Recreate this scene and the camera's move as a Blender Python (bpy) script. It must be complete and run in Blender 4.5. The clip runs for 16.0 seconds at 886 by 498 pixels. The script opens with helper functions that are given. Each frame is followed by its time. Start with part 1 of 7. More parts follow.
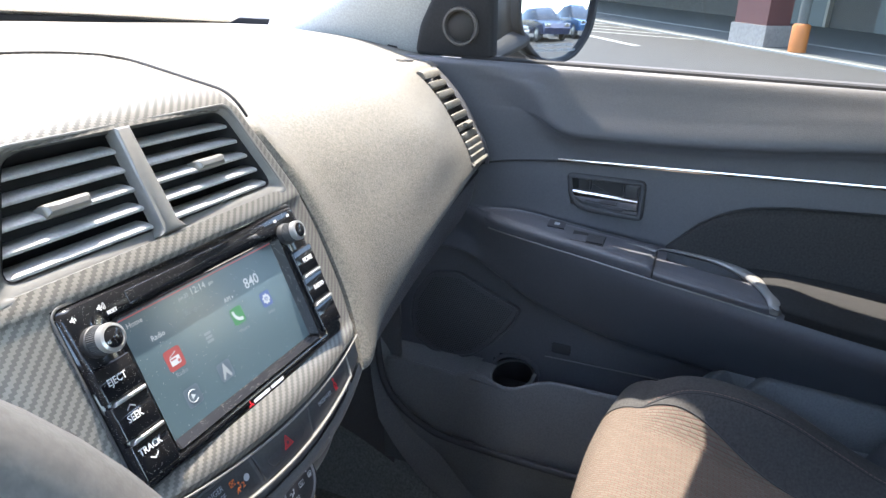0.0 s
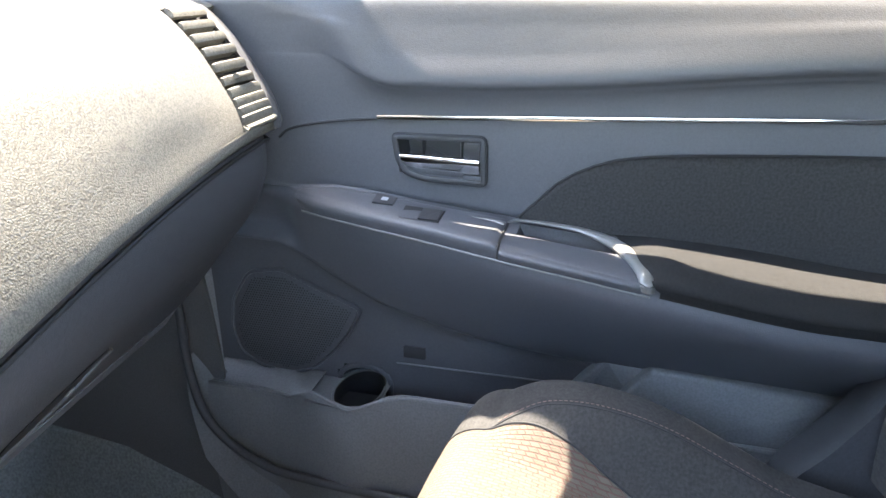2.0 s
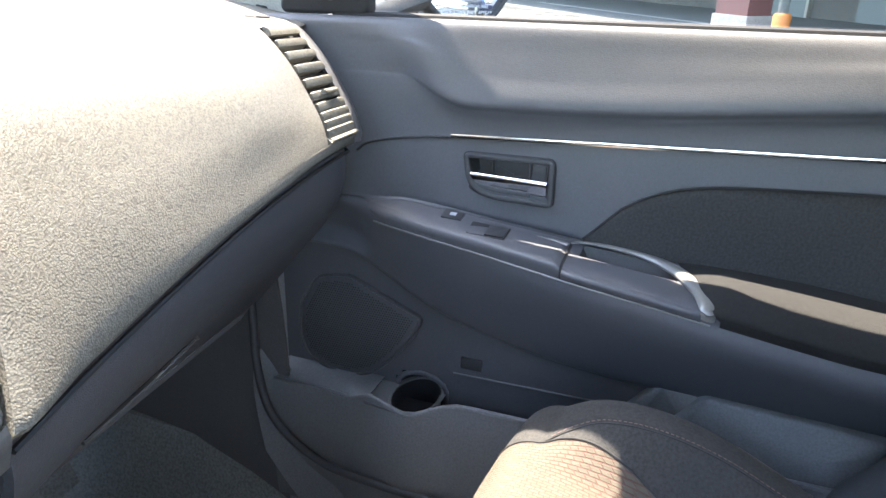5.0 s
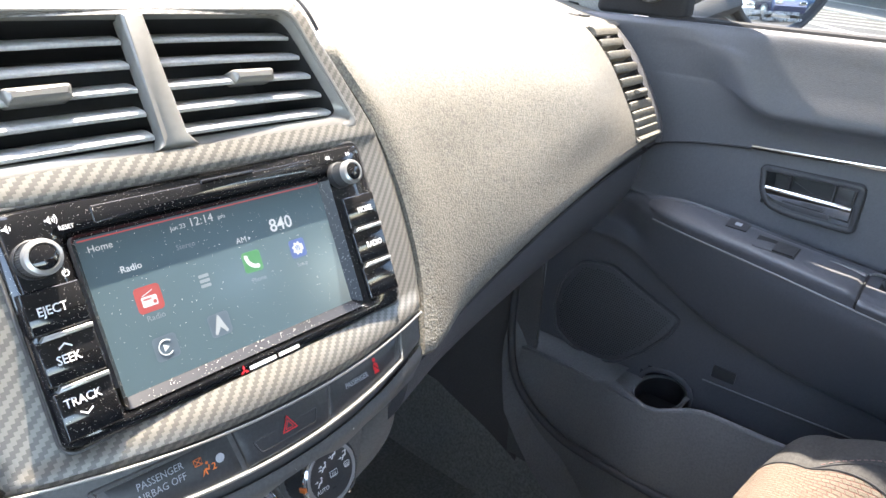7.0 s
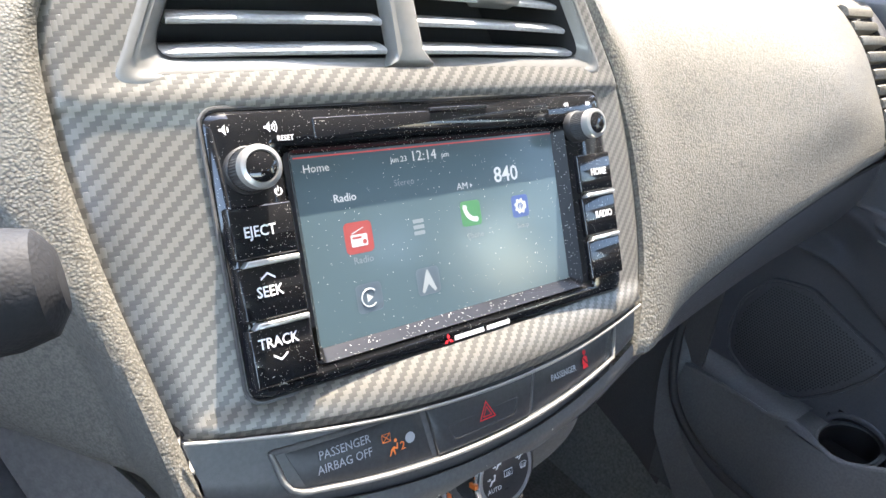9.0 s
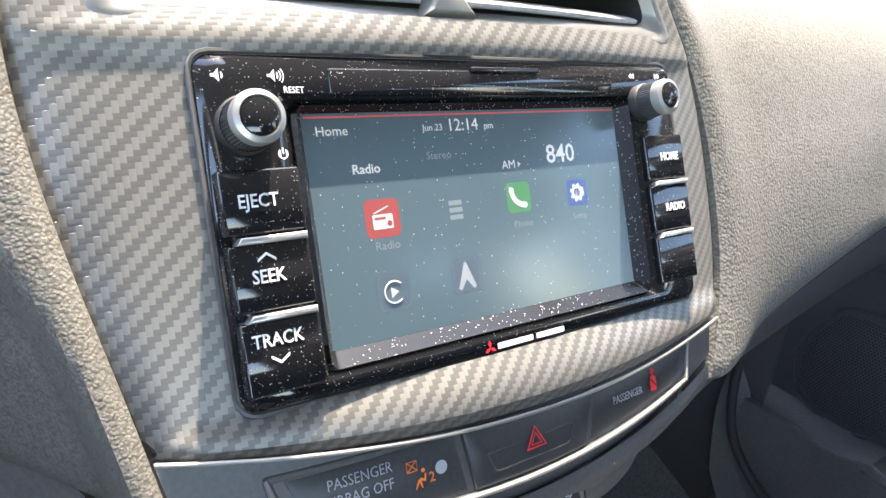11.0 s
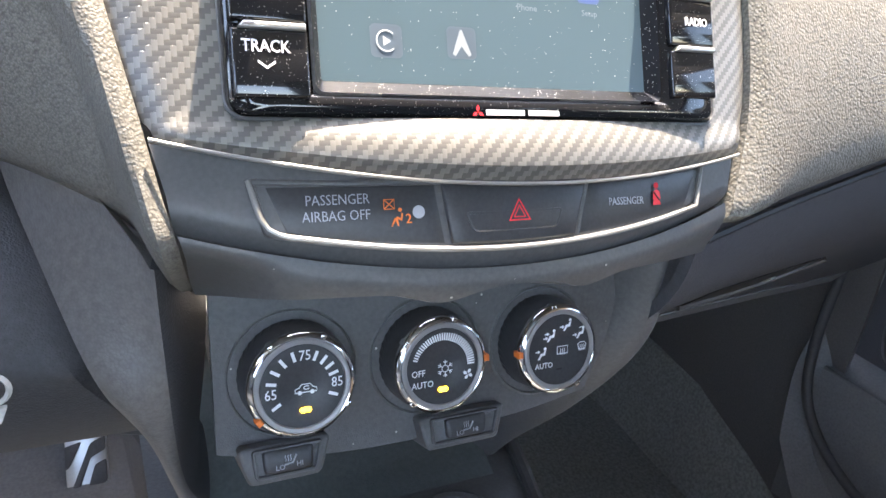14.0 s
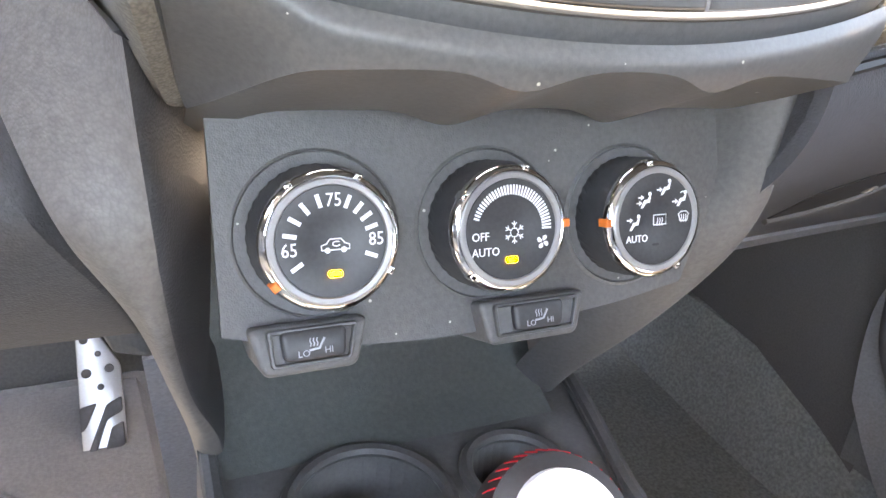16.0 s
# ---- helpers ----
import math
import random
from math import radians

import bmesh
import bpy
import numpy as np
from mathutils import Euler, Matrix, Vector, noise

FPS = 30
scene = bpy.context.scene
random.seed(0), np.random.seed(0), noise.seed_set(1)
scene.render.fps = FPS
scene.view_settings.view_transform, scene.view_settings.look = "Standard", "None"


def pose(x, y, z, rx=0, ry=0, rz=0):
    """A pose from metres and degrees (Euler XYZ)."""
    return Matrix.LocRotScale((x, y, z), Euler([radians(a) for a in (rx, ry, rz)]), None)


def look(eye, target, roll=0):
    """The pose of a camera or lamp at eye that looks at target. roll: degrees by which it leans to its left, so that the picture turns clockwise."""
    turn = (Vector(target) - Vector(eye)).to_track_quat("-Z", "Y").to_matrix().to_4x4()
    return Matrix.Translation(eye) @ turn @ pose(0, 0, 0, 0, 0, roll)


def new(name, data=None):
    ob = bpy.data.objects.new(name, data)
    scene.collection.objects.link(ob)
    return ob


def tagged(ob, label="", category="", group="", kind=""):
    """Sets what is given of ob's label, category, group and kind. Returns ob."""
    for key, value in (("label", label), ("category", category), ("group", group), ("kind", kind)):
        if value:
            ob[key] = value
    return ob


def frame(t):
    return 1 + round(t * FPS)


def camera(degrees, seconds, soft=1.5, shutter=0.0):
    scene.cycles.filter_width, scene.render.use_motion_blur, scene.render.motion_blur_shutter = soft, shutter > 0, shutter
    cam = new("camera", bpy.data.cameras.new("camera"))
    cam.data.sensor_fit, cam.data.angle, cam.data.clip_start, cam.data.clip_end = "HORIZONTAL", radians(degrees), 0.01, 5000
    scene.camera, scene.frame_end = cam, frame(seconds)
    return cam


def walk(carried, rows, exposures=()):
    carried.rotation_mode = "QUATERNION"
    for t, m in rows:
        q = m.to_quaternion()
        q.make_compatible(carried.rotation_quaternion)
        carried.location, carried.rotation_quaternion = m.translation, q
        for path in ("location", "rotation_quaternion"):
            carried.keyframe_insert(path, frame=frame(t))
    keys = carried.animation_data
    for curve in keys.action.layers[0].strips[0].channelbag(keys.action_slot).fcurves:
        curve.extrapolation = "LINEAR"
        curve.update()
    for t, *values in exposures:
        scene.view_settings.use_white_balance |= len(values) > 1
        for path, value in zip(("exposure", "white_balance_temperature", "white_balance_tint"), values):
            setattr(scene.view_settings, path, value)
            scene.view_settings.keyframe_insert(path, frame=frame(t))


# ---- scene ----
cam = camera(66.7, 16.0)
PATH = [
    (0, (-0.295, -0.24, 1.191), (1.463, 0.407, 0.49), 2.7),
    (0.5, (-0.238, -0.267, 1.204), (1.517, 0.37, 0.487), 1.7),
    (1, (-0.171, -0.301, 1.183), (1.567, 0.343, 0.432), 0.3),
    (1.5, (-0.098, -0.316, 1.142), (1.666, 0.24, 0.38), 0.5),
    (2, (-0.047, -0.326, 1.118), (1.751, 0.139, 0.377), -0.1),
    (2.5, (-0.016, -0.315, 1.096), (1.807, 0.095, 0.382), 0.6),
    (3, (-0.004, -0.318, 1.085), (1.837, 0.077, 0.412), 0.4),
    (3.2, (-0.005, -0.32, 1.083), (1.84, 0.069, 0.415), 0.4),
    (5.3, (-0.097, -0.321, 1.137), (1.622, 0.393, 0.405), 2.4),
    (5.5, (-0.109, -0.315, 1.142), (1.57, 0.465, 0.386), 2.9),
    (6, (-0.138, -0.3, 1.152), (1.472, 0.606, 0.385), 3.5),
    (6.5, (-0.159, -0.28, 1.152), (1.383, 0.732, 0.379), 4.0),
    (7, (-0.176, -0.259, 1.147), (1.288, 0.861, 0.371), 4.5),
    (7.5, (-0.185, -0.239, 1.14), (1.203, 0.966, 0.351), 5.3),
    (8, (-0.185, -0.222, 1.13), (1.119, 1.061, 0.321), 6.3),
    (8.5, (-0.18, -0.207, 1.118), (1.062, 1.132, 0.303), 7.0),
    (9, (-0.17, -0.192, 1.107), (1.009, 1.188, 0.268), 7.6),
    (9.2, (-0.164, -0.188, 1.101), (0.993, 1.211, 0.262), 7.5),
    (11.3, (-0.145, -0.164, 1.072), (0.953, 1.326, 0.314), 6.6),
    (11.5, (-0.145, -0.165, 1.071), (0.952, 1.327, 0.316), 6.5),
    (12, (-0.146, -0.178, 1.068), (0.958, 1.312, 0.317), 6.9),
    (12.5, (-0.148, -0.196, 1.062), (0.931, 1.31, 0.309), 7.2),
    (13, (-0.145, -0.209, 1.052), (0.865, 1.334, 0.279), 7.2),
    (13.5, (-0.137, -0.219, 1.033), (0.795, 1.363, 0.24), 8.0),
    (14, (-0.126, -0.223, 1.01), (0.72, 1.395, 0.193), 7.6),
    (14.5, (-0.122, -0.217, 0.988), (0.661, 1.427, 0.161), 7.0),
    (15, (-0.117, -0.207, 0.967), (0.631, 1.445, 0.123), 6.6),
    (15.5, (-0.114, -0.194, 0.946), (0.655, 1.448, 0.101), 6.6),
    (16, (-0.115, -0.185, 0.93), (0.664, 1.45, 0.081), 6.0),
]
walk(cam, [(t, look(eye, target, roll)) for t, eye, target, roll in PATH],
     exposures=[(0, 3.8, 6750, 12), (1, 4.1, 6900, 12), (2, 4.85, 7300, 12), (3.2, 4.95, 7400, 12), (5.5, 4.45, 7250, 12), (7, 4.3, 7250, 13), (9, 4.25, 7150, 13), (12.5, 4.05, 7150, 14), (13.5, 4.3, 7250, 15), (14.5, 4.8, 7850, 17), (15.2, 5.1, 8300, 18), (16, 5.85, 9100, 20)])
# ==== end of camera
# a parked crossover's front cabin: x to the passenger side, y to the bonnet, z up
# ---------------------------------------------------------------- light
SUN = Vector((0.18, 0.24, 0.95)).normalized()
world = bpy.data.worlds.new("sky")
scene.world = world
world.use_nodes = True
_n = world.node_tree.nodes
_sky = _n.new("ShaderNodeTexSky")
_sky.sky_type, _sky.sun_disc = "NISHITA", False
_sky.sun_elevation = math.asin(SUN.z)
_sky.sun_rotation = math.atan2(SUN.x, SUN.y)
world.node_tree.links.new(_sky.outputs[0], _n["Background"].inputs[0])
_n["Background"].inputs[1].default_value = 0.15
sun = new("sun", bpy.data.lights.new("sun", "SUN"))
sun.data.energy, sun.data.angle, sun.data.color = 1.8, radians(0.53), (1.0, 0.95, 0.87)
sun.matrix_world = look(SUN * 20, (0, 0, 0))

# ---------------------------------------------------------------- materials
def mat(name, col, rough=0.5, metal=0.0, grain=0.0, size=0.0012, vary=0.12, stain=0.15, kind="leather", spec=0.5, coat=0.0, pit_shade=0.0, specks=0.0):
    m = bpy.data.materials.new(name)
    m.use_nodes = True
    t = m.node_tree
    b = t.nodes["Principled BSDF"]
    L = t.links.new
    co = t.nodes.new("ShaderNodeTexCoord").outputs["Object"]

    def tex(kind_, scale, detail=3):
        n = t.nodes.new(kind_)
        L(co, n.inputs["Vector"])
        n.inputs["Scale"].default_value = scale
        if "Detail" in n.inputs and kind_ == "ShaderNodeTexNoise":
            n.inputs["Detail"].default_value = detail
        return n
    big = tex("ShaderNodeTexNoise", 9.0, 4)
    fine = tex("ShaderNodeTexNoise", 0.35 / size, 2)
    mix = t.nodes.new("ShaderNodeMix")
    mix.data_type = "RGBA"
    c = Vector(col)
    mix.inputs[6].default_value = (*(c * (1 - stain)), 1)
    mix.inputs[7].default_value = (*(c * (1 + stain)), 1)
    L(big.outputs["Fac"], mix.inputs[0])
    mix2 = t.nodes.new("ShaderNodeMix")
    mix2.data_type, mix2.blend_type = "RGBA", "MULTIPLY"
    ramp = t.nodes.new("ShaderNodeMapRange")
    ramp.inputs[1].default_value, ramp.inputs[2].default_value = 0.3, 0.7
    ramp.inputs[3].default_value, ramp.inputs[4].default_value = 1 - vary * 2, 1.0
    L(fine.outputs["Fac"], ramp.inputs[0])
    L(ramp.outputs[0], mix2.inputs[7])
    L(mix.outputs[2], mix2.inputs[6])
    mix2.inputs[0].default_value = 1.0
    L(mix2.outputs[2], b.inputs["Base Color"])
    rr = t.nodes.new("ShaderNodeMapRange")
    rr.inputs[3].default_value, rr.inputs[4].default_value = rough * 0.88, min(1, rough * 1.12)
    L(big.outputs["Fac"], rr.inputs[0])
    L(rr.outputs[0], b.inputs["Roughness"])
    b.inputs["Metallic"].default_value = metal
    b.inputs["Specular IOR Level"].default_value = spec
    b.inputs["Coat Weight"].default_value = coat
    b.inputs["Coat Roughness"].default_value = 0.05
    if grain > 0:
        bump = t.nodes.new("ShaderNodeBump")
        bump.inputs["Strength"].default_value = 1.0
        bump.inputs["Distance"].default_value = grain
        if kind == "leather":
            vo = tex("ShaderNodeTexVoronoi", 1.0 / size)
            vo.feature = "F1"
            warp = t.nodes.new("ShaderNodeVectorMath")
            warp.operation = "MULTIPLY_ADD"
            nz = tex("ShaderNodeTexNoise", 0.55 / size, 2)
            L(nz.outputs["Color"], warp.inputs[0])
            warp.inputs[1].default_value = (size * 1.0,) * 3
            L(co, warp.inputs[2])
            L(warp.outputs[0], vo.inputs["Vector"])
            inv = t.nodes.new("ShaderNodeMath")
            inv.operation = "SUBTRACT"
            inv.inputs[0].default_value = 1.0
            L(vo.outputs["Distance"], inv.inputs[1])
            L(inv.outputs[0], bump.inputs["Height"])
            if pit_shade:
                # shade in the creases of the grain is painted darker than its pebbles
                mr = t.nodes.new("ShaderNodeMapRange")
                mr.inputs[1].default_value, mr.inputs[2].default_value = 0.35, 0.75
                mr.inputs[3].default_value, mr.inputs[4].default_value = 1.0, 1 - pit_shade
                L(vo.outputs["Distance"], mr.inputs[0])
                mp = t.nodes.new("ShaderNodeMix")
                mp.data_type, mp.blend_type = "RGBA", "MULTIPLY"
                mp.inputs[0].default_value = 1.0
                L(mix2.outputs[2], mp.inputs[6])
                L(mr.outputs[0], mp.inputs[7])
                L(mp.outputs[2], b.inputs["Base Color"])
        else:
            L(tex("ShaderNodeTexNoise", 1.0 / size, 4).outputs["Fac"], bump.inputs["Height"])
        L(bump.outputs[0], b.inputs["Normal"])
    if specks:
        # loose pale grit lying on the surface, gathered in patches
        gr_ = tex("ShaderNodeTexVoronoi", 330.0)
        sp_ = t.nodes.new("ShaderNodeSeparateColor")
        L(gr_.outputs["Color"], sp_.inputs[0])
        patch = tex("ShaderNodeTexNoise", 28.0, 2)

        def op(kind_, a, c):
            n = t.nodes.new("ShaderNodeMath")
            n.operation = kind_
            for k, v in enumerate((a, c)):
                if isinstance(v, (int, float)):
                    n.inputs[k].default_value = v
                else:
                    L(v, n.inputs[k])
            return n.outputs[0]
        pick = op("GREATER_THAN", op("ADD", sp_.outputs[0], op("MULTIPLY", op("SUBTRACT", patch.outputs["Fac"], 0.5), 0.35)), 1 - specks)
        grit = op("MULTIPLY", pick, op("LESS_THAN", gr_.outputs["Distance"], op("MULTIPLY", sp_.outputs[1], 0.22)))
        mg = t.nodes.new("ShaderNodeMix")
        mg.data_type = "RGBA"
        L(grit, mg.inputs[0])
        L(b.inputs["Base Color"].links[0].from_socket, mg.inputs[6])
        mg.inputs[7].default_value = (0.5, 0.47, 0.42, 1)
        L(mg.outputs[2], b.inputs["Base Color"])
    return m


M = {}
M["dash"] = mat("dash_grain_plastic", (0.165, 0.154, 0.130), 0.58, grain=0.00027, size=0.0015, pit_shade=0.38)
M["dashfine"] = mat("dash_ridge_plastic", (0.160, 0.149, 0.126), 0.58, grain=0.00020, size=0.0010, pit_shade=0.35)
M["door"] = mat("door_grain_plastic", (0.078, 0.080, 0.088), 0.5, grain=0.00013, size=0.0013, vary=0.05, pit_shade=0.10)
M["lower"] = mat("lower_hard_plastic", (0.104, 0.102, 0.100), 0.5, grain=0.00008, size=0.0008)
M["doorlow"] = mat("door_lower_plastic", (0.145, 0.150, 0.151), 0.5, grain=0.00012, size=0.001)
M["glove"] = mat("glove_box_plastic", (0.058, 0.059, 0.065), 0.5, grain=0.0002, size=0.001)
M["grille"] = mat("grille_plastic", (0.072, 0.074, 0.079), 0.6)
# paler, warmer copy of the lower plastic, with bounced light in the colour
M["cheek"] = mat("console_cheek_plastic", (0.150, 0.141, 0.132), 0.5, grain=0.00014, size=0.0013, pit_shade=0.12)
# darkened plastic; shade on the down-facing knee panel is put into the colour
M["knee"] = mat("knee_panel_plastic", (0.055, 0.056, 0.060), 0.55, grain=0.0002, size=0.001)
M["satin"] = mat("satin_grey_plastic", (0.076, 0.074, 0.073), 0.42, grain=0.00003, size=0.0006, kind="noise")
M["apron"] = mat("dusty_satin_plastic", (0.088, 0.086, 0.084), 0.42, grain=0.00003, size=0.0006, kind="noise", specks=0.03)
M["heater"] = mat("dusty_hard_plastic", (0.100, 0.097, 0.096), 0.5, grain=0.00007, size=0.0007, specks=0.06)
M["button"] = mat("dark_button_plastic", (0.035, 0.035, 0.037), 0.4, grain=0.00003, size=0.0005, kind="noise")
M["silver"] = mat("silver_paint", (0.42, 0.42, 0.41), 0.3, metal=0.7, vary=0.03, stain=0.05)
M["greytrim"] = mat("grey_metallic_trim", (0.20, 0.196, 0.185), 0.34, metal=0.3, vary=0.04, stain=0.06)
M["ringgrey"] = mat("satin_ring_metal", (0.30, 0.29, 0.29), 0.42, metal=0.5, vary=0.03, stain=0.05)
M["chrome"] = mat("chrome", (0.78, 0.78, 0.78), 0.08, metal=1.0, vary=0.01, stain=0.03)
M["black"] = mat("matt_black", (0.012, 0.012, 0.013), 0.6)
M["slat"] = mat("vent_slat_plastic", (0.36, 0.36, 0.35), 0.36, grain=0.00004, size=0.0006, kind="noise")
M["wheel"] = mat("smooth_wheel_leather", (0.085, 0.085, 0.087), 0.5, grain=0.00006, size=0.0012)
# carpet lightened; haze over the passenger footwell is put into the colour
M["carpet"] = mat("carpet", (0.25, 0.268, 0.258), 0.95, grain=0.0005, size=0.0016, kind="noise", vary=0.2)
M["tunnel"] = mat("grey_tunnel_lining", (0.20, 0.20, 0.215), 0.8, grain=0.0003, size=0.001, kind="noise")
M["tray"] = mat("tray_plastic", (0.085, 0.094, 0.088), 0.7, grain=0.0002, size=0.001, kind="noise")
M["mat"] = mat("floor_mat_pile", (0.105, 0.108, 0.108), 0.95, grain=0.0006, size=0.0014, kind="noise")
M["cloth"] = mat("black_seat_cloth", (0.036, 0.035, 0.034), 0.9, grain=0.0005, size=0.0011, kind="noise", vary=0.25)
M["armcloth"] = mat("grey_arm_cloth", (0.014, 0.0135, 0.013), 0.9, grain=0.0005, size=0.0011, kind="noise", vary=0.25, spec=0.40)
M["headliner"] = mat("headliner_cloth", (0.68, 0.67, 0.64), 0.95, grain=0.0004, size=0.001, kind="noise")
M["pillar"] = mat("pale_pillar_trim", (0.42, 0.44, 0.45), 0.6, grain=0.0001, size=0.001)
M["rubber"] = mat("black_rubber", (0.045, 0.046, 0.048), 0.6)
M["sail"] = mat("dull_black_plastic", (0.020, 0.021, 0.024), 0.65, grain=0.0001, size=0.001, spec=0.2)
M["white"] = mat("white_print", (0.75, 0.75, 0.75), 0.5, vary=0.02, stain=0.04)
M["dimwhite"] = mat("grey_print", (0.34, 0.35, 0.37), 0.5, vary=0.02, stain=0.04)
M["red"] = mat("red_print", (0.70, 0.02, 0.03), 0.5, vary=0.02, stain=0.04)
M["orange"] = mat("orange_print", (0.75, 0.17, 0.03), 0.5, vary=0.02, stain=0.04)
M["bodypaint"] = mat("body_paint", (0.30, 0.31, 0.32), 0.3, metal=0.3)


def emit(name, col, k):
    m = bpy.data.materials.new(name)
    m.use_nodes = True
    b = m.node_tree.nodes["Principled BSDF"]
    b.inputs["Base Color"].default_value = (*[c * 0.3 for c in col], 1)
    b.inputs["Emission Color"].default_value = (*col, 1)
    b.inputs["Emission Strength"].default_value = k
    b.inputs["Roughness"].default_value = 0.4
    return m


def glass(name, tint=(0.9, 0.95, 0.93), rough=0.0):
    m = bpy.data.materials.new(name)
    m.use_nodes = True
    t = m.node_tree
    out = t.nodes["Material Output"]
    tr, gl, mx, fr = (t.nodes.new("ShaderNode" + k) for k in ("BsdfTransparent", "BsdfGlossy", "MixShader", "Fresnel"))
    tr.inputs[0].default_value = (*tint, 1)
    gl.inputs["Roughness"].default_value = rough
    fr.inputs[0].default_value = 1.45
    t.links.new(fr.outputs[0], mx.inputs[0])
    t.links.new(tr.outputs[0], mx.inputs[1])
    t.links.new(gl.outputs[0], mx.inputs[2])
    t.links.new(mx.outputs[0], out.inputs[0])
    return m


M["glass"] = glass("car_glass", (0.60, 0.64, 0.63))
M["thread"] = mat("dull_pink_thread", (0.20, 0.125, 0.115), 0.8)
M["clear"] = glass("windscreen_glass", (0.82, 0.86, 0.85))


def dusty(name, col, rough, dust=0.5, scale=900.0, film=0.03, tint=(1, 1, 1)):
    """Glossy black with specks of dust lying on it."""
    m = bpy.data.materials.new(name)
    m.use_nodes = True
    t = m.node_tree
    b = t.nodes["Principled BSDF"]
    L = t.links.new
    co = t.nodes.new("ShaderNodeTexCoord").outputs["Object"]
    vo = t.nodes.new("ShaderNodeTexVoronoi")
    vo.inputs["Scale"].default_value = scale
    L(co, vo.inputs["Vector"])
    sep = t.nodes.new("ShaderNodeSeparateColor")
    L(vo.outputs["Color"], sep.inputs[0])
    pick = t.nodes.new("ShaderNodeMath")
    pick.operation = "GREATER_THAN"
    L(sep.outputs[0], pick.inputs[0])
    pick.inputs[1].default_value = 1 - 0.5 * dust
    small = t.nodes.new("ShaderNodeMath")
    small.operation = "LESS_THAN"
    L(vo.outputs["Distance"], small.inputs[0])
    size = t.nodes.new("ShaderNodeMath")
    size.operation = "MULTIPLY"
    L(sep.outputs[1], size.inputs[0])
    size.inputs[1].default_value = 0.30
    L(size.outputs[0], small.inputs[1])
    both = t.nodes.new("ShaderNodeMath")
    both.operation = "MULTIPLY"
    L(pick.outputs[0], both.inputs[0])
    L(small.outputs[0], both.inputs[1])
    mx = t.nodes.new("ShaderNodeMix")
    mx.data_type = "RGBA"
    mx.inputs[6].default_value = (*[c + film * k for c, k in zip(col, tint)], 1)
    mx.inputs[7].default_value = (0.55, 0.53, 0.48, 1)
    L(both.outputs[0], mx.inputs[0])
    L(mx.outputs[2], b.inputs["Base Color"])
    rm = t.nodes.new("ShaderNodeMapRange")
    rm.inputs[3].default_value, rm.inputs[4].default_value = rough, 0.9
    L(both.outputs[0], rm.inputs[0])
    L(rm.outputs[0], b.inputs["Roughness"])
    return m


M["gloss"] = dusty("dusty_gloss_black", (0.004, 0.004, 0.005), 0.07, dust=0.5, scale=2000.0, film=0.006)


def carbon():
    """Two by two twill printed film, 2 mm tows."""
    m = bpy.data.materials.new("carbon_twill_film")
    m.use_nodes = True
    t = m.node_tree
    b = t.nodes["Principled BSDF"]
    L = t.links.new

    def math_(op, a, c=None):
        n = t.nodes.new("ShaderNodeMath")
        n.operation = op
        for k, v in enumerate((a, c)):
            if v is None:
                continue
            if isinstance(v, (int, float)):
                n.inputs[k].default_value = v
            else:
                L(v, n.inputs[k])
        return n.outputs[0]
    uv = t.nodes.new("ShaderNodeUVMap")
    sep = t.nodes.new("ShaderNodeSeparateXYZ")
    L(uv.outputs[0], sep.inputs[0])
    w = 0.0017
    a = math_("DIVIDE", sep.outputs[0], w)
    c = math_("DIVIDE", sep.outputs[1], w * 0.95)
    i, j = math_("FLOOR", a), math_("FLOOR", c)
    k = math_("FLOORED_MODULO", math_("SUBTRACT", i, j), 4)
    warp = math_("LESS_THAN", k, 1.5)
    fa, fc = math_("FRACT", a), math_("FRACT", c)

    def dome(x):
        y = math_("SUBTRACT", x, 0.5)
        return math_("SUBTRACT", 1.0, math_("MULTIPLY", math_("MULTIPLY", y, y), 3.2))
    mh = t.nodes.new("ShaderNodeMix")
    L(warp, mh.inputs[0])
    L(dome(fc), mh.inputs[2])
    L(dome(fa), mh.inputs[3])
    bump = t.nodes.new("ShaderNodeBump")
    bump.inputs["Distance"].default_value = 0.000035
    L(mh.outputs[0], bump.inputs["Height"])
    L(bump.outputs[0], b.inputs["Normal"])
    mx = t.nodes.new("ShaderNodeMix")
    mx.data_type = "RGBA"
    mx.inputs[6].default_value = (0.090, 0.086, 0.077, 1)
    mx.inputs[7].default_value = (0.168, 0.159, 0.142, 1)
    L(warp, mx.inputs[0])
    L(mx.outputs[2], b.inputs["Base Color"])
    b.inputs["Roughness"].default_value = 0.40
    b.inputs["Specular IOR Level"].default_value = 0.75
    b.inputs["Metallic"].default_value = 0.2
    return m


M["carbon"] = carbon()

# ---------------------------------------------------------------- mesh helpers
def part(name, bm, material, parent=None, label="", smooth=True):
    me = bpy.data.meshes.new(name)
    bmesh.ops.recalc_face_normals(bm, faces=bm.faces)
    if smooth:
        for f in bm.faces:
            f.smooth = True
        for e in bm.edges:
            if len(e.link_faces) == 2 and e.calc_face_angle(0) > radians(38):
                e.smooth = False
    bm.to_mesh(me)
    bm.free()
    me.materials.append(material)
    ob = new(name, me)
    if parent is not None:
        ob.parent = parent
        ob.matrix_parent_inverse = parent.matrix_world.inverted()
    if label:
        ob["label"] = label
    return ob


def thing(name, label, category, group="", kind="", at=(0, 0, 0)):
    ob = new(name)
    ob.empty_display_size = 0.02
    ob.matrix_world = Matrix.Translation(at)
    return tagged(ob, label, category, group, kind)


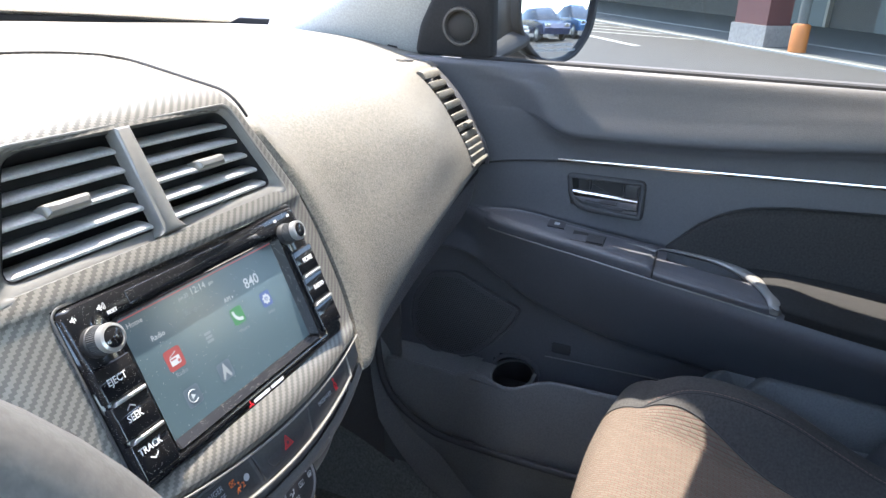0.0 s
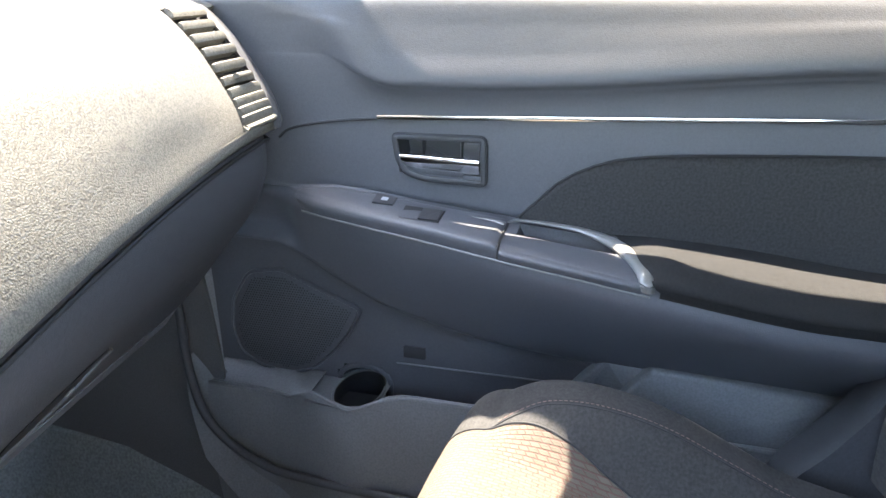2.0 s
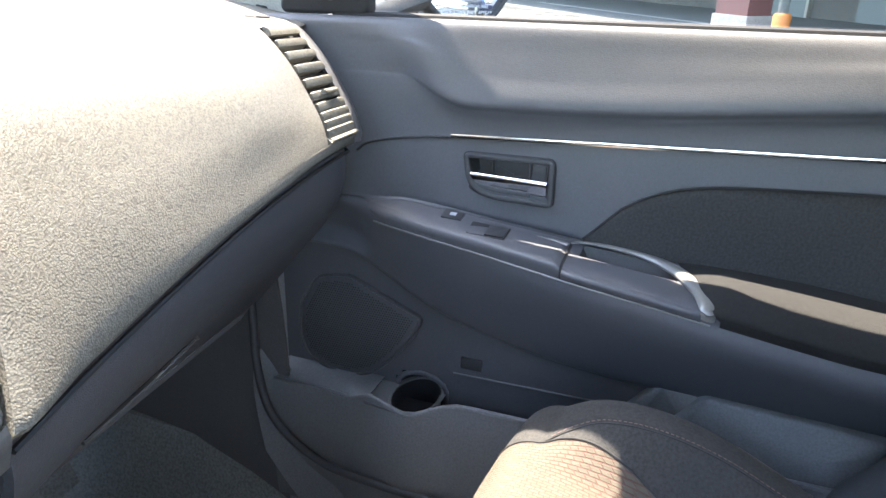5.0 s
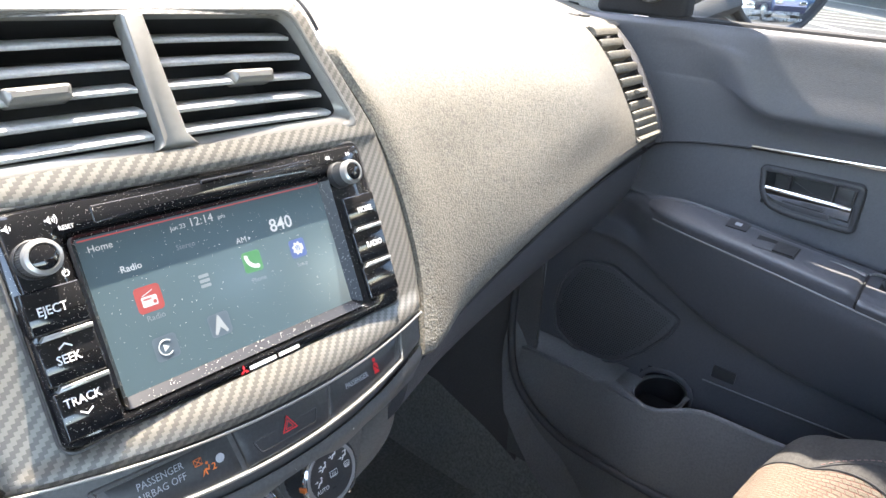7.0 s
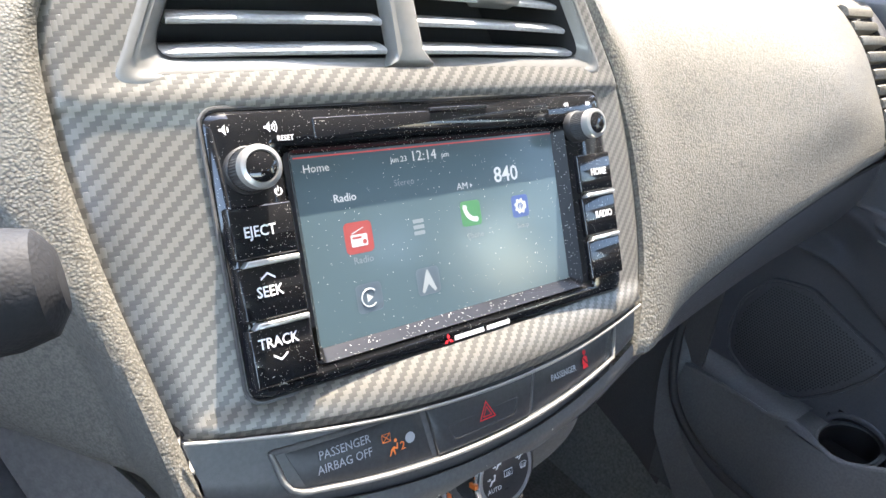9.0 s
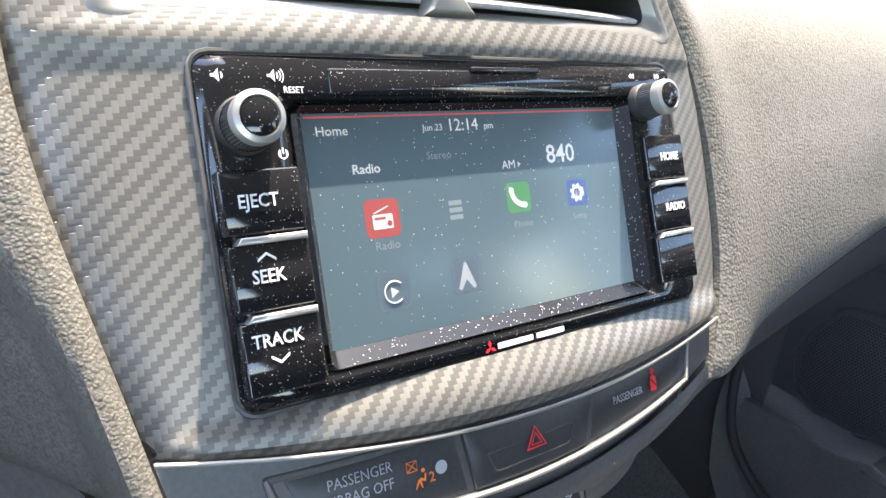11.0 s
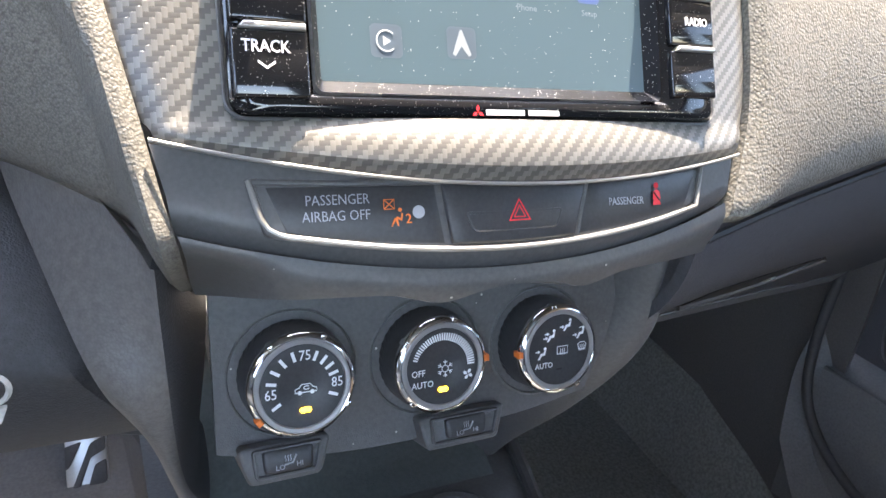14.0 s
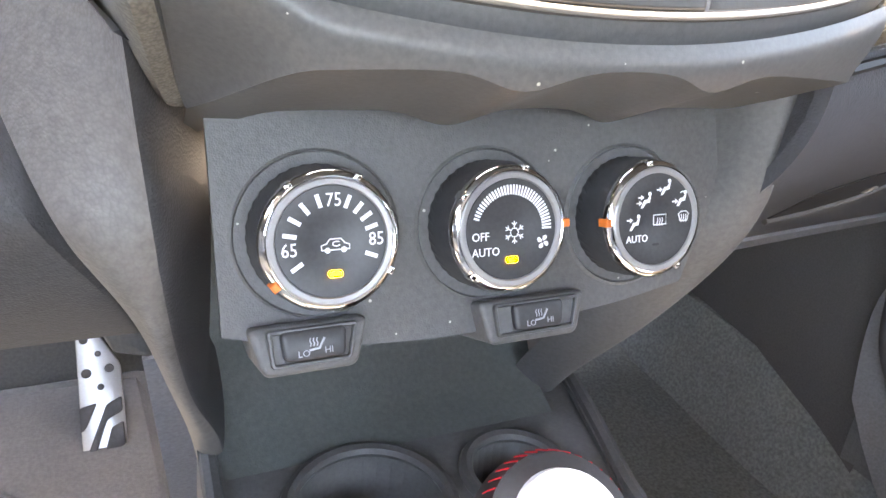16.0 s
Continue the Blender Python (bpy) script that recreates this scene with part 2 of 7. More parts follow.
def grid(f, nu, nv, uvf=None, skip=None, loop=False):
    bm = bmesh.new()
    rows = [[bm.verts.new(f(i / nu, j / nv)) for i in range(nu + (0 if loop else 1))] for j in range(nv + 1)]
    lay = bm.loops.layers.uv.new("UVMap") if uvf else None
    for j in range(nv):
        for i in range(nu):
            if skip and skip(i, j):
                continue
            k = (i + 1) % len(rows[0])
            fc = bm.faces.new((rows[j][i], rows[j][k], rows[j + 1][k], rows[j + 1][i]))
            if lay:
                for lp, (a, c) in zip(fc.loops, ((i, j), (i + 1, j), (i + 1, j + 1), (i, j + 1))):
                    lp[lay].uv = uvf(a / nu, c / nv)
    loose = [v for v in bm.verts if not v.link_faces]
    bmesh.ops.delete(bm, geom=loose, context="VERTS")
    return bm


def thick(bm, d):
    bmesh.ops.recalc_face_normals(bm, faces=bm.faces)
    bmesh.ops.solidify(bm, geom=bm.faces[:], thickness=d)
    return bm


def spline(pts, x):
    """Catmull-Rom through rows (x, values...), clamped."""
    n = len(pts)
    k = 0
    while k < n - 2 and x > pts[k + 1][0]:
        k += 1
    p1, p2 = pts[k], pts[k + 1]
    p0, p3 = pts[max(k - 1, 0)], pts[min(k + 2, n - 1)]
    h = p2[0] - p1[0]
    t = max(0.0, min(1.0, (x - p1[0]) / h))
    out = []
    for a in range(1, len(p1)):
        m1 = (p2[a] - p0[a]) / max(1e-6, p2[0] - p0[0]) * h
        m2 = (p3[a] - p1[a]) / max(1e-6, p3[0] - p1[0]) * h
        t2, t3 = t * t, t * t * t
        out.append((2 * t3 - 3 * t2 + 1) * p1[a] + (t3 - 2 * t2 + t) * m1 + (3 * t2 - 2 * t3) * p2[a] + (t3 - t2) * m2)
    return out


def rrect(u0, u1, v0, v1, r, k=4):
    out = []
    for cx, cy, a0 in ((u1 - r, v1 - r, 0), (u0 + r, v1 - r, 90), (u0 + r, v0 + r, 180), (u1 - r, v0 + r, 270)):
        for i in range(k + 1):
            a = radians(a0 + 90 * i / k)
            out.append((cx + r * math.cos(a), cy + r * math.sin(a)))
    return out


def rounded(poly, r, k=5):
    out = []
    n = len(poly)
    for i in range(n):
        a, b, c = Vector(poly[i - 1]), Vector(poly[i]), Vector(poly[(i + 1) % n])
        p, q = b + (a - b).normalized() * r, b + (c - b).normalized() * r
        for s in range(k + 1):
            t = s / k
            out.append(tuple((1 - t) ** 2 * p + 2 * t * (1 - t) * b + t * t * q))
    return out


def shrink(poly, d):
    n = len(poly)
    area = sum(poly[i][0] * poly[(i + 1) % n][1] - poly[(i + 1) % n][0] * poly[i][1] for i in range(n))
    s = 1 if area > 0 else -1
    out = []
    for i in range(n):
        a, b, c = Vector(poly[i - 1]), Vector(poly[i]), Vector(poly[(i + 1) % n])
        e1, e2 = (b - a), (c - b)
        if e1.length < 1e-9 or e2.length < 1e-9:
            out.append(tuple(b))
            continue
        e1.normalize(), e2.normalize()
        m = Vector((-(e1.y + e2.y), e1.x + e2.x)) * s
        k = m.length
        m = m / k if k > 1e-6 else Vector((-e1.y, e1.x)) * s
        out.append(tuple(b + m * d / max(0.4, k / 2)))
    return out


def plate(poly, n0, n1, mp, bev=0.0008, back=True):
    """A slab with a rounded front edge: outline in (u, v), front at n0, back at n1, mapped into the world by mp."""
    bm = bmesh.new()
    rings = [[bm.verts.new(mp(u, v, n)) for u, v in pl] for pl, n in
             ((poly, n1), (poly, n0 + bev), (shrink(poly, bev * 0.35), n0 + bev * 0.35), (shrink(poly, bev), n0))]
    m = len(poly)
    for a, b in zip(rings, rings[1:]):
        for i in range(m):
            bm.faces.new((a[i], a[(i + 1) % m], b[(i + 1) % m], b[i]))
    bm.faces.new(rings[-1])
    if back:
        bm.faces.new(list(reversed(rings[0])))
    bmesh.ops.triangulate(bm, faces=[f for f in bm.faces if len(f.verts) > 4])
    return bm


def band(poly, d, n0, n1, mp, inner=None):
    """A frame: the strip between an outline and the same outline set in by d, rounded at the front."""
    bm = bmesh.new()
    inn = inner or shrink(poly, d)
    m = len(poly)

    def lerp(t):
        return [(a[0] + (b[0] - a[0]) * t, a[1] + (b[1] - a[1]) * t) for a, b in zip(poly, inn)]
    h = min(0.3, 1.0)
    sec = [(0, n1), (0, n0 + 0.35 * (n1 - n0)), (0.12, n0 + 0.08 * (n1 - n0)), (0.3, n0), (0.7, n0), (0.88, n0 + 0.08 * (n1 - n0)), (1, n0 + 0.35 * (n1 - n0)), (1, n1)]
    rings = [[bm.verts.new(mp(u, v, n)) for u, v in lerp(t)] for t, n in sec]
    for a, b in zip(rings, rings[1:] + rings[:1]):
        for i in range(m):
            bm.faces.new((a[i], a[(i + 1) % m], b[(i + 1) % m], b[i]))
    return bm


def tube(pts, r, sides=8, bm=None, flat=1.0, cap=True):
    """A swept round bar along points; r is a number or one for each point."""
    bm = bm or bmesh.new()
    pts = [Vector(p) for p in pts]
    rings = []
    up = Vector((0, 0, 1))
    for i, p in enumerate(pts):
        d = (pts[min(i + 1, len(pts) - 1)] - pts[max(i - 1, 0)]).normalized()
        a = d.cross(up)
        if a.length < 0.05:
            a = d.cross(Vector((0, 1, 0)))
        a.normalize()
        b = a.cross(d)
        q = r[i] if isinstance(r, (list, tuple)) else r
        rings.append([bm.verts.new(p + (a * math.cos(2 * math.pi * k / sides) + b * flat * math.sin(2 * math.pi * k / sides)) * q) for k in range(sides)])
    for x, y in zip(rings, rings[1:]):
        for k in range(sides):
            bm.faces.new((x[k], x[(k + 1) % sides], y[(k + 1) % sides], y[k]))
    if cap:
        bm.faces.new(rings[0][::-1])
        bm.faces.new(rings[-1])
    return bm


def lathe(prof, mp, seg=40, bm=None, wob=None):
    """Turns (radius, n) rows about the n axis of mp's plane."""
    bm = bm or bmesh.new()
    rings = []
    for r, n in prof:
        if r < 1e-6:
            rings.append([bm.verts.new(mp(0, 0, n))])
        else:
            rings.append([bm.verts.new(mp(r * math.cos(2 * math.pi * k / seg), r * math.sin(2 * math.pi * k / seg), n)) for k in range(seg)])
    for a, b in zip(rings, rings[1:]):
        for k in range(seg):
            q = [a[k % len(a)], a[(k + 1) % len(a)], b[(k + 1) % len(b)], b[k % len(b)]]
            q = [v for i, v in enumerate(q) if v not in q[:i]]
            if len(q) > 2:
                bm.faces.new(q)
    return bm


def box(lo, hi, bev=0.0, bm=None):
    bm = bm or bmesh.new()
    c = [(a + b) / 2 for a, b in zip(lo, hi)]
    r = bmesh.ops.create_cube(bm, size=1, matrix=Matrix.LocRotScale(c, None, [max(1e-5, b - a) for a, b in zip(lo, hi)]))
    if bev:
        es = list({e for v in r["verts"] for e in v.link_edges})
        bmesh.ops.bevel(bm, geom=es, offset=bev, segments=2, affect="EDGES", profile=0.5)
    return bm


def words(body, size, m, material, parent, name="lettering", align="CENTER", sx=1.0, bold=0.0, raise_=0.0001):
    """Lettering set by the matrix m, or bent on to a curved face by a function m(x, y, height)."""
    cu = bpy.data.curves.new(name, "FONT")
    cu.body, cu.size, cu.align_x, cu.align_y, cu.extrude, cu.offset = body, size, align, "CENTER", raise_, bold
    cu.resolution_u = 2
    tmp = bpy.data.objects.new(name, cu)
    scene.collection.objects.link(tmp)
    me = bpy.data.meshes.new_from_object(tmp.evaluated_get(bpy.context.evaluated_depsgraph_get()))
    bpy.data.objects.remove(tmp)
    if callable(m):
        for vt in me.vertices:
            vt.co = m(vt.co.x * sx, vt.co.y, vt.co.z)
    else:
        me.transform(m @ Matrix.Diagonal((sx, 1, 1, 1)))
    me.materials.clear()
    me.materials.append(material)
    ob = new(name, me)
    ob.parent = parent
    ob.matrix_parent_inverse = parent.matrix_world.inverted()
    return ob


# the slanted plane of the centre stack: u across, v up the slope, n into the dash
CA, SA = math.cos(radians(25)), math.sin(radians(25))


def SP(u, v, n=0.0):
    return Vector((u, v * SA + n * CA, 1.0 + v * CA - n * SA))


def SPM(u, v, n=0.0, turn=0.0):
    """A frame on that plane, its z to the viewer."""
    m = Matrix(((1, 0, 0), (0, SA, -CA), (0, CA, SA))).to_4x4()
    return Matrix.Translation(SP(u, v, n)) @ m @ Matrix.Rotation(radians(turn), 4, "Z")


def crown(u):
    return 0.58 * u * u


def CP(u, v, n=0.0):
    return SP(u, v, n + crown(u))


def on(m):
    """Maps (u, v, n) by the frame m, n away from the viewer."""
    return lambda u, v, n: m @ Vector((u, v, -n))


def smoothstep(a, b, x):
    t = max(0.0, min(1.0, (x - a) / (b - a)))
    return t * t * (3 - 2 * t)

# ---------------------------------------------------------------- dashboard pad
DASH = [  # x, then (y, z) down the section from the windscreen to the lower lip
    (0.118, 0.560, 1.142, 0.34, 1.142, 0.20, 1.130, 0.115, 1.112, 0.062, 1.073, 0.022, 1.012, -0.006, 0.960, -0.026, 0.918, -0.014, 0.905),
    (0.200, 0.560, 1.142, 0.34, 1.138, 0.20, 1.120, 0.115, 1.100, 0.062, 1.063, 0.027, 1.010, 0.004, 0.962, -0.006, 0.925, 0.006, 0.913),
    (0.330, 0.560, 1.141, 0.34, 1.134, 0.20, 1.112, 0.120, 1.095, 0.068, 1.059, 0.036, 1.012, 0.018, 0.972, 0.010, 0.945, 0.022, 0.934),
    (0.450, 0.560, 1.138, 0.34, 1.130, 0.20, 1.106, 0.120, 1.090, 0.070, 1.056, 0.044, 1.020, 0.030, 0.985, 0.022, 0.960, 0.034, 0.950),
    (0.580, 0.560, 1.136, 0.34, 1.128, 0.20, 1.102, 0.145, 1.095, 0.100, 1.062, 0.066, 1.020, 0.046, 0.992, 0.038, 0.970, 0.046, 0.960),
    (0.700, 0.560, 1.134, 0.34, 1.125, 0.20, 1.100, 0.155, 1.092, 0.120, 1.062, 0.085, 1.020, 0.062, 0.992, 0.052, 0.970, 0.060, 0.958),
    (0.840, 0.545, 1.130, 0.34, 1.113, 0.20, 1.093, 0.155, 1.088, 0.120, 1.062, 0.085, 1.020, 0.062, 0.992, 0.052, 0.970, 0.060, 0.958),
]


def dash_at(x, q):
    c = spline(DASH, x)
    n = len(c) // 2
    rows = [(k, c[2 * k], c[2 * k + 1]) for k in range(n)]
    return spline(rows, q * (n - 1))


def dash_inner(q):
    """Where the pad meets the centre stack, down the section."""
    s = q * 8
    return spline([(0, 0.0), (1.9, 0.0), (1.95, 0.0), (2.1, 0.06), (2.3, 0.085), (3.0, 0.094), (3.7, 0.108), (4.4, 0.1265), (5.0, 0.1342), (6.0, 0.1318), (7.0, 0.1172), (8.0, 0.1135)], s)[0]


def dash_inner_left(q):
    s = q * 8
    return spline([(0, 0.0), (1.9, 0.0), (1.95, 0.0), (2.1, 0.06), (2.3, 0.088), (3.0, 0.103), (3.7, 0.127), (4.0, 0.1360), (4.5, 0.1372), (5.0, 0.1335), (6.0, 0.1220), (7.0, 0.1120), (8.0, 0.1035)], s)[0]


def dash_outer(q):
    s = q * 8
    if s < 3.18 or s > 6.62:
        return spline([(0, 0.84), (2.3, 0.84), (3.18, 0.70)], s)[0] if s < 3.18 else 0.668
    return 0.594 - (s - 3.18) / 3.44 * 0.034


dash = thing("dashboard", "dark grained dashboard pad, bleached by sun", "dashboard", kind="structure")


NP = 72


def dash_surface(side):
    def f(a, b):
        # rows bunch up so that the side vent's notch has clean edges
        q = spline([(0, 0), (0.40, 3.17 / 8), (0.41, 3.19 / 8), (0.88, 6.61 / 8), (0.89, 6.63 / 8), (1, 1)], b)[0] if side > 0 else b
        x0, x1 = (dash_inner(q), dash_outer(q)) if side > 0 else (dash_inner_left(q), 0.70)
        flange = a < 1e-6
        g = max(0.0, (a - 1 / NP) * NP / (NP - 1))
        x = x0 + (x1 - x0) * (g if side > 0 else 0.2 * g + 0.8 * g ** 3)
        y, z = dash_at(x, q)
        edge = max(0.0, 1 - (x - x0) / 0.006)
        if 0.86 < z < 1.115:
            # beside the stack the pad follows the stack's own slope
            ws = math.exp(-((x - x0) / 0.035) ** 2) * smoothstep(1.122, 1.095, z) * (1 - smoothstep(0.865, 0.93, q))
            ns_ = 0.0075
            v_ = (z - 1.0 + ns_ * SA) / CA
            y += (v_ * SA + ns_ * CA - y) * ws
        y += 0.003 * edge * edge
        if side < 0:
            # the driver's side falls away behind a narrow ridge
            d = max(0.0, x - x0 - spline([(0.0, 0.10), (0.5, 0.06), (0.58, 0.026), (0.66, 0.011), (0.74, 0.0065), (1, 0.005)], q)[0])
            y += 1.2 * d * d / (d + 0.006) * smoothstep(0.40, 0.58, q) / (1 + 4 * d)
            y += 0.26 * smoothstep(0.0, 0.010, d) * (1 - smoothstep(0.05, 0.12, d)) * max(0.0, 1.04 - z)
            # and ends in a tail that curls under beside the stack
            tail = smoothstep(0.85, 1.0, q) * math.exp(-((x - x0) / 0.022) ** 2)
            y += 0.034 * tail
            z -= 0.028 * tail
        if a > 0.9999 and side > 0:
            return (side * x, y + 0.012, z - 0.010)
        if flange and q > 0.3:
            return (side * (x - 0.004), y + 0.035, z - 0.012)
        return (side * x, y, z)
    return grid(f, NP, 96)


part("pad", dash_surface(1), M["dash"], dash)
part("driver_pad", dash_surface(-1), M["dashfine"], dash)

# glove box and the lower dash
def glove_lip(x):
    c = spline(DASH, x)
    return c[-2], c[-1]


glove = thing("glove_box", "closed dark plastic glove box under the dash", "glove box")


def glove_face(a, b):
    x = 0.122 + (0.655 - 0.122) * a
    y, z = glove_lip(x)
    y += 0.004
    bot = 0.740 + 0.06 * smoothstep(0.62, 0.68, x)
    yy = y + 0.135 * b ** 1.6 - 0.010 * math.sin(math.pi * min(1, b * 1.6)) 
    zz = z - 0.004 + (bot - z) * b
    e = max(0, 1 - (0.655 - x) / 0.03)
    return (x, yy + 0.03 * e * e, zz)


lid = part("lid", thick(grid(glove_face, 40, 20), 0.006), M["glove"], glove)
part("side_return", grid(lambda a, b: Vector(glove_face(0.0, b)) + Vector((0.001, 0.002 + 0.04 * a, 0)), 3, 14), M["glove"], glove)


def on_glove(x, z, n):
    c = spline(DASH, x)
    bot = 0.740 + 0.06 * smoothstep(0.62, 0.68, x)
    p = glove_face((x - 0.122) / 0.533, max(0.0, (c[-1] - 0.004 - z) / (c[-1] - bot)))
    return Vector((x, p[1] + n, z))


pull = [(0.258, 0.776), (0.300, 0.778), (0.345, 0.789), (0.370, 0.806), (0.377, 0.8205), (0.340, 0.823), (0.295, 0.819), (0.262, 0.806)]
# flat black plate stands in for the shade in the finger recess
part("handle_recess_shade", plate(rounded(pull, 0.006, 3), -0.0015, 0.004, on_glove, 0.0008), M["black"], glove, "flat black plate for the shade of a finger recess")
part("handle_lip", tube([on_glove(x, z, -0.002) for x, z in pull[:5]], 0.0024, 6), M["lower"], glove)
part("latch", plate(rrect(0.336, 0.344, 0.794, 0.801, 0.0015), -0.004, 0.002, on_glove, 0.001), M["silver"], glove, "small bright latch")
part("top_seam", tube([Vector(glove_face(k / 40, 0.0)) + Vector((0, -0.005, -0.003)) for k in range(41)], 0.0022, 6), M["black"], glove)
part("end_edge", tube([Vector(glove_face(0.985, k / 14)) + Vector((0, -0.002, 0)) for k in range(15)], 0.0016, 6), M["satin"], glove, "pale end edge")


def glove_under(a, b):
    x = 0.125 + (0.68 - 0.125) * a
    y, z = glove_face((max(0.122, min(0.655, x)) - 0.122) / 0.533, 1.0)[1:]
    return (x, y + 0.01 + 0.42 * b, z - 0.01 - 0.02 * b)


part("lower_panel", thick(grid(glove_under, 12, 8), 0.006), M["lower"], dash)

# ---------------------------------------------------------------- centre stack
stack = thing("centre_stack", "carbon-look centre stack of the dashboard", "centre stack", kind="structure")
S0 = 0.122
HOOD_R = 0.034


def BZ(u, s, n=0.0):
    """The bezel's skin: the slanted plane, then a bend over the top to the hood."""
    n = n + crown(u)
    if s <= S0:
        return SP(u, s, n)
    b0 = radians(65)
    b1 = radians(9)
    ln = HOOD_R * (b0 - b1)
    d = s - S0
    p = SP(0, S0, 0)
    y, z = p.y, p.z
    if d < ln:
        b = b0 - d / HOOD_R
    else:
        b = b1
    y += HOOD_R * (math.sin(b0) - math.sin(b)) * 1.0
    z += HOOD_R * (math.cos(b) - math.cos(b0)) * 1.0
    if d > ln:
        y += (d - ln) * math.cos(b)
        z += (d - ln) * math.sin(b)
    return Vector((u, y + n * math.sin(b), z - n * math.cos(b)))


def left_seam(v):
    return spline([(-0.075, -0.1150), (-0.053, -0.1185), (-0.033, -0.1245), (-0.003, -0.1307), (0.033, -0.1361), (0.063, -0.1382), (0.087, -0.1370), (0.110, -0.124), (0.13, -0.108), (0.16, -0.088), (0.30, -0.06)], v)[0]


def right_seam(v):
    return spline([(-0.075, 0.1187), (-0.061, 0.1242), (-0.028, 0.1330), (0.02, 0.1350), (0.05, 0.1312), (0.068, 0.1240), (0.095, 0.1110), (0.12, 0.0985), (0.14, 0.0955), (0.16, 0.0965), (0.20, 0.1010), (0.235, 0.1040), (0.25, 0.098), (0.30, 0.09)], v)[0]


def low_edge(u):
    return -0.0700 + 0.95 * u * u - 0.03 * u


def inner_l(v):
    return spline([(-0.08, -0.0955), (0.054, -0.0955), (0.056, -0.118), (0.064, -0.118), (0.070, -0.114), (0.132, -0.086), (0.2, -0.07)], v)[0]


def inner_r(v):
    return spline([(-0.08, 0.1025), (0.054, 0.1025), (0.056, 0.112), (0.064, 0.112), (0.070, 0.108), (0.132, 0.080), (0.2, 0.07)], v)[0]


VS = [-0.066, -0.062, -0.058, -0.053, -0.0475, -0.044, -0.035, -0.02, 0.0, 0.02, 0.035, 0.045, 0.0525, 0.0545, 0.056, 0.0605, 0.065, 0.072, 0.085, 0.10, 0.115, 0.1285, 0.134, 0.140, 0.147, 0.155, 0.17, 0.19, 0.22, 0.26]
NU = 26
UCELL = 6


def bezel_uv(i, j):
    v = VS[j]
    l, il, ir, r = left_seam(v), inner_l(v), inner_r(v), right_seam(v)
    if v > 0.1285:
        l, il, ir, r = left_seam(v), left_seam(v) * 0.75, right_seam(v) * 0.75, right_seam(v)
    if i <= UCELL:
        u = l + (il - l) * i / UCELL
    elif i <= NU - UCELL:
        u = il + (ir - il) * (i - UCELL) / (NU - 2 * UCELL)
    else:
        u = ir + (r - ir) * (i - NU + UCELL) / UCELL
    if j < 5:  # the lower lip runs along the bowed silver line
        u = left_seam(-0.055) + (right_seam(-0.06) - left_seam(-0.055)) * (u - l) / (r - l) if j == 0 else u
        t = (4 - j) / 4
        v = -0.0475 + (low_edge(u) + 0.0475) * t
    return u, v


def bezel_pt(i, j):
    u, v = bezel_uv(i, j)
    n = 0.0
    if j < 5:
        t = (4 - j) / 4
        n = (-0.0042 * math.sin(min(1, t * 1.25) * math.pi * 0.62) + 0.006 * max(0, t - 0.72) / 0.28) * min(1.0, (-0.0475 - low_edge(u)) / 0.0225)
    # the bar between vent and radio leans back towards the sky
    w = smoothstep(0, 1, 1 - max(0, UCELL - i, i - NU + UCELL) / UCELL)
    n += w * spline([(0.050, 0.0), (0.0525, 0.0), (0.0545, -0.0011), (0.056, -0.0014), (0.0605, -0.0006), (0.065, 0.0005), (0.072, 0.0)], VS[j])[0]
    # edges roll in to the pads
    e = min(i, NU - i) / UCELL
    n += 0.0035 * max(0, 1 - e * 3) ** 2
    return BZ(u, v, n)


def bezel_skip(i, j):
    mid = UCELL <= i < NU - UCELL
    return mid and ((VS[j] >= -0.048 and VS[j + 1] <= 0.053) or (VS[j] >= 0.0645 and VS[j + 1] <= 0.129))


bm = grid(lambda a, b: bezel_pt(round(a * NU), round(b * (len(VS) - 1))), NU, len(VS) - 1,
          uvf=lambda a, b: bezel_uv(round(a * NU), round(b * (len(VS) - 1))), skip=bezel_skip)
part("bezel", bm, M["carbon"], stack, "grey carbon-weave film bezel")

rim_ = [(left_seam(v), v) for v in [0.12 + 0.00537 * k for k in range(24)]]
rim_ += [(left_seam(0.25) + (right_seam(0.25) - left_seam(0.25)) * k / 20, 0.2505 + 0.004 * math.sin(math.pi * k / 20)) for k in range(1, 20)]
rim_ += [(right_seam(v), v) for v in [0.2435 - 0.00537 * k for k in range(24)]]
part("hood_seam", tube([BZ(u, v, -0.0004) for u, v in rim_], 0.0011, 6), M["black"], stack, "dark seam round the hood")
bm = tube([CP(u, low_edge(u) - 0.0005, -0.0015) for u in [-0.1185 + 0.2385 * k / 40 for k in range(41)]], 0.0007, 8)
part("lower_trim_line", bm, M["greytrim"], stack, "thin silver trim line")
bm = tube([CP(a, b, -0.0008) for a, b in rrect(-0.0965, 0.1035, -0.0478, 0.0530, 0.006) + [(0.1035, 0.047)]], 0.0008, 6)
part("radio_trim", bm, M["satin"], stack, "thin grey edge round the radio")

# ---------------------------------------------------------------- radio
radio = thing("car_radio", "dusty gloss-black touchscreen car radio, switched on", "radio", at=SP(0, 0, 0))
SPf = lambda u, v, n: SP(u, v, n)
OUT = rrect(-0.0953, 0.1023, -0.0468, 0.0520, 0.005)
INN = rrect(-0.0695, 0.0708, -0.0398, 0.0368, 0.003)
part("face", band(OUT, 0, 0.0, 0.012, SPf, inner=INN), M["gloss"], radio)
SCR = rrect(-0.0665, 0.0660, -0.0352, 0.0352, 0.001)


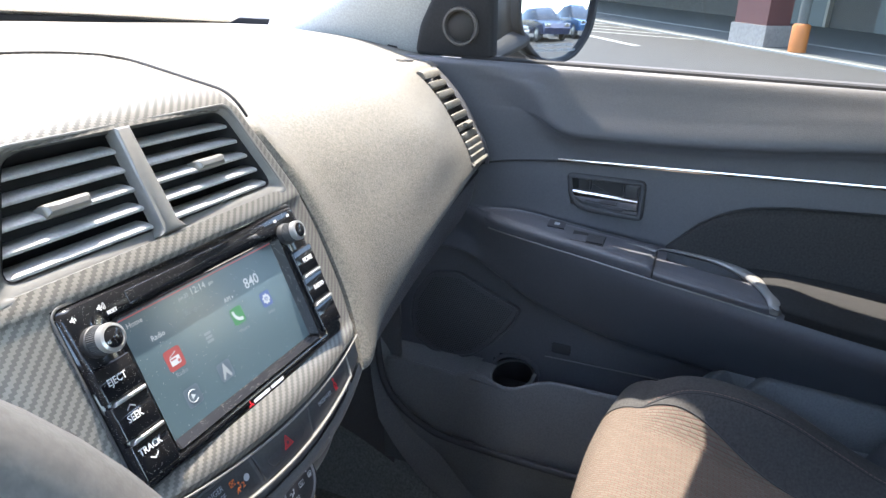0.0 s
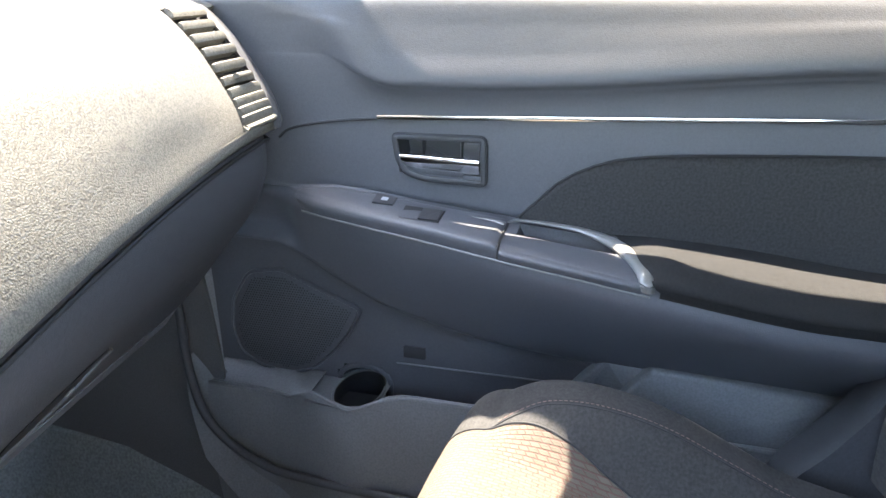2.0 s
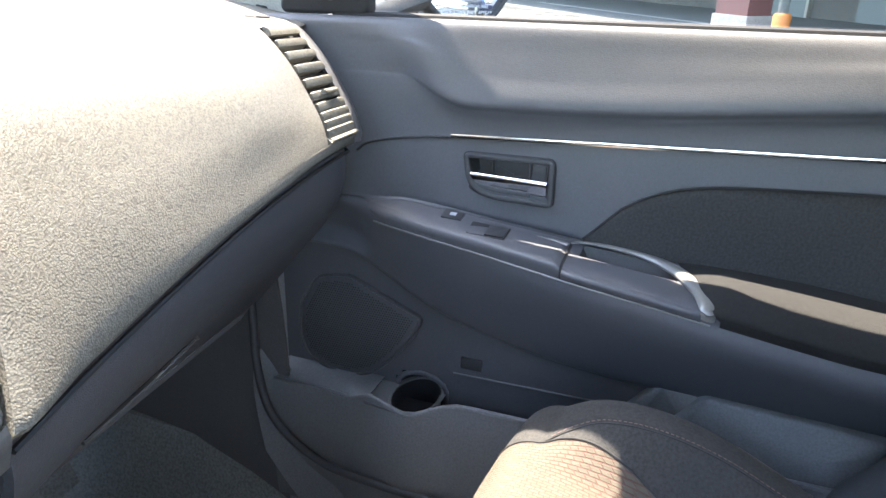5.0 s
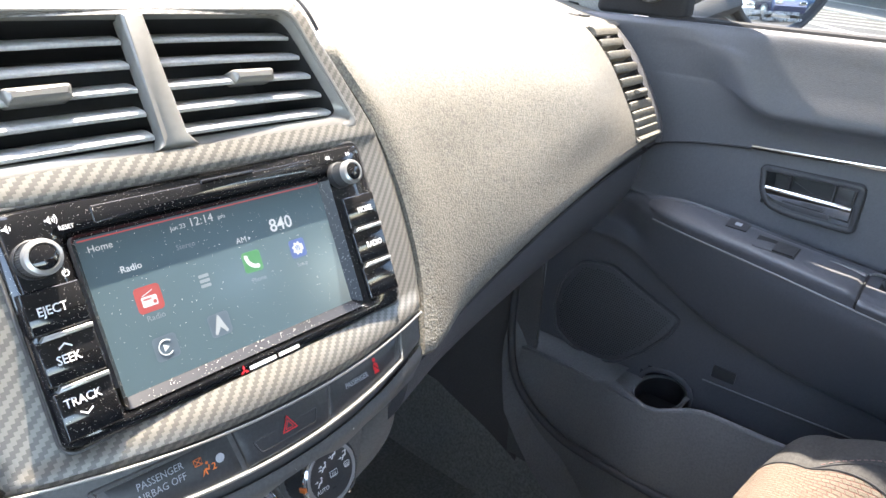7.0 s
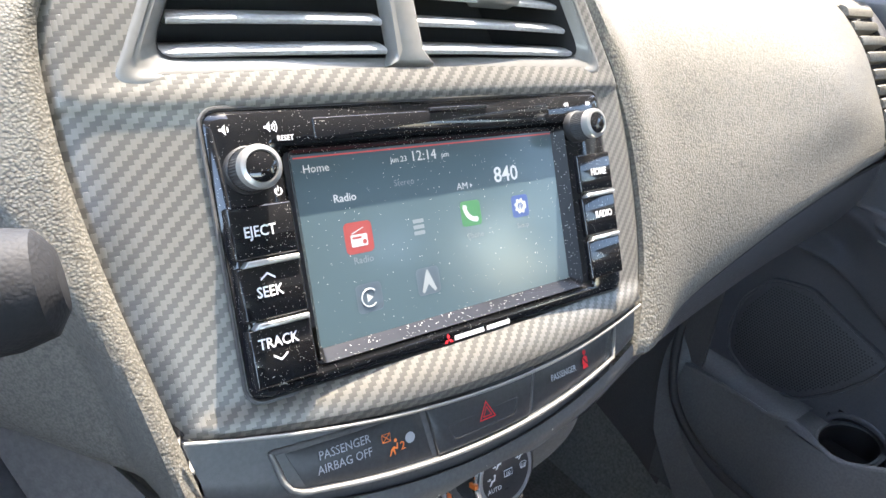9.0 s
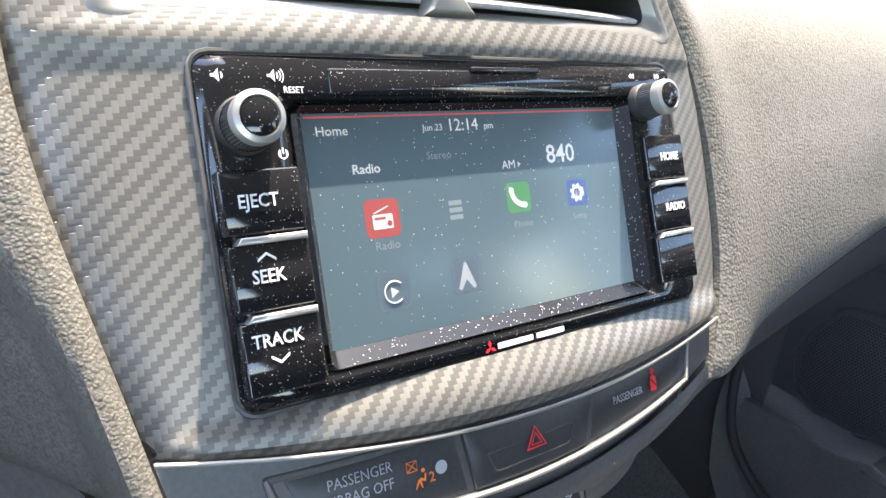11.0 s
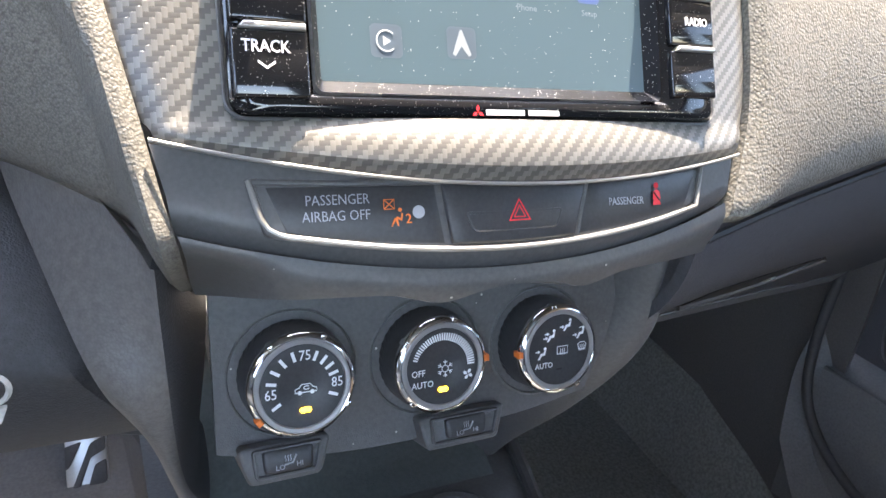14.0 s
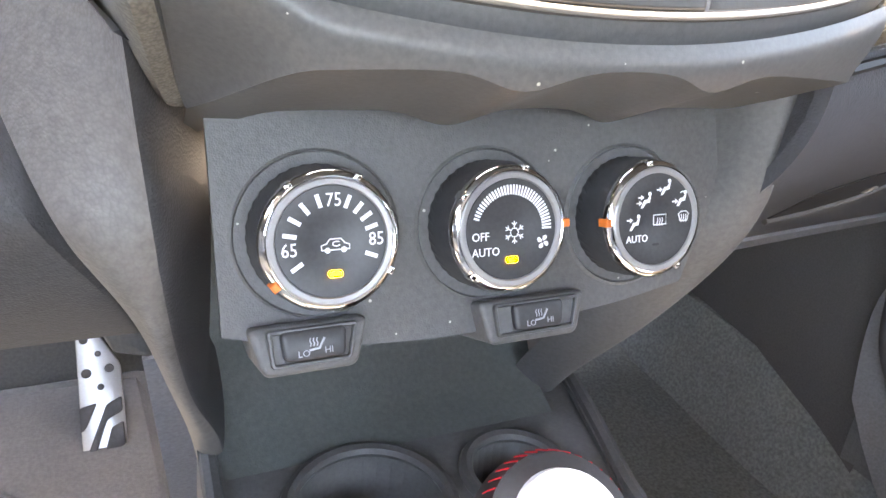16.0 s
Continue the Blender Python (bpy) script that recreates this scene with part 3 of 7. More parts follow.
def strip(pa, na, pb, nb, mp):
    bm = bmesh.new()
    a = [bm.verts.new(mp(u, v, na)) for u, v in pa]
    b = [bm.verts.new(mp(u, v, nb)) for u, v in pb]
    for i in range(len(a)):
        bm.faces.new((a[i], a[(i + 1) % len(a)], b[(i + 1) % len(a)], b[i]))
    return bm


M["slope"] = dusty("dusty_satin_black", (0.006, 0.006, 0.007), 0.24, dust=0.6, scale=1500.0, film=0.003)
M["slope"].node_tree.nodes["Principled BSDF"].inputs["Specular IOR Level"].default_value = 0.2
part("screen_slope", strip(INN, 0.0, SCR, 0.0046, SPf), M["slope"], radio)


def display():
    """Lit display behind dusty glass; reflected sky is put into the film's teal."""
    m = dusty("dusty_display_glass", (0.012, 0.016, 0.019), 0.16, dust=0.12, scale=1700, film=0.065, tint=(0.62, 1.0, 1.15))
    b = m.node_tree.nodes["Principled BSDF"]
    b.inputs["Emission Color"].default_value = (0.35, 0.55, 0.70, 1)
    b.inputs["Emission Strength"].default_value = 0.004
    return m


M["display"] = display()
bm = bmesh.new()
bm.faces.new([bm.verts.new(SP(u, v, 0.0045)) for u, v in SCR])
screen = part("display", bm, M["display"], radio, "lit menu display", smooth=False)

E_WHITE = emit("display_white", (0.68, 0.75, 0.80), 0.045)
E_DIM = emit("display_dim", (0.30, 0.36, 0.40), 0.03)
E_GREY = emit("display_grey", (0.5, 0.56, 0.6), 0.025)
E_RED = emit("display_red", (0.50, 0.10, 0.10), 0.026)
E_GREEN = emit("display_green", (0.09, 0.32, 0.15), 0.026)
E_BLUE = emit("display_blue", (0.09, 0.16, 0.42), 0.028)
E_TILE = emit("display_tile", (0.15, 0.21, 0.27), 0.013)
NS = 0.00446


def dtext(body, u, v, size, m=None, align="LEFT", sx=1.0, n=NS, bold=0.0):
    return words(body, size, SPM(u, v, n), m or E_WHITE, screen, "display_text", align, sx, bold, 0.00002)


def flat(poly, n, m, parent, name, mp=SP, label=""):
    bm = bmesh.new()
    f = bm.faces.new([bm.verts.new(mp(u, v, n)) for u, v in poly])
    bmesh.ops.triangulate(bm, faces=[f])
    return part(name, bm, m, parent, label, smooth=False)


def ring2(u, v, r0, r1, k=20, a0=0, a1=360):
    """A flat ring or arc as an outline."""
    o = [(u + r1 * math.cos(radians(a0 + (a1 - a0) * i / k)), v + r1 * math.sin(radians(a0 + (a1 - a0) * i / k))) for i in range(k + 1)]
    return o + [(u + r0 * math.cos(radians(a1 - (a1 - a0) * i / k)), v + r0 * math.sin(radians(a1 - (a1 - a0) * i / k))) for i in range(k + 1)]


flat([(-0.0655, 0.0338), (0.0635, 0.0338), (0.0635, 0.0343), (-0.0655, 0.0343)], NS, emit("display_line", (0.75, 0.09, 0.09), 0.035), screen, "header_line")
dtext("Home", -0.0625, 0.0297, 0.0042)
dtext("Jun 23", -0.0255, 0.0297, 0.0031)
dtext("12:14", -0.0160, 0.0302, 0.0058)
dtext("pm", -0.0008, 0.0297, 0.0032)
dtext("840", 0.0257, 0.0180, 0.0096, bold=0.0001)
dtext("AM", 0.0048, 0.0155, 0.0042)
flat([(0.0120, 0.0145), (0.0120, 0.0165), (0.0133, 0.0155)], NS, E_WHITE, screen, "arrow")
dtext("Radio", -0.0524, 0.0177, 0.0042, bold=0.00005)
dtext("Stereo", -0.0255, 0.0205, 0.0036, E_DIM)


def tile(u, v, h, m, name):
    return flat(rrect(u - h, u + h, v - h, v + h, h * 0.32), NS + 0.00002, m, screen, name)


tile(-0.0443, 0.0022, 0.0060, E_RED, "radio_tile")
flat(rrect(-0.0478, -0.0408, -0.0012, 0.0034, 0.0005), NS - 0.00005, E_WHITE, screen, "radio_icon")
flat(rrect(-0.0472, -0.0432, 0.0018, 0.0026, 0.0003), NS - 0.00015, E_RED, screen, "radio_icon_dial")
flat(ring2(-0.0421, 0.0004, 0.0, 0.0009), NS - 0.00015, E_RED, screen, "radio_icon_knob")
flat([(-0.0474, 0.0040), (-0.0420, 0.0060), (-0.0418, 0.0057), (-0.0470, 0.0037)], NS - 0.00005, E_WHITE, screen, "radio_icon_aerial")
dtext("Radio", -0.0437, -0.0065, 0.0038, E_DIM, "CENTER")
for k in range(3):
    flat(rrect(-0.0195, -0.0142, -0.0012 + 0.0024 * k, 0.0004 + 0.0024 * k, 0.0004), NS, E_DIM, screen, "list_icon")
tile(0.0104, 0.0037, 0.0054, E_GREEN, "phone_tile")
flat(ring2(0.0130, 0.0065, 0.0046, 0.0066, 12, 170, 265), NS - 0.00005, E_WHITE, screen, "phone_icon")
flat(ring2(0.0074, 0.0063, 0.0, 0.0012, 10), NS - 0.00005, E_WHITE, screen, "phone_icon_ear")
flat(ring2(0.0128, 0.0009, 0.0, 0.0012, 10), NS - 0.00005, E_WHITE, screen, "phone_icon_mouth")
dtext("Phone", 0.0113, -0.0058, 0.0034, E_DIM, "CENTER")
tile(0.0388, 0.0030, 0.0050, E_BLUE, "setup_tile")
gear = []
for k in range(32):
    r = 0.0036 if (k // 2) % 2 else 0.0028
    gear.append((0.0388 + r * math.cos(k * math.pi / 16), 0.0030 + r * math.sin(k * math.pi / 16)))
flat(gear, NS - 0.00005, E_WHITE, screen, "gear_icon")
flat(ring2(0.0388, 0.0030, 0.0, 0.0017), NS - 0.00005, E_BLUE, screen, "gear_icon_hole")
dtext("Setup", 0.0390, -0.0058, 0.0032, E_DIM, "CENTER")
tile(-0.0437, -0.0212, 0.0056, E_TILE, "play_tile")
part("play_ring", tube([SP(-0.0437 + 0.0034 * math.cos(radians(45 + 11.25 * k)), -0.0212 + 0.0034 * math.sin(radians(45 + 11.25 * k)), NS) for k in range(25)], 0.0003, 5), E_WHITE, screen)
flat([(-0.0448, -0.0229), (-0.0448, -0.0195), (-0.0421, -0.0212)], NS, E_WHITE, screen, "play_icon")
tile(-0.0161, -0.0203, 0.0056, E_TILE, "guide_tile")
flat([(-0.0198, -0.0243), (-0.0165, -0.0157), (-0.0158, -0.0157), (-0.0125, -0.0243), (-0.0136, -0.0250), (-0.0162, -0.0215), (-0.0187, -0.0250)], NS, E_GREY, screen, "guide_icon")

# the menu fills the panel a little to the passenger's side
for ob in screen.children:
    for vt in ob.data.vertices:
        vt.co.x = vt.co.x * 1.02 + 0.0012

# side keys, knobs, slot and badge of the radio
def key_column(u0, u1, tops, names, signs):
    for k, (t, b) in enumerate(tops):
        key = part("key", plate(rrect(u0, u1, b, t, 0.0008), -0.0018, 0.004, SPf, 0.0008), M["gloss"], radio)
        if k:
            part("bar", plate([(u0 + 0.002, t - 0.0002), (u1 - 0.0006, t - 0.0002), (u1 - 0.0006, t + 0.0018), (u0 + 0.0038, t + 0.0018)], -0.0030, 0.002, SPf, 0.0005), M["silver"], key, "silver bar over the key")
        body_ = names[k]
        if names[k]:
            words(names[k], 0.0052 if u0 < 0 else 0.0046, SPM((u0 + u1) / 2 + (-0.0015 if u0 < 0 else 0.002), (t + b) / 2 + (0.0047 if body_ == "TRACK" else 0.0), -0.0020), M["white"], key, "lettering", sx=0.86, bold=0.00006)
        if signs[k]:
            d = signs[k]
            c, w = (u0 + u1) / 2 - 0.0015, (t + b) / 2 + d * 0.0050 + (0.0047 if d < 0 else 0.0)
            flat([(c - 0.0026, w - d * 0.0009), (c, w + d * 0.0009), (c + 0.0026, w - d * 0.0009), (c + 0.0026, w - d * 0.0001), (c, w + d * 0.0017), (c - 0.0026, w - d * 0.0001)], -0.0020, M["white"], key, "chevron")


key_column(-0.0945, -0.0715, [(0.0195, 0.0018), (-0.0006, -0.0192), (-0.0216, -0.0420)], ["EJECT", "SEEK", "TRACK"], [0, 1, -1])
key_column(0.0757, 0.0990, [(0.0220, 0.0040), (0.0016, -0.0170), (-0.0194, -0.0380)], ["HOME", "RADIO", ""], [0, 0, 0])


def radio_knob(u, v, r):
    m = SPM(u, v, 0)
    kn = part("knob", lathe([(r * 1.08, 0.0), (r * 1.1, -0.003), (r * 1.02, -0.0038)], on(m), 36), M["black"], radio)
    bm = bmesh.new()
    n = 44
    rows = []
    for nn, rr in ((-0.003, r), (-0.0105, r * 0.97)):
        rows.append([bm.verts.new(on(m)(rr * (1.0 if k % 2 else 0.95) * math.cos(math.pi * k / n), rr * (1.0 if k % 2 else 0.95) * math.sin(math.pi * k / n), nn)) for k in range(2 * n)])
    for k in range(2 * n):
        bm.faces.new((rows[0][k], rows[0][(k + 1) % (2 * n)], rows[1][(k + 1) % (2 * n)], rows[1][k]))
    part("grip", bm, M["rubber"], kn, "ribbed dark grip")
    part("ring", lathe([(r * 0.98, -0.0102), (r * 1.0, -0.0125), (r * 0.95, -0.0140), (r * 0.75, -0.0146), (r * 0.70, -0.0138)], on(m), 36), M["silver"], kn, "silver ring")
    part("cap", lathe([(r * 0.71, -0.0135), (r * 0.68, -0.0143), (r * 0.42, -0.0150), (0, -0.0151)], on(m), 36), M["gloss"], kn, "black cap")


radio_knob(-0.0850, 0.0312, 0.0073)
radio_knob(0.0780, 0.0354, 0.0068)
part("disc_slot", plate(rrect(-0.058, 0.062, 0.0395, 0.0475, 0.001), 0.0006, 0.003, lambda u, v, n: SP(u, v, n - 0.0012), 0.0005), M["gloss"], radio, "disc slot flap")
part("slot_lip", plate(rrect(-0.006, 0.024, 0.0468, 0.0485, 0.0006), -0.0016, 0.0, SPf, 0.0004), M["gloss"], radio)
words("RESET", 0.0026, SPM(-0.0692, 0.0410, -0.0004), M["white"], radio, sx=0.9)
for u0, d in ((0.0755, -1), (0.0880, 1)):
    for k in (0, 1):
        flat([(u0 + d * 0.0016 * k, 0.0475), (u0 + d * (0.0016 * k + 0.0016), 0.0463), (u0 + d * 0.0016 * k, 0.0451)], -0.0004, M["white"], radio, "skip_mark")
for u0, k in ((-0.0920, 1), (-0.0765, 3)):
    flat([(u0, 0.0455), (u0 + 0.0009, 0.0455), (u0 + 0.0022, 0.0469), (u0 + 0.0022, 0.0433), (u0 + 0.0009, 0.0447), (u0, 0.0447)], -0.0004, M["white"], radio, "volume_mark")
    for q in range(k):
        flat(ring2(u0 + 0.0018, 0.0451, 0.0012 + 0.0008 * q, 0.0015 + 0.0008 * q, 8, -40, 40), -0.0004, M["white"], radio, "volume_arc")
flat(ring2(-0.0750, 0.0232, 0.0011, 0.0015, 20, 120, 420), -0.0004, M["white"], radio, "power_mark")
flat(rrect(-0.0752, -0.0748, 0.0232, 0.0250, 0.0001), -0.0004, M["white"], radio, "power_stroke")
# maker's badge as plain shapes
for a in (90, 210, 330):
    c = (-0.0130 + 0.0013 * math.cos(radians(a)), -0.0452 + 0.0013 * math.sin(radians(a)))
    ax, ay = math.cos(radians(a)), math.sin(radians(a))
    flat([(c[0] + ax * 0.0013, c[1] + ay * 0.0013), (c[0] - ay * 0.0007, c[1] + ax * 0.0007), (c[0] - ax * 0.0013, c[1] - ay * 0.0013), (c[0] + ay * 0.0007, c[1] - ax * 0.0007)], -0.0003, M["red"], radio, "badge_mark")
flat(rrect(-0.0098, 0.0060, -0.0462, -0.0443, 0.0002), -0.0003, M["white"], radio, "badge_bar")
flat(rrect(0.0076, 0.0208, -0.0462, -0.0443, 0.0002), -0.0003, M["white"], radio, "badge_bar")

# ---------------------------------------------------------------- centre air vents
VO = rounded([(-0.1205, 0.0612), (0.1135, 0.0612), (0.0815, 0.1318), (-0.0880, 0.1318)], 0.008)
VI = rounded([(-0.1065, 0.0705), (0.0995, 0.0705), (0.0750, 0.1275), (-0.0805, 0.1275)], 0.010)
vent = thing("air_vent", "twin centre air vent with sunlit louvres and grey trim", "air vent", at=SP(0, 0.1, 0))
mixo = lambda t: [(a[0] + (c[0] - a[0]) * t, a[1] + (c[1] - a[1]) * t) for a, c in zip(VO, VI)]
bm = bmesh.new()
low_ = lambda v, n, nb: n + (nb - n) * (1 - smoothstep(0.064, 0.080, v))
rings = [[bm.verts.new(CP(u, v, low_(v, n, nb))) for u, v in mixo(t)] for t, n, nb in ((0, 0.006, 0.006), (0, 0.0, 0.0006), (0.06, -0.0012, 0.0), (0.16, -0.0020, -0.0003), (0.36, -0.0018, 0.0001), (0.42, -0.0008, 0.0008), (0.55, -0.0008, 0.0011), (1, 0.0045, 0.0036), (1, 0.014, 0.014))]
for a, c in zip(rings, rings[1:]):
    for i in range(len(VO)):
        bm.faces.new((a[i], a[(i + 1) % len(VO)], c[(i + 1) % len(VO)], c[i]))
part("trim", bm, M["greytrim"], vent, "grey metallic surround")
part("throat", strip(VI, 0.003, shrink(VI, 0.003), 0.055, CP), M["black"], vent)
bm = bmesh.new()
bm.faces.new([bm.verts.new(CP(u, v, 0.054)) for u, v in VI])
part("back", bm, M["black"], vent)
DIV = [(-0.0195, 0.0660), (0.0010, 0.0660), (-0.0035, 0.0720), (-0.0075, 0.1290), (-0.0185, 0.1290), (-0.0160, 0.0720)]
part("divider", plate(DIV, -0.0004, 0.009, CP, 0.0016), M["greytrim"], vent, "grey centre bar")
for side, (a0, a1, b0, b1) in enumerate(((-0.1055, -0.0175, -0.0815, -0.0195), (-0.0015, 0.0980, -0.0060, 0.0760))):
    for k in range(5):
        t = (k + 0.35) / 5
        v = 0.0715 + (0.1275 - 0.0715) * t
        l, r = a0 + (b0 - a0) * t, a1 + (b1 - a1) * t

        def slat_pt(a, b, l=l, r=r, v=v):
            ang = 2 * math.pi * b
            # level blade with a rounded front lip
            c, s = math.cos(ang), math.sin(ang)
            d = 0.0066 * math.copysign(abs(c) ** 0.7, c)
            h = 0.0016 * math.copysign(abs(s) ** 0.6, s) * (1.0 if c < 0 else 1 - 0.5 * c) + 0.09 * d
            return CP(l + (r - l) * a, v + d * SA + h * CA, 0.0112 + d * CA - h * SA)
        bm = grid(slat_pt, 6, 20)
        slat = part("slat", bm, M["slat"], vent)
        if k == 2:
            c = (l + r) / 2 + (0.004 if side else -0.004)
            part("tab", plate(rounded([(c - 0.0128, v - 0.0040), (c + 0.0128, v - 0.0040), (c + 0.0136, v + 0.0030), (c - 0.0136, v + 0.0030)], 0.0018), 0.0016, 0.012, CP, 0.0026), M["greytrim"], slat, "grey louvre tab")

# ---------------------------------------------------------------- switch fascia under the bezel
def fascia_low(u):
    return -0.0990 + 1.40 * u * u


def fascia_pt(a, b):
    u = -0.1180 + 0.2375 * a
    t0, t1 = low_edge(u) - 0.0008, fascia_low(u)
    v = t0 + (t1 - t0) * b
    return CP(u * (1 - 0.05 * b), v, 0.0052 + 0.004 * max(0, b - 0.8) / 0.2)


part("switch_fascia", thick(grid(fascia_pt, 40, 8), -0.003), M["satin"], stack, "satin grey switch fascia")
PAN = [(-0.0925, -0.0655)] + [(u, -0.0938 + 1.28 * u * u) for u in [-0.0875 + 0.1805 * k / 18 for k in range(19)]] + [(0.0992, -0.0632), (0.075, -0.0645), (0.05, -0.0657), (0.025, -0.0667), (0.0, -0.0672), (-0.03, -0.0674), (-0.06, -0.0670)]
RIDGE = [(-0.0915, -0.0662), (-0.0897, -0.0735), (-0.0884, -0.0783), (-0.0863, -0.0817), (-0.0830, -0.0837), (-0.0795, -0.0848)] + [(u + (0.001 if u < 0 else -0.001), v + 0.0009) for u, v in PAN[2:20]] + [(0.0978, -0.0640)]
PAN = rounded(PAN[::-1], 0.0022, 3)
panel = thing("switch_panel", "dark switch panel with hazard button and airbag light", "switch panel", at=SP(0, -0.08, 0))
CPD = lambda u, v, n: CP(u, v, n + 0.0018)
part("surround", band(PAN, 0.0024, -0.0006, 0.003, CPD), M["satin"], panel, "thin dark surround")
part("ridge", tube([CPD(u, v, -0.0008) for u, v in RIDGE], [0.0008] + [0.0010] * (len(RIDGE) - 2) + [0.0005], 8), M["greytrim"], panel, "silver ridge along the lower edge")
top_ = lambda u: -0.0692 + 0.28 * u * u + 0.012 * u
bot_ = lambda u: -0.0910 + 1.15 * u * u


def arc_btn(u0, u1, sh0, sh1):
    k = 10
    t = [(u0 + (u1 - u0) * i / k, top_(u0 + (u1 - u0) * i / k)) for i in range(k + 1)]
    w0, w1 = u0 + sh0, u1 + sh1
    b = [(w0 + (w1 - w0) * i / k, bot_(w0 + (w1 - w0) * i / k)) for i in range(k + 1)]
    return t + b[::-1]


left_key = part("airbag_lamp", plate(arc_btn(-0.0868, -0.0300, 0.006, 0.0030), 0.0002, 0.006, CPD, 0.0008), M["button"], panel)
haz = part("hazard_button", plate(arc_btn(-0.0280, 0.0338, 0.0030, -0.0072), -0.0008, 0.006, CPD, 0.0010), M["button"], panel)
right_key = part("belt_lamp", plate(arc_btn(0.0352, 0.0955, -0.0072, -0.010), 0.0002, 0.006, CPD, 0.0008), M["button"], panel)
part("finger_dish", band(rounded([(-0.020, -0.0795), (-0.0165, -0.0872), (0.018, -0.0872), (0.0215, -0.0795)], 0.002, 3), 0.0010, -0.0010, 0.0, CPD), M["button"], haz)


def csp(u, v, n):
    return lambda x, y, h: CPD(u + x, v + y, n - h)


words("PASSENGER", 0.0048, csp(-0.0640, -0.0735, -0.0004), M["dimwhite"], left_key, sx=0.84, bold=-0.00004)
words("AIRBAG OFF", 0.0048, csp(-0.0646, -0.0787, -0.0004), M["dimwhite"], left_key, sx=0.84, bold=-0.00004)
flat(ring2(-0.0368, -0.0786, 0.0, 0.0022, 20), -0.0006, M["dimwhite"], left_key, "status_light", CPD)
# airbag sign: crossed box, seated shape and figure
SGN = [(-0.0018, -0.0016), (0.0018, -0.0016), (0.0018, 0.0016), (-0.0018, 0.0016)]
part("sign_box", tube([CPD(-0.0470 + a, -0.0756 + b, -0.0004) for a, b in SGN + SGN[:1]], 0.00018, 5), M["orange"], left_key)
for q in (0, 1):
    part("sign_cross", tube([CPD(-0.0470 + a, -0.0756 + b, -0.0004) for a, b in (SGN[q], SGN[q + 2])], 0.00018, 5), M["orange"], left_key)
flat(ring2(-0.0434, -0.0776, 0.0, 0.0007, 10), -0.0006, M["orange"], left_key, "sign_head", CPD)
flat([(-0.0440 + 0.72 * (a + 0.0440), -0.0815 + 0.72 * (b + 0.0815)) for a, b in ((-0.0478, -0.0836), (-0.0462, -0.0800), (-0.0445, -0.0790), (-0.0430, -0.0800), (-0.0425, -0.0775), (-0.0418, -0.0778), (-0.0424, -0.0812), (-0.0445, -0.0803), (-0.0440, -0.0836), (-0.0446, -0.0836), (-0.0455, -0.0808), (-0.0472, -0.0836))], -0.0006, M["orange"], left_key, "sign_seat", CPD)
words("2", 0.0046, csp(-0.0404, -0.0808, -0.0004), M["orange"], left_key)
words("PASSENGER", 0.0043, csp(0.0527, -0.0785, -0.0004), M["dimwhite"], right_key, sx=0.82)
flat(ring2(0.0690, -0.0728, 0.0, 0.00135, 14), -0.0006, M["red"], right_key, "belt_sign_top", CPD)
flat([(0.0668, -0.0782), (0.0672, -0.0752), (0.0690, -0.0743), (0.0708, -0.0752), (0.0712, -0.0782), (0.0706, -0.0784), (0.0712, -0.0806), (0.0668, -0.0806), (0.0674, -0.0784)], -0.0006, M["red"], right_key, "belt_sign", CPD)
part("belt_sign_strap", tube([CPD(0.0674, -0.0754, -0.0008), CPD(0.0703, -0.0786, -0.0008)], 0.00028, 5), M["black"], right_key)
for r0, r1 in ((0.0040, 0.0048), (0.0021, 0.0027)):
    tri3 = [(0.0018 + q * math.cos(radians(a)) * 1.12, -0.0808 + q * math.sin(radians(a)) * 1.12) for q in (r0, r1) for a in (90, 210, 330)]
    bm = bmesh.new()
    vs = [bm.verts.new(CPD(u, v, -0.0014)) for u, v in tri3]
    for k in range(3):
        bm.faces.new((vs[k], vs[(k + 1) % 3], vs[3 + (k + 1) % 3], vs[3 + k]))
    part("hazard_triangle", bm, M["red"], haz, smooth=False)

# apron: rounded lower nose of the stack, scalloped over the heater knobs
KU = (-0.0655, -0.0026, 0.0599)
KV = (-0.1448, -0.1458, -0.1467)
LEAN = 7.5  # the heater panel stands steeper than the stack


def apron_pt(a, b):
    u = -0.1125 + 0.0085 * min(1, b * 1.25) + (0.2275 - 0.0085 * min(1, b * 1.25)) * a
    t = fascia_low(u) - 0.0006
    lip = -0.1035 - 0.0045 * math.exp(-((abs(u - 0.004) - 0.031) / 0.013) ** 2) - 0.003 * (1 - (u / 0.113) ** 2)
    v = t + (lip - t) * min(1, b * 1.25)
    n = 0.0035 + 0.016 * smoothstep(0.004, 0.026, t - v) + 0.050 * smoothstep(0.80, 1.0, b)
    # the driver's end tucks in behind the pad's tail
    n += 0.046 * smoothstep(-0.078, -0.108, u) * smoothstep(0.05, 0.75, b)
    return CP(u, v, n)


part("apron", grid(apron_pt, 60, 24), M["apron"], stack, "dark rounded apron under the switches")

# ---------------------------------------------------------------- heater controls
heater = thing("heater_panel", "dark heater control panel with three chrome-ringed knobs", "heater control", at=SP(0, -0.14, 0.08))


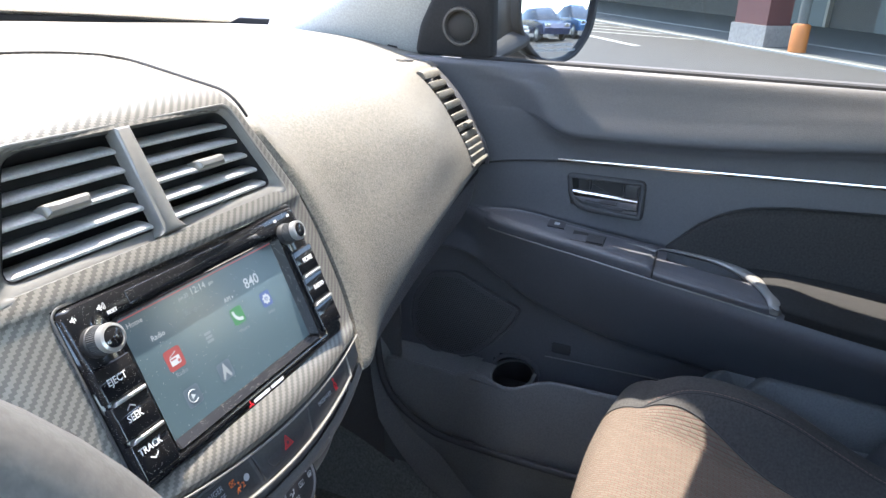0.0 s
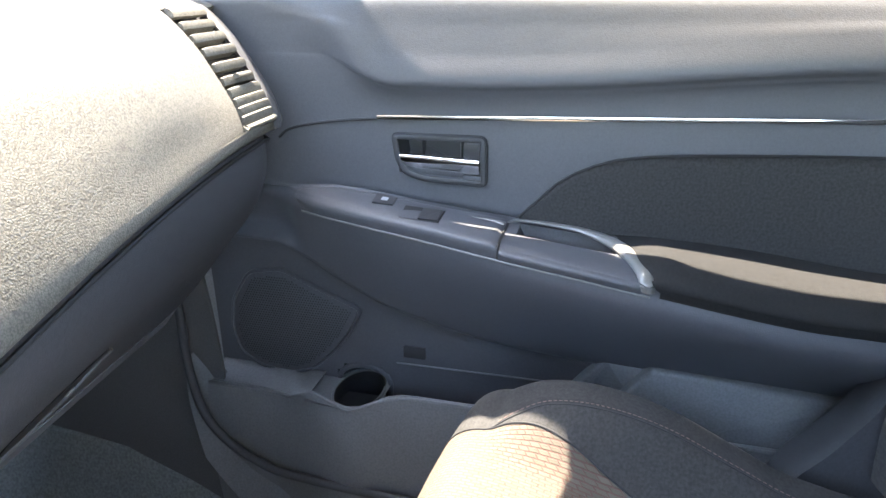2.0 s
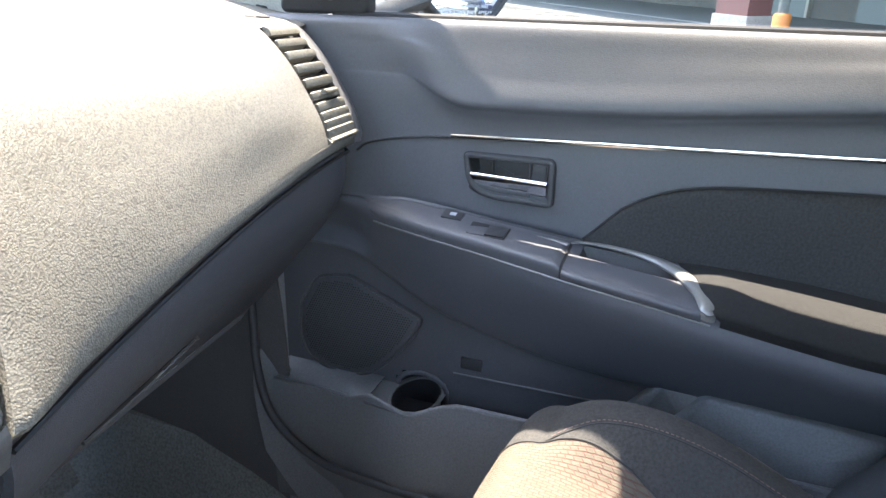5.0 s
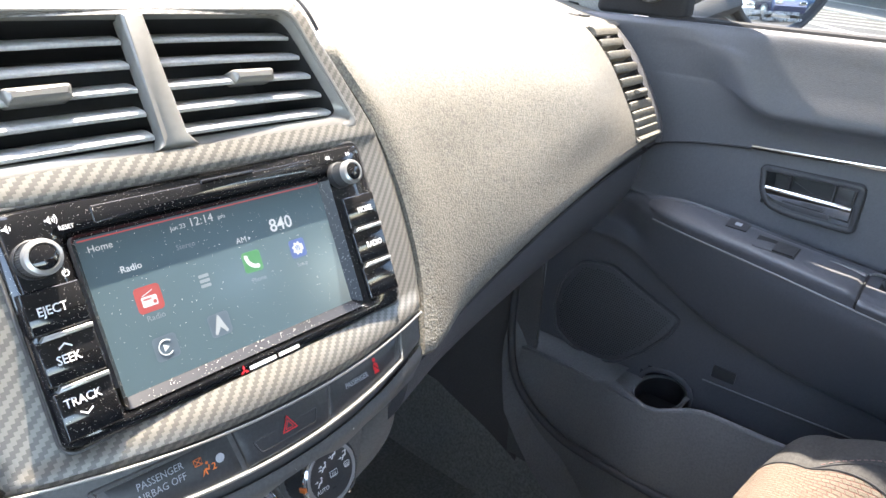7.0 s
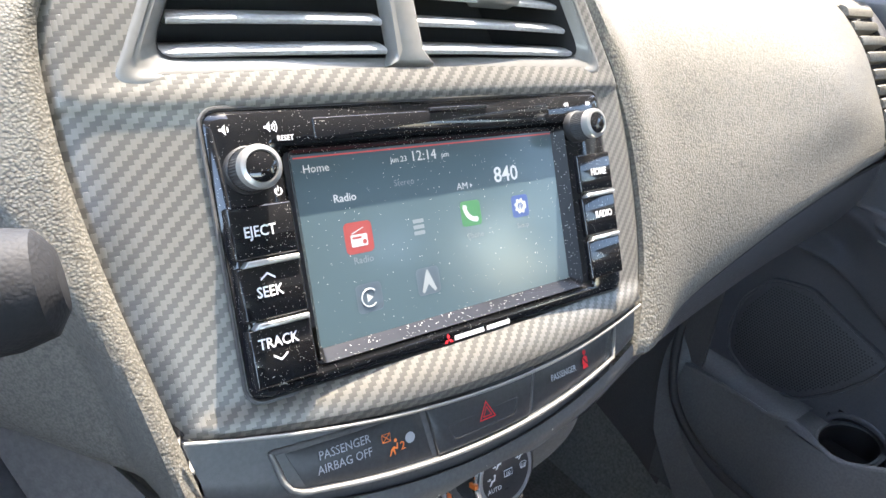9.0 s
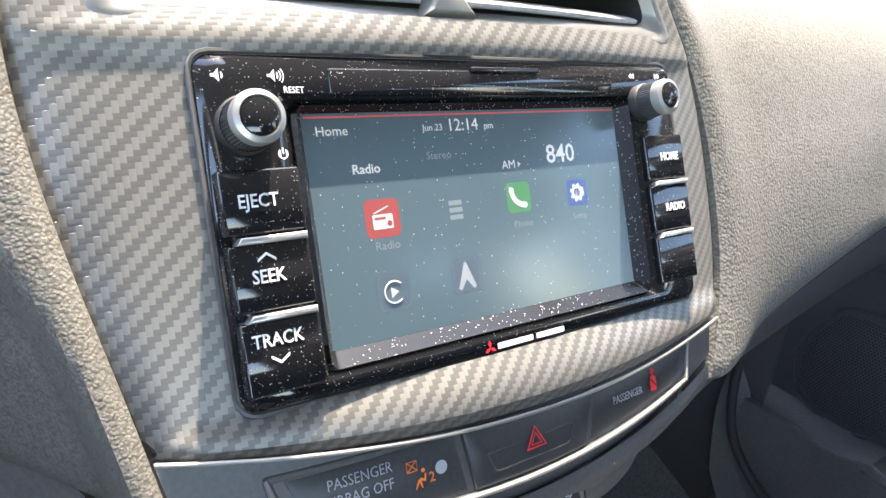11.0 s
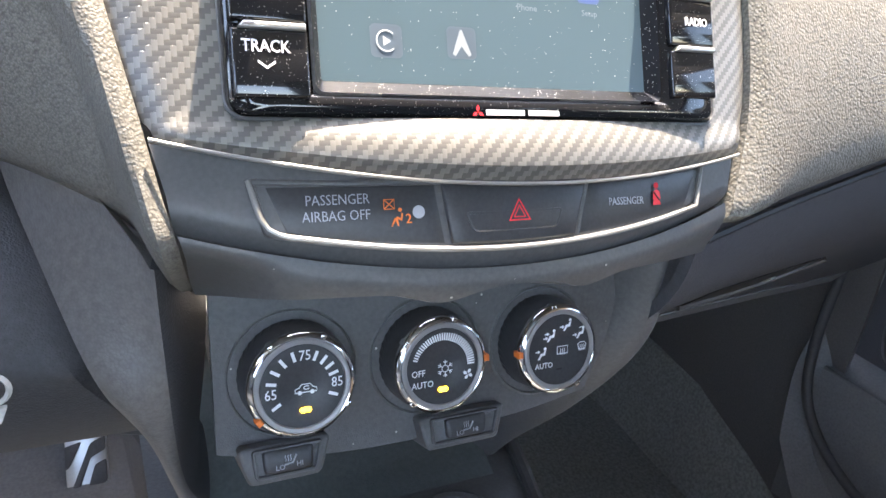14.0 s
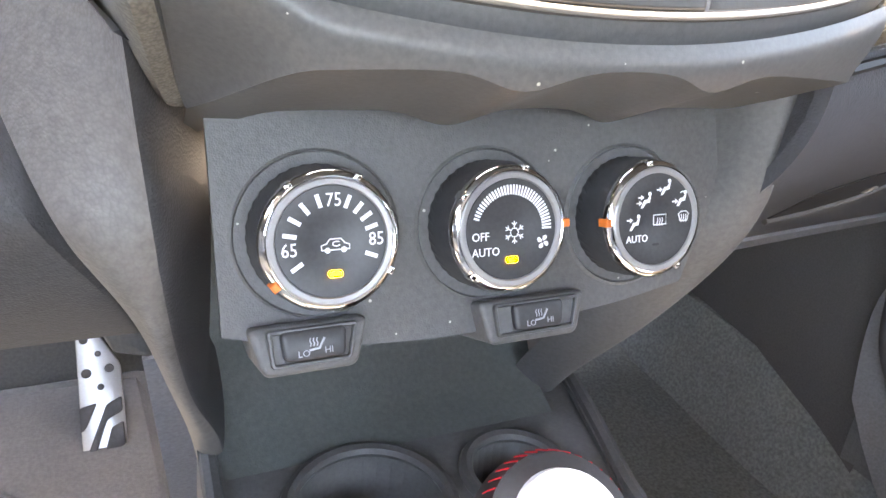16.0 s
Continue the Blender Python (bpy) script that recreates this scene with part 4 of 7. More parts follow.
def heater_face(a, b):
    lo = spline([(0, -0.1725), (0.15, -0.1795), (0.45, -0.1830), (0.8, -0.1800), (1, -0.1740)], a)[0]
    v = -0.088 + (lo + 0.088) * b
    ur = spline([(-0.187, 0.080), (-0.175, 0.089), (-0.168, 0.0925), (-0.150, 0.102), (-0.128, 0.1085), (-0.08, 0.112)], v)[0]
    u = -0.0985 + (ur + 0.0985) * a
    n = 0.089 - (v + 0.148) * math.tan(radians(LEAN))
    return SP(u, v, n)


part("panel", thick(grid(heater_face, 40, 24), -0.004), M["heater"], heater)


def sector(u, v, a, r0, r1, w):
    ca, sa = math.cos(radians(a)), math.sin(radians(a))
    return [(u + ca * r0 - sa * w, v + sa * r0 + ca * w), (u + ca * r1 - sa * w, v + sa * r1 + ca * w), (u + ca * r1 + sa * w, v + sa * r1 - ca * w), (u + ca * r0 + sa * w, v + sa * r0 - ca * w)]


def heater_knob(u, v, mark, lugs):
    piv = Matrix.Translation(SP(u, v, 0.066))
    m = piv @ Matrix.Rotation(radians(LEAN), 4, "X") @ piv.inverted() @ SPM(u, v, 0.0) @ Matrix.Diagonal((1.03, 1.03, 1, 1))
    f = on(m)
    kn = part("collar", lathe([(0.0290, 0.096), (0.0286, 0.0850), (0.0270, 0.0838), (0.0258, 0.0850), (0.0252, 0.0890), (0.0236, 0.0910)], f, 48), M["lower"], heater)
    body = part("knob", lathe([(0.0228, 0.094), (0.0226, 0.075), (0.0214, 0.0685), (0.0205, 0.068)], f, 48), M["rubber"], heater)
    bm = bmesh.new()
    n = 72
    rows = []
    for q in range(6):
        rr = 0.0229 - 0.0012 * (q / 5)
        rows.append([bm.verts.new(f((rr + (0.0003 if (k + q) % 2 else -0.0001)) * math.cos(2 * math.pi * k / n), (rr + (0.0003 if (k + q) % 2 else -0.0001)) * math.sin(2 * math.pi * k / n), 0.087 - 0.0032 * q)) for k in range(n)])
    for a, b in zip(rows, rows[1:]):
        for k in range(n):
            bm.faces.new((a[k], a[(k + 1) % n], b[(k + 1) % n], b[k]))
    part("knurl", bm, M["rubber"], body, "knurled black rubber grip", smooth=False)
    part("chrome_ring", lathe([(0.0208, 0.0700), (0.0217, 0.0690), (0.0218, 0.0672), (0.0210, 0.0658), (0.0198, 0.0652), (0.0192, 0.0654)], f, 56), M["chrome"], body, "bright chrome ring")
    part("silver_ring", lathe([(0.0194, 0.0652), (0.0188, 0.0648), (0.0174, 0.0650), (0.0170, 0.0656)], f, 56), M["ringgrey"], body, "satin silver ring")
    dial = part("dial", lathe([(0.0170, 0.0656), (0.0168, 0.0654), (0.0080, 0.0654), (0.0072, 0.0657), (0, 0.0657)], f, 48), M["button"], body, "dark dial with white marks")
    for a in lugs:
        c, s = math.cos(radians(a)), math.sin(radians(a))
        poly = sector(0, 0, a, 0.0200, 0.0220, 0.0013)
        part("lug", plate(poly, 0.0650, 0.0700, f, 0.0005), M["chrome"], body)
    part("pointer", plate(sector(0, 0, mark, 0.0203, 0.0226, 0.0014), 0.0648, 0.0700, f, 0.0005), M["orange"], body, "orange pointer")
    return dial, m, f


ND = 0.0651
dial, km, f = heater_knob(KU[0], KV[0], 215, (125, 65, 330))
for a in (212, 168.5, 148, 127, 106, 66, 49, 33, 17, -22):
    flat(sector(0, 0, a, 0.0108, 0.0149, 0.00065), ND, M["white"], dial, "scale_mark", f)
for tx, x, y in (("65", -0.0129, -0.0018), ("75", 0.0010, 0.0124), ("85", 0.0137, -0.0002)):
    words(tx, 0.0058, km @ Matrix.Translation((x, y, -ND)), M["white"], dial, sx=0.86)
car_line = [(-0.0042, -0.0012), (-0.0042, 0.0002), (-0.0026, 0.0008), (-0.0016, 0.0021), (0.0018, 0.0021), (0.0030, 0.0007), (0.0044, 0.0002), (0.0044, -0.0012)]
part("recirculation_sign", tube([f(a + 0.0008, b - 0.0012, ND) for a, b in car_line + car_line[:1]], 0.00022, 5), M["white"], dial)
part("recirculation_arrow", tube([f(0.0012 + 0.0012 * math.cos(radians(a)), -0.0006 + 0.0007 * math.sin(radians(a)), ND) for a in range(40, 331, 29)], 0.0002, 5), M["white"], dial)
for c in (-0.0016, 0.0034):
    flat(ring2(c, -0.0025, 0.0, 0.0009, 10), ND, M["white"], dial, "recirculation_wheel", f)
LIT = emit("amber_light", (1.0, 0.50, 0.02), 1.6)
AMB = [(-0.0024, 0.0), (-0.0016, -0.0011), (0.0019, -0.0011), (0.0025, 0.0), (0.0018, 0.0011), (-0.0017, 0.0011)]
flat(rounded([(a + 0.0004, b - 0.0097) for a, b in AMB], 0.0004, 2), ND, LIT, dial, "amber_light", f)

dial, km, f = heater_knob(KU[1], KV[1], 2, (145, 75, 225))
for k in range(36):
    a = 162 - k * (163 / 35)
    flat(sector(0, 0, a, 0.0129 - 0.0015 * min(k, 20) / 20, 0.0150, 0.00034), ND, M["white"], dial, "fan_scale_mark", f)
words("OFF", 0.0040, km @ Matrix.Translation((-0.0119, -0.0018, -ND)), M["white"], dial, sx=0.92)
words("AUTO", 0.0040, km @ Matrix.Translation((-0.0100, -0.0070, -ND)), M["white"], dial, sx=0.92)
SNOW = (0.0007, -0.0010)
part("snow_hexagon", tube([f(SNOW[0] + 0.0016 * math.cos(radians(60 * k)), SNOW[1] + 0.0016 * math.sin(radians(60 * k)), ND) for k in range(7)], 0.00018, 5), M["white"], dial)
for k in range(6):
    ca, sa = math.cos(radians(30 + 60 * k)), math.sin(radians(30 + 60 * k))
    flat(sector(SNOW[0], SNOW[1], 30 + 60 * k, 0.0014, 0.0038, 0.0002), ND, M["white"], dial, "snow_ray", f)
    for q in (-45, 45):
        flat(sector(SNOW[0] + 0.0024 * ca, SNOW[1] + 0.0024 * sa, 30 + 60 * k + q, 0.0, 0.0013, 0.00017), ND, M["white"], dial, "snow_barb", f)
for k in range(4):
    a = radians(40 + 90 * k)
    blade = [(0.0003, 0.0), (0.0006, 0.0010), (0.0014, 0.0014), (0.0023, 0.0010), (0.0024, 0.0002), (0.0015, -0.0002)]
    flat([(0.0117 + x * math.cos(a) - y * math.sin(a), -0.0050 + x * math.sin(a) + y * math.cos(a)) for x, y in blade], ND, M["white"], dial, "fan_blade", f)
flat(rounded([(a - 0.0004, b - 0.0101) for a, b in AMB], 0.0004, 2), ND, LIT, dial, "amber_light", f)

dial, km, f = heater_knob(KU[2], KV[2], 180, (100, 300))


def seat_sign(x, y, arrows, screen_):
    """A seated shape with arrows, as on the air direction dial."""
    flat(ring2(x + 0.00216, y + 0.00257, 0, 0.00081, 8), ND, M["white"], dial, "air_sign_dot", f)
    flat([(x - 0.00189, y - 0.00243), (x - 0.00081, y - 0.00243), (x + 0.00054, y - 0.00068), (x + 0.00216, y - 0.00054), (x + 0.00270, y + 0.00176), (x + 0.00189, y + 0.00176), (x + 0.00108, y + 0.00054), (x - 0.00027, y + 0.00054)], ND, M["white"], dial, "air_sign_seat", f)
    for dx, dy in arrows:
        flat([(x + dx, y + dy), (x + dx - 0.00135, y + dy + 0.00095), (x + dx - 0.00135, y + dy + 0.00027), (x + dx - 0.00270, y + dy + 0.00027), (x + dx - 0.00270, y + dy - 0.00027), (x + dx - 0.00135, y + dy - 0.00027), (x + dx - 0.00135, y + dy - 0.00095)], ND, M["white"], dial, "air_sign_arrow", f)
    if screen_:
        flat(ring2(x + 0.00108, y + 0.00135, 0.0014, 0.0018, 10, 40, 140), ND, M["white"], dial, "air_sign_screen", f)


seat_sign(-0.0107, -0.0010, ((-0.0004, 0.0014),), False)
seat_sign(-0.0058, 0.0070, ((-0.0004, 0.0014), (-0.0012, -0.0006)), False)
seat_sign(0.0032, 0.0113, ((-0.0010, -0.0004),), False)
seat_sign(0.0108, 0.0068, ((-0.0012, -0.0006),), True)
REAR = [(-0.0029, -0.0017), (0.0029, -0.0017), (0.0029, 0.0019), (-0.0029, 0.0019)]
SCREEN = [(-0.0017, -0.0016), (0.0017, -0.0016), (0.0024, 0.0010), (0.0012, 0.0019), (-0.0012, 0.0019), (-0.0024, 0.0010)]
for x, y, out in ((0.0012, -0.0002, REAR), (0.0124, 0.0004, SCREEN)):
    part("screen_sign", tube([f(x + a, y + b, ND) for a, b in out + out[:1]], 0.00024, 5), M["white"], dial)
    for k in (-1, 0, 1):
        part("screen_sign_ray", tube([f(x + 0.0011 * k + d, y + 0.0008 - 0.0010 * q, ND) for q, d in enumerate((0.0, 0.0002, -0.0002, 0.0001))], 0.00018, 5), M["white"], dial)
words("AUTO", 0.0038, km @ Matrix.Translation((-0.0090, -0.0067, -ND)), M["white"], dial, sx=0.92)
flat(rrect(-0.0020, 0.0010, -0.0096, -0.0088, 0.0003), ND, M["black"], dial, "dark_light", f)

# seat heater switches
for u0, u1, vv in ((-0.0895, -0.0525, -0.1695), (-0.0085, 0.0350, -0.1705)):
    c = (u0 + u1) / 2
    sw = thing("seat_heater_switch", "grey rocker switch marked LO and HI under the heater panel", "switch", "seat heater switches", at=SP(c, vv, 0.085))
    part("housing", plate(rounded([(u0 - 0.002, vv - 0.0012), (u1 + 0.001, vv - 0.0012), (u1 - 0.004, vv - 0.0175), (u0 + 0.002, vv - 0.0175)], 0.003), 0.0805, 0.115, SPf, 0.0015), M["lower"], sw)
    part("frame", band(rounded([(u0 + 0.0035, vv - 0.0022), (u1 - 0.003, vv - 0.0022), (u1 - 0.006, vv - 0.0150), (u0 + 0.0045, vv - 0.0150)], 0.002), 0.0016, 0.0790, 0.0820, SPf), M["satin"], sw)
    rk = part("rocker", plate(rounded([(c - 0.0108, vv - 0.0030), (c + 0.0112, vv - 0.0030), (c + 0.0104, vv - 0.0132), (c - 0.0100, vv - 0.0132)], 0.0025), 0.0782, 0.085, SPf, 0.0012), M["button"], sw)
    words("LO", 0.0031, SPM(c - 0.0036, vv - 0.0108, 0.0780), M["dimwhite"], rk)
    words("HI", 0.0031, SPM(c + 0.0046, vv - 0.0104, 0.0780), M["dimwhite"], rk)
    part("seat_sign", tube([SP(c + a, vv + b, 0.0780) for a, b in ((-0.0018, -0.0098), (0.0016, -0.0094), (0.0034, -0.0062))], 0.00042, 5), M["dimwhite"], rk)
    for k in range(3):
        part("heat_mark", tube([SP(c - 0.0014 + 0.0011 * k + d, vv - 0.0086 + 0.0009 * q, 0.0780) for q, d in enumerate((0.0, 0.0003, -0.0001, 0.0002))], 0.0002, 5), M["dimwhite"], rk)

# ---------------------------------------------------------------- console: side rails, tray, cup holders, selector
console = thing("centre_console", "grey plastic centre console with tray and cup holders", "console", at=(0, 0.05, 0.66))
RAIL = [(-0.012, 0.930), (-0.002, 0.903), (0.001, 0.868), (0.003, 0.838), (0.016, 0.802), (0.047, 0.749), (0.090, 0.690), (0.12, 0.640)]


def rail_yz(k):
    return spline([(i, *p) for i, p in enumerate(RAIL)], k)


def rail_r(a, b):
    """Passenger side: slim rail with a rounded outer edge."""
    y, z = rail_yz(a * 7)
    xo = spline([(0, 0.122), (2, 0.1215), (3, 0.1265), (4, 0.1260), (5, 0.1200), (6, 0.1145), (7, 0.112)], a * 7)[0]
    if b < 0.35:
        t = b / 0.35
        xi = spline([(0, 0.106), (2, 0.106), (3, 0.103), (4, 0.089), (5, 0.088), (6, 0.092), (7, 0.098)], a * 7)[0]
        return (xi + (xo - xi) * t, y + 0.004 + 0.024 * (1 - t) ** 2, z - 0.002 * (1 - t))
    t = (b - 0.35) / 0.65
    ang = min(1, t * 2.2) * math.pi / 2
    return (xo + 0.0065 * math.sin(ang), y + 0.004 + 0.0065 * (1 - math.cos(ang)) + 0.80 * max(0, t - 0.45), z)


def rail_l(a, b):
    """Driver side: a broad cheek, then the corner and the inner face."""
    y, z = rail_yz(a * 7)
    top = max(0.0, 1 - a * 18)
    z += 0.026 * top
    deep = 0.08 * smoothstep(0.45, 0.0, a)
    xl = spline([(0, -0.174), (1, -0.167), (2, -0.152), (3, -0.138), (4, -0.124), (5, -0.115), (6, -0.108), (7, -0.104)], a * 7)[0]
    xc = spline([(0, -0.120), (2, -0.117), (4, -0.113), (5, -0.107), (6, -0.095), (7, -0.090)], a * 7)[0]
    cut = lambda x, h: min(h, spline([(-0.20, 0.962), (-0.170, 0.944), (-0.149, 0.929), (-0.136, 0.918), (-0.120, 0.902), (-0.108, 0.895), (-0.08, 0.893)], x)[0])
    if b < 0.6:
        t = b / 0.6
        x = xl + (xc - xl) * t
        return (x, y + 0.002 + 0.010 * (1 - t) ** 3 + 0.003 * t ** 4 + deep * (1 - t) ** 0.7, cut(x, z))
    t = (b - 0.6) / 0.4
    x = xc + (max(xc + 0.010, -0.0940) - xc) * t
    return (x, y + 0.005 + 0.002 * t + 0.065 * t ** 1.4, cut(x, z - 0.004 * t))


part("side_rail", grid(rail_r, 40, 24), M["lower"], console, "grained curved side rail")
part("side_rail", grid(rail_l, 90, 40, skip=lambda i, j: j >= 24), M["cheek"], console, "broad grained side cheek")
# same moulding in darker plastic; the inner face's shade is in the colour
part("cheek_return", grid(rail_l, 90, 40, skip=lambda i, j: j < 24), M["knee"], console, "inner face of the cheek, shade put into its dark colour")
# unseen ceiling, added to keep stray sun off the console
part("tray_roof", grid(lambda a, b: (-0.095 + 0.175 * a, 0.030 + 0.126 * b, 0.812 + 0.02 * b), 4, 4), M["lower"], console)


def tray_back(a, b):
    x = -0.105 + 0.21 * a
    y, z = spline([(0, 0.150, 0.86), (0.45, 0.147, 0.745), (0.62, 0.138, 0.700), (0.78, 0.118, 0.6745), (0.9, 0.100, 0.6665), (1, 0.090, 0.6635)], b)
    return (x, y, z)


part("tray_back", grid(tray_back, 8, 32), M["tray"], console)


def console_edge(y):
    """Passenger edge of the console top, flaring towards the dash."""
    return spline([(-0.62, 0.100), (-0.10, 0.100), (0.0, 0.106), (0.060, 0.1205), (0.115, 0.1335), (0.18, 0.142)], y)[0]


def hole_plate(x0, edge, y0, y1, z, holes, depth):
    bm = bmesh.new()
    edges = []

    def loop(pts):
        vs = [bm.verts.new(p) for p in pts]
        es = [bm.edges.new((vs[i], vs[(i + 1) % len(vs)])) for i in range(len(vs))]
        edges.extend(es)
        return vs
    loop([(x0, y0, z)] + [(edge(y0 + (y1 - y0) * k / 16), y0 + (y1 - y0) * k / 16, z) for k in range(17)] + [(x0, y1, z)])
    rims = [loop([(cx + r * math.cos(2 * math.pi * k / 32), cy + r * math.sin(2 * math.pi * k / 32), z) for k in range(32)]) for cx, cy, r in holes]
    bmesh.ops.triangle_fill(bm, use_beauty=True, use_dissolve=False, edges=edges)
    for (cx, cy, r), rim in zip(holes, rims):
        low = [bm.verts.new((cx + r * 0.9 * math.cos(2 * math.pi * k / 32), cy + r * 0.9 * math.sin(2 * math.pi * k / 32), z - depth)) for k in range(32)]
        for k in range(32):
            bm.faces.new((rim[k], rim[(k + 1) % 32], low[(k + 1) % 32], low[k]))
        bm.faces.new(low)
    return bm


HOLES = [(-0.027, 0.0515, 0.0415), (0.058, 0.0525, 0.0280)]
part("console_top", hole_plate(-0.095, lambda y: console_edge(y) - 0.003, -0.62, 0.125, 0.664, HOLES, 0.06), M["lower"], console, smooth=False)
for cx, cy, r in HOLES:
    part("cup_rim", tube([(cx + (r + 0.001) * math.cos(2 * math.pi * k / 40), cy + (r + 0.001) * math.sin(2 * math.pi * k / 40), 0.6645) for k in range(41)], 0.0042, 8), M["satin"], console, "grey cup holder rim")
for side in (-1, 1):
    edge_x = (lambda y: -0.1) if side < 0 else console_edge

    def flank(a, b, side=side, edge_x=edge_x):
        y = -0.62 + 0.80 * a
        return (edge_x(y) + side * 0.018 * b, y, 0.668 - 0.36 * b)
    part("side_wall", thick(grid(flank, 32, 6), 0.006), M["lower"], console)
    part("top_edge", tube([(edge_x(-0.62 + 0.735 * k / 16), -0.62 + 0.735 * k / 16, 0.667) for k in range(17)], 0.005, 8), M["lower"], console)

part("tunnel_lining", thick(grid(lambda a, b: (-0.128 + 0.006 * b + 0.05 * a, 0.165 + 0.14 * b, 0.70 - 0.26 * b), 4, 8), 0.004), M["tunnel"], console, "pale grey tunnel lining")

shift = thing("gear_selector", "round gear knob with pale cap and black stitched leather", "gear selector", at=(0.004, -0.052, 0.66))
GM = Matrix.Translation((0.0, 0.000, 0.664)) @ Matrix.Rotation(radians(33), 4, "X")
up = lambda m: (lambda u, v, n: m @ Vector((u, v, n)))
part("stick", lathe([(0.012, 0.0), (0.010, 0.03), (0.009, 0.06)], up(GM), 20), M["black"], shift)
part("leather", lathe([(0.010, 0.055), (0.020, 0.062), (0.0270, 0.080), (0.0295, 0.097), (0.0270, 0.1095), (0.0205, 0.1130)], up(GM), 36), M["button"], shift, "black leather skirt")
part("cap", lathe([(0.0207, 0.1118), (0.0195, 0.1155), (0.012, 0.1195), (0, 0.121)], up(GM), 36), M["white"], shift, "pale glossy cap")
for k in range(22):
    a = radians(20 + 9 * k)
    for s in (0,):
        p = [GM @ Vector((r * math.cos(a + d), r * math.sin(a + d), h)) for r, h, d in ((0.0272, 0.1092, -0.03), (0.0283, 0.1062, 0.0), (0.0291, 0.1035, 0.03))]
        part("stitch", tube(p, 0.00032, 5), M["red"], shift)

# ---------------------------------------------------------------- driver's side: wheel, stalk, knee panel, pedal
wheel = thing("steering_wheel", "black leather steering wheel rim beside the stack", "steering wheel", at=(-0.355, -0.10, 1.0))
WM = Matrix.Translation((-0.358, -0.140, 0.992)) @ Matrix.Rotation(radians(-25), 4, "X") @ Matrix.Rotation(radians(90), 4, "X")
part("rim", grid(lambda a, b: WM @ Vector(((0.178 + 0.0145 * math.cos(2 * math.pi * b)) * math.cos(2 * math.pi * a), (0.178 + 0.0145 * math.cos(2 * math.pi * b)) * math.sin(2 * math.pi * a), 0.0165 * math.sin(2 * math.pi * b))), 72, 14), M["wheel"], wheel, "smooth black leather rim")
part("hub", lathe([(0.0, -0.03), (0.06, -0.028), (0.075, -0.01), (0.07, 0.03), (0.05, 0.09), (0.05, 0.13)], lambda u, v, n: WM @ Vector((u, v, -n)), 36), M["door"], wheel)
for a in (8, 172, 270):
    c, s = math.cos(radians(a)), math.sin(radians(a))
    part("spoke", tube([WM @ Vector((r * c, r * s, h)) for r, h in ((0.06, 0.012), (0.11, 0.006), (0.172, 0.0))], [0.026, 0.020, 0.014], 10, flat=0.5), M["greytrim"], wheel, "grey spoke")
stalk = thing("wiper_stalk", "black wiper stalk with pale ring behind the wheel", "stalk", at=(-0.25, -0.03, 1.0250))
part("arm", tube([(-0.30, -0.005, 1.0050), (-0.235, -0.028, 1.0190), (-0.190, -0.040, 1.0270)], [0.008, 0.009, 0.010], 14), M["sail"], stalk)
part("end", tube([(-0.192, -0.040, 1.0265), (-0.180, -0.043, 1.0285), (-0.160, -0.048, 1.0315), (-0.154, -0.0495, 1.0325), (-0.151, -0.050, 1.0330)], [0.0115, 0.013, 0.0130, 0.0115, 0.007], 20), M["sail"], stalk, "rounded twist end")
part("ring", tube([(-0.196, -0.039, 1.0260), (-0.192, -0.040, 1.0265)], [0.0125, 0.0125], 20), M["silver"], stalk)
part("column_cover", thing_bm := grid(lambda a, b: Vector((-0.355 + 0.085 * math.sin(2 * math.pi * b), -0.02 + 0.16 * a, 0.945 - 0.02 * a + 0.06 * math.cos(2 * math.pi * b))), 6, 24), M["lower"], wheel)

knee = thing("knee_panel", "plastic knee panel under the steering column, shade in its dark colour", "dash panel", kind="structure", at=(-0.3, 0.05, 0.8))


def knee_pt(a, b):
    z = 0.918 - 0.153 * b
    x0 = spline([(0.690, -0.1075), (0.749, -0.1145), (0.802, -0.1235), (0.838, -0.1375), (0.868, -0.1515), (0.903, -0.1665), (0.930, -0.1735), (0.95, -0.176)], z)[0]
    x = x0 - 0.55 * a
    y = spline([(zz, yy) for yy, zz in RAIL[::-1]], z)[0] + 0.014 + 0.032 * b * b
    y += 0.075 * smoothstep(0.835, 0.93, z)
    return (x, y + 0.008 * max(0, 1 - a * 110) ** 2, z)


part("panel", thick(grid(knee_pt, 60, 24), 0.005), M["knee"], knee)
for k in range(7):
    part("rib", tube([Vector(knee_pt(0.035 + 0.11 * q / 6, 0.24 + 0.012 * k)) + Vector((0, -0.0006, 0)) for q in range(7)], 0.0007, 6), M["black"], knee)
# added black filler, keeps the sunlit bulkhead from showing in the gap
part("backing", grid(lambda a, b: Vector((-0.74 + 0.60 * a, 0.075 + 0.02 * b, 0.80 + 0.20 * b)), 4, 4), M["black"], knee)
part("screw", lathe([(0.0065, 0.0), (0.0062, -0.002), (0.0035, -0.003), (0.003, -0.001), (0.0, -0.001)], lambda u, v, n: Vector((-0.150 + u, 0.108 + n * 0.9, 0.764 + v)), 20), M["rubber"], knee, "black trim fastener")
part("bracket", plate(rounded([(-0.120, 0.735), (-0.147, 0.742), (-0.140, 0.722), (-0.122, 0.716)], 0.003), 0.0, 0.012, lambda u, v, n: Vector((u, 0.135 + n, v)), 0.002), M["satin"], knee, "grey lower bracket")


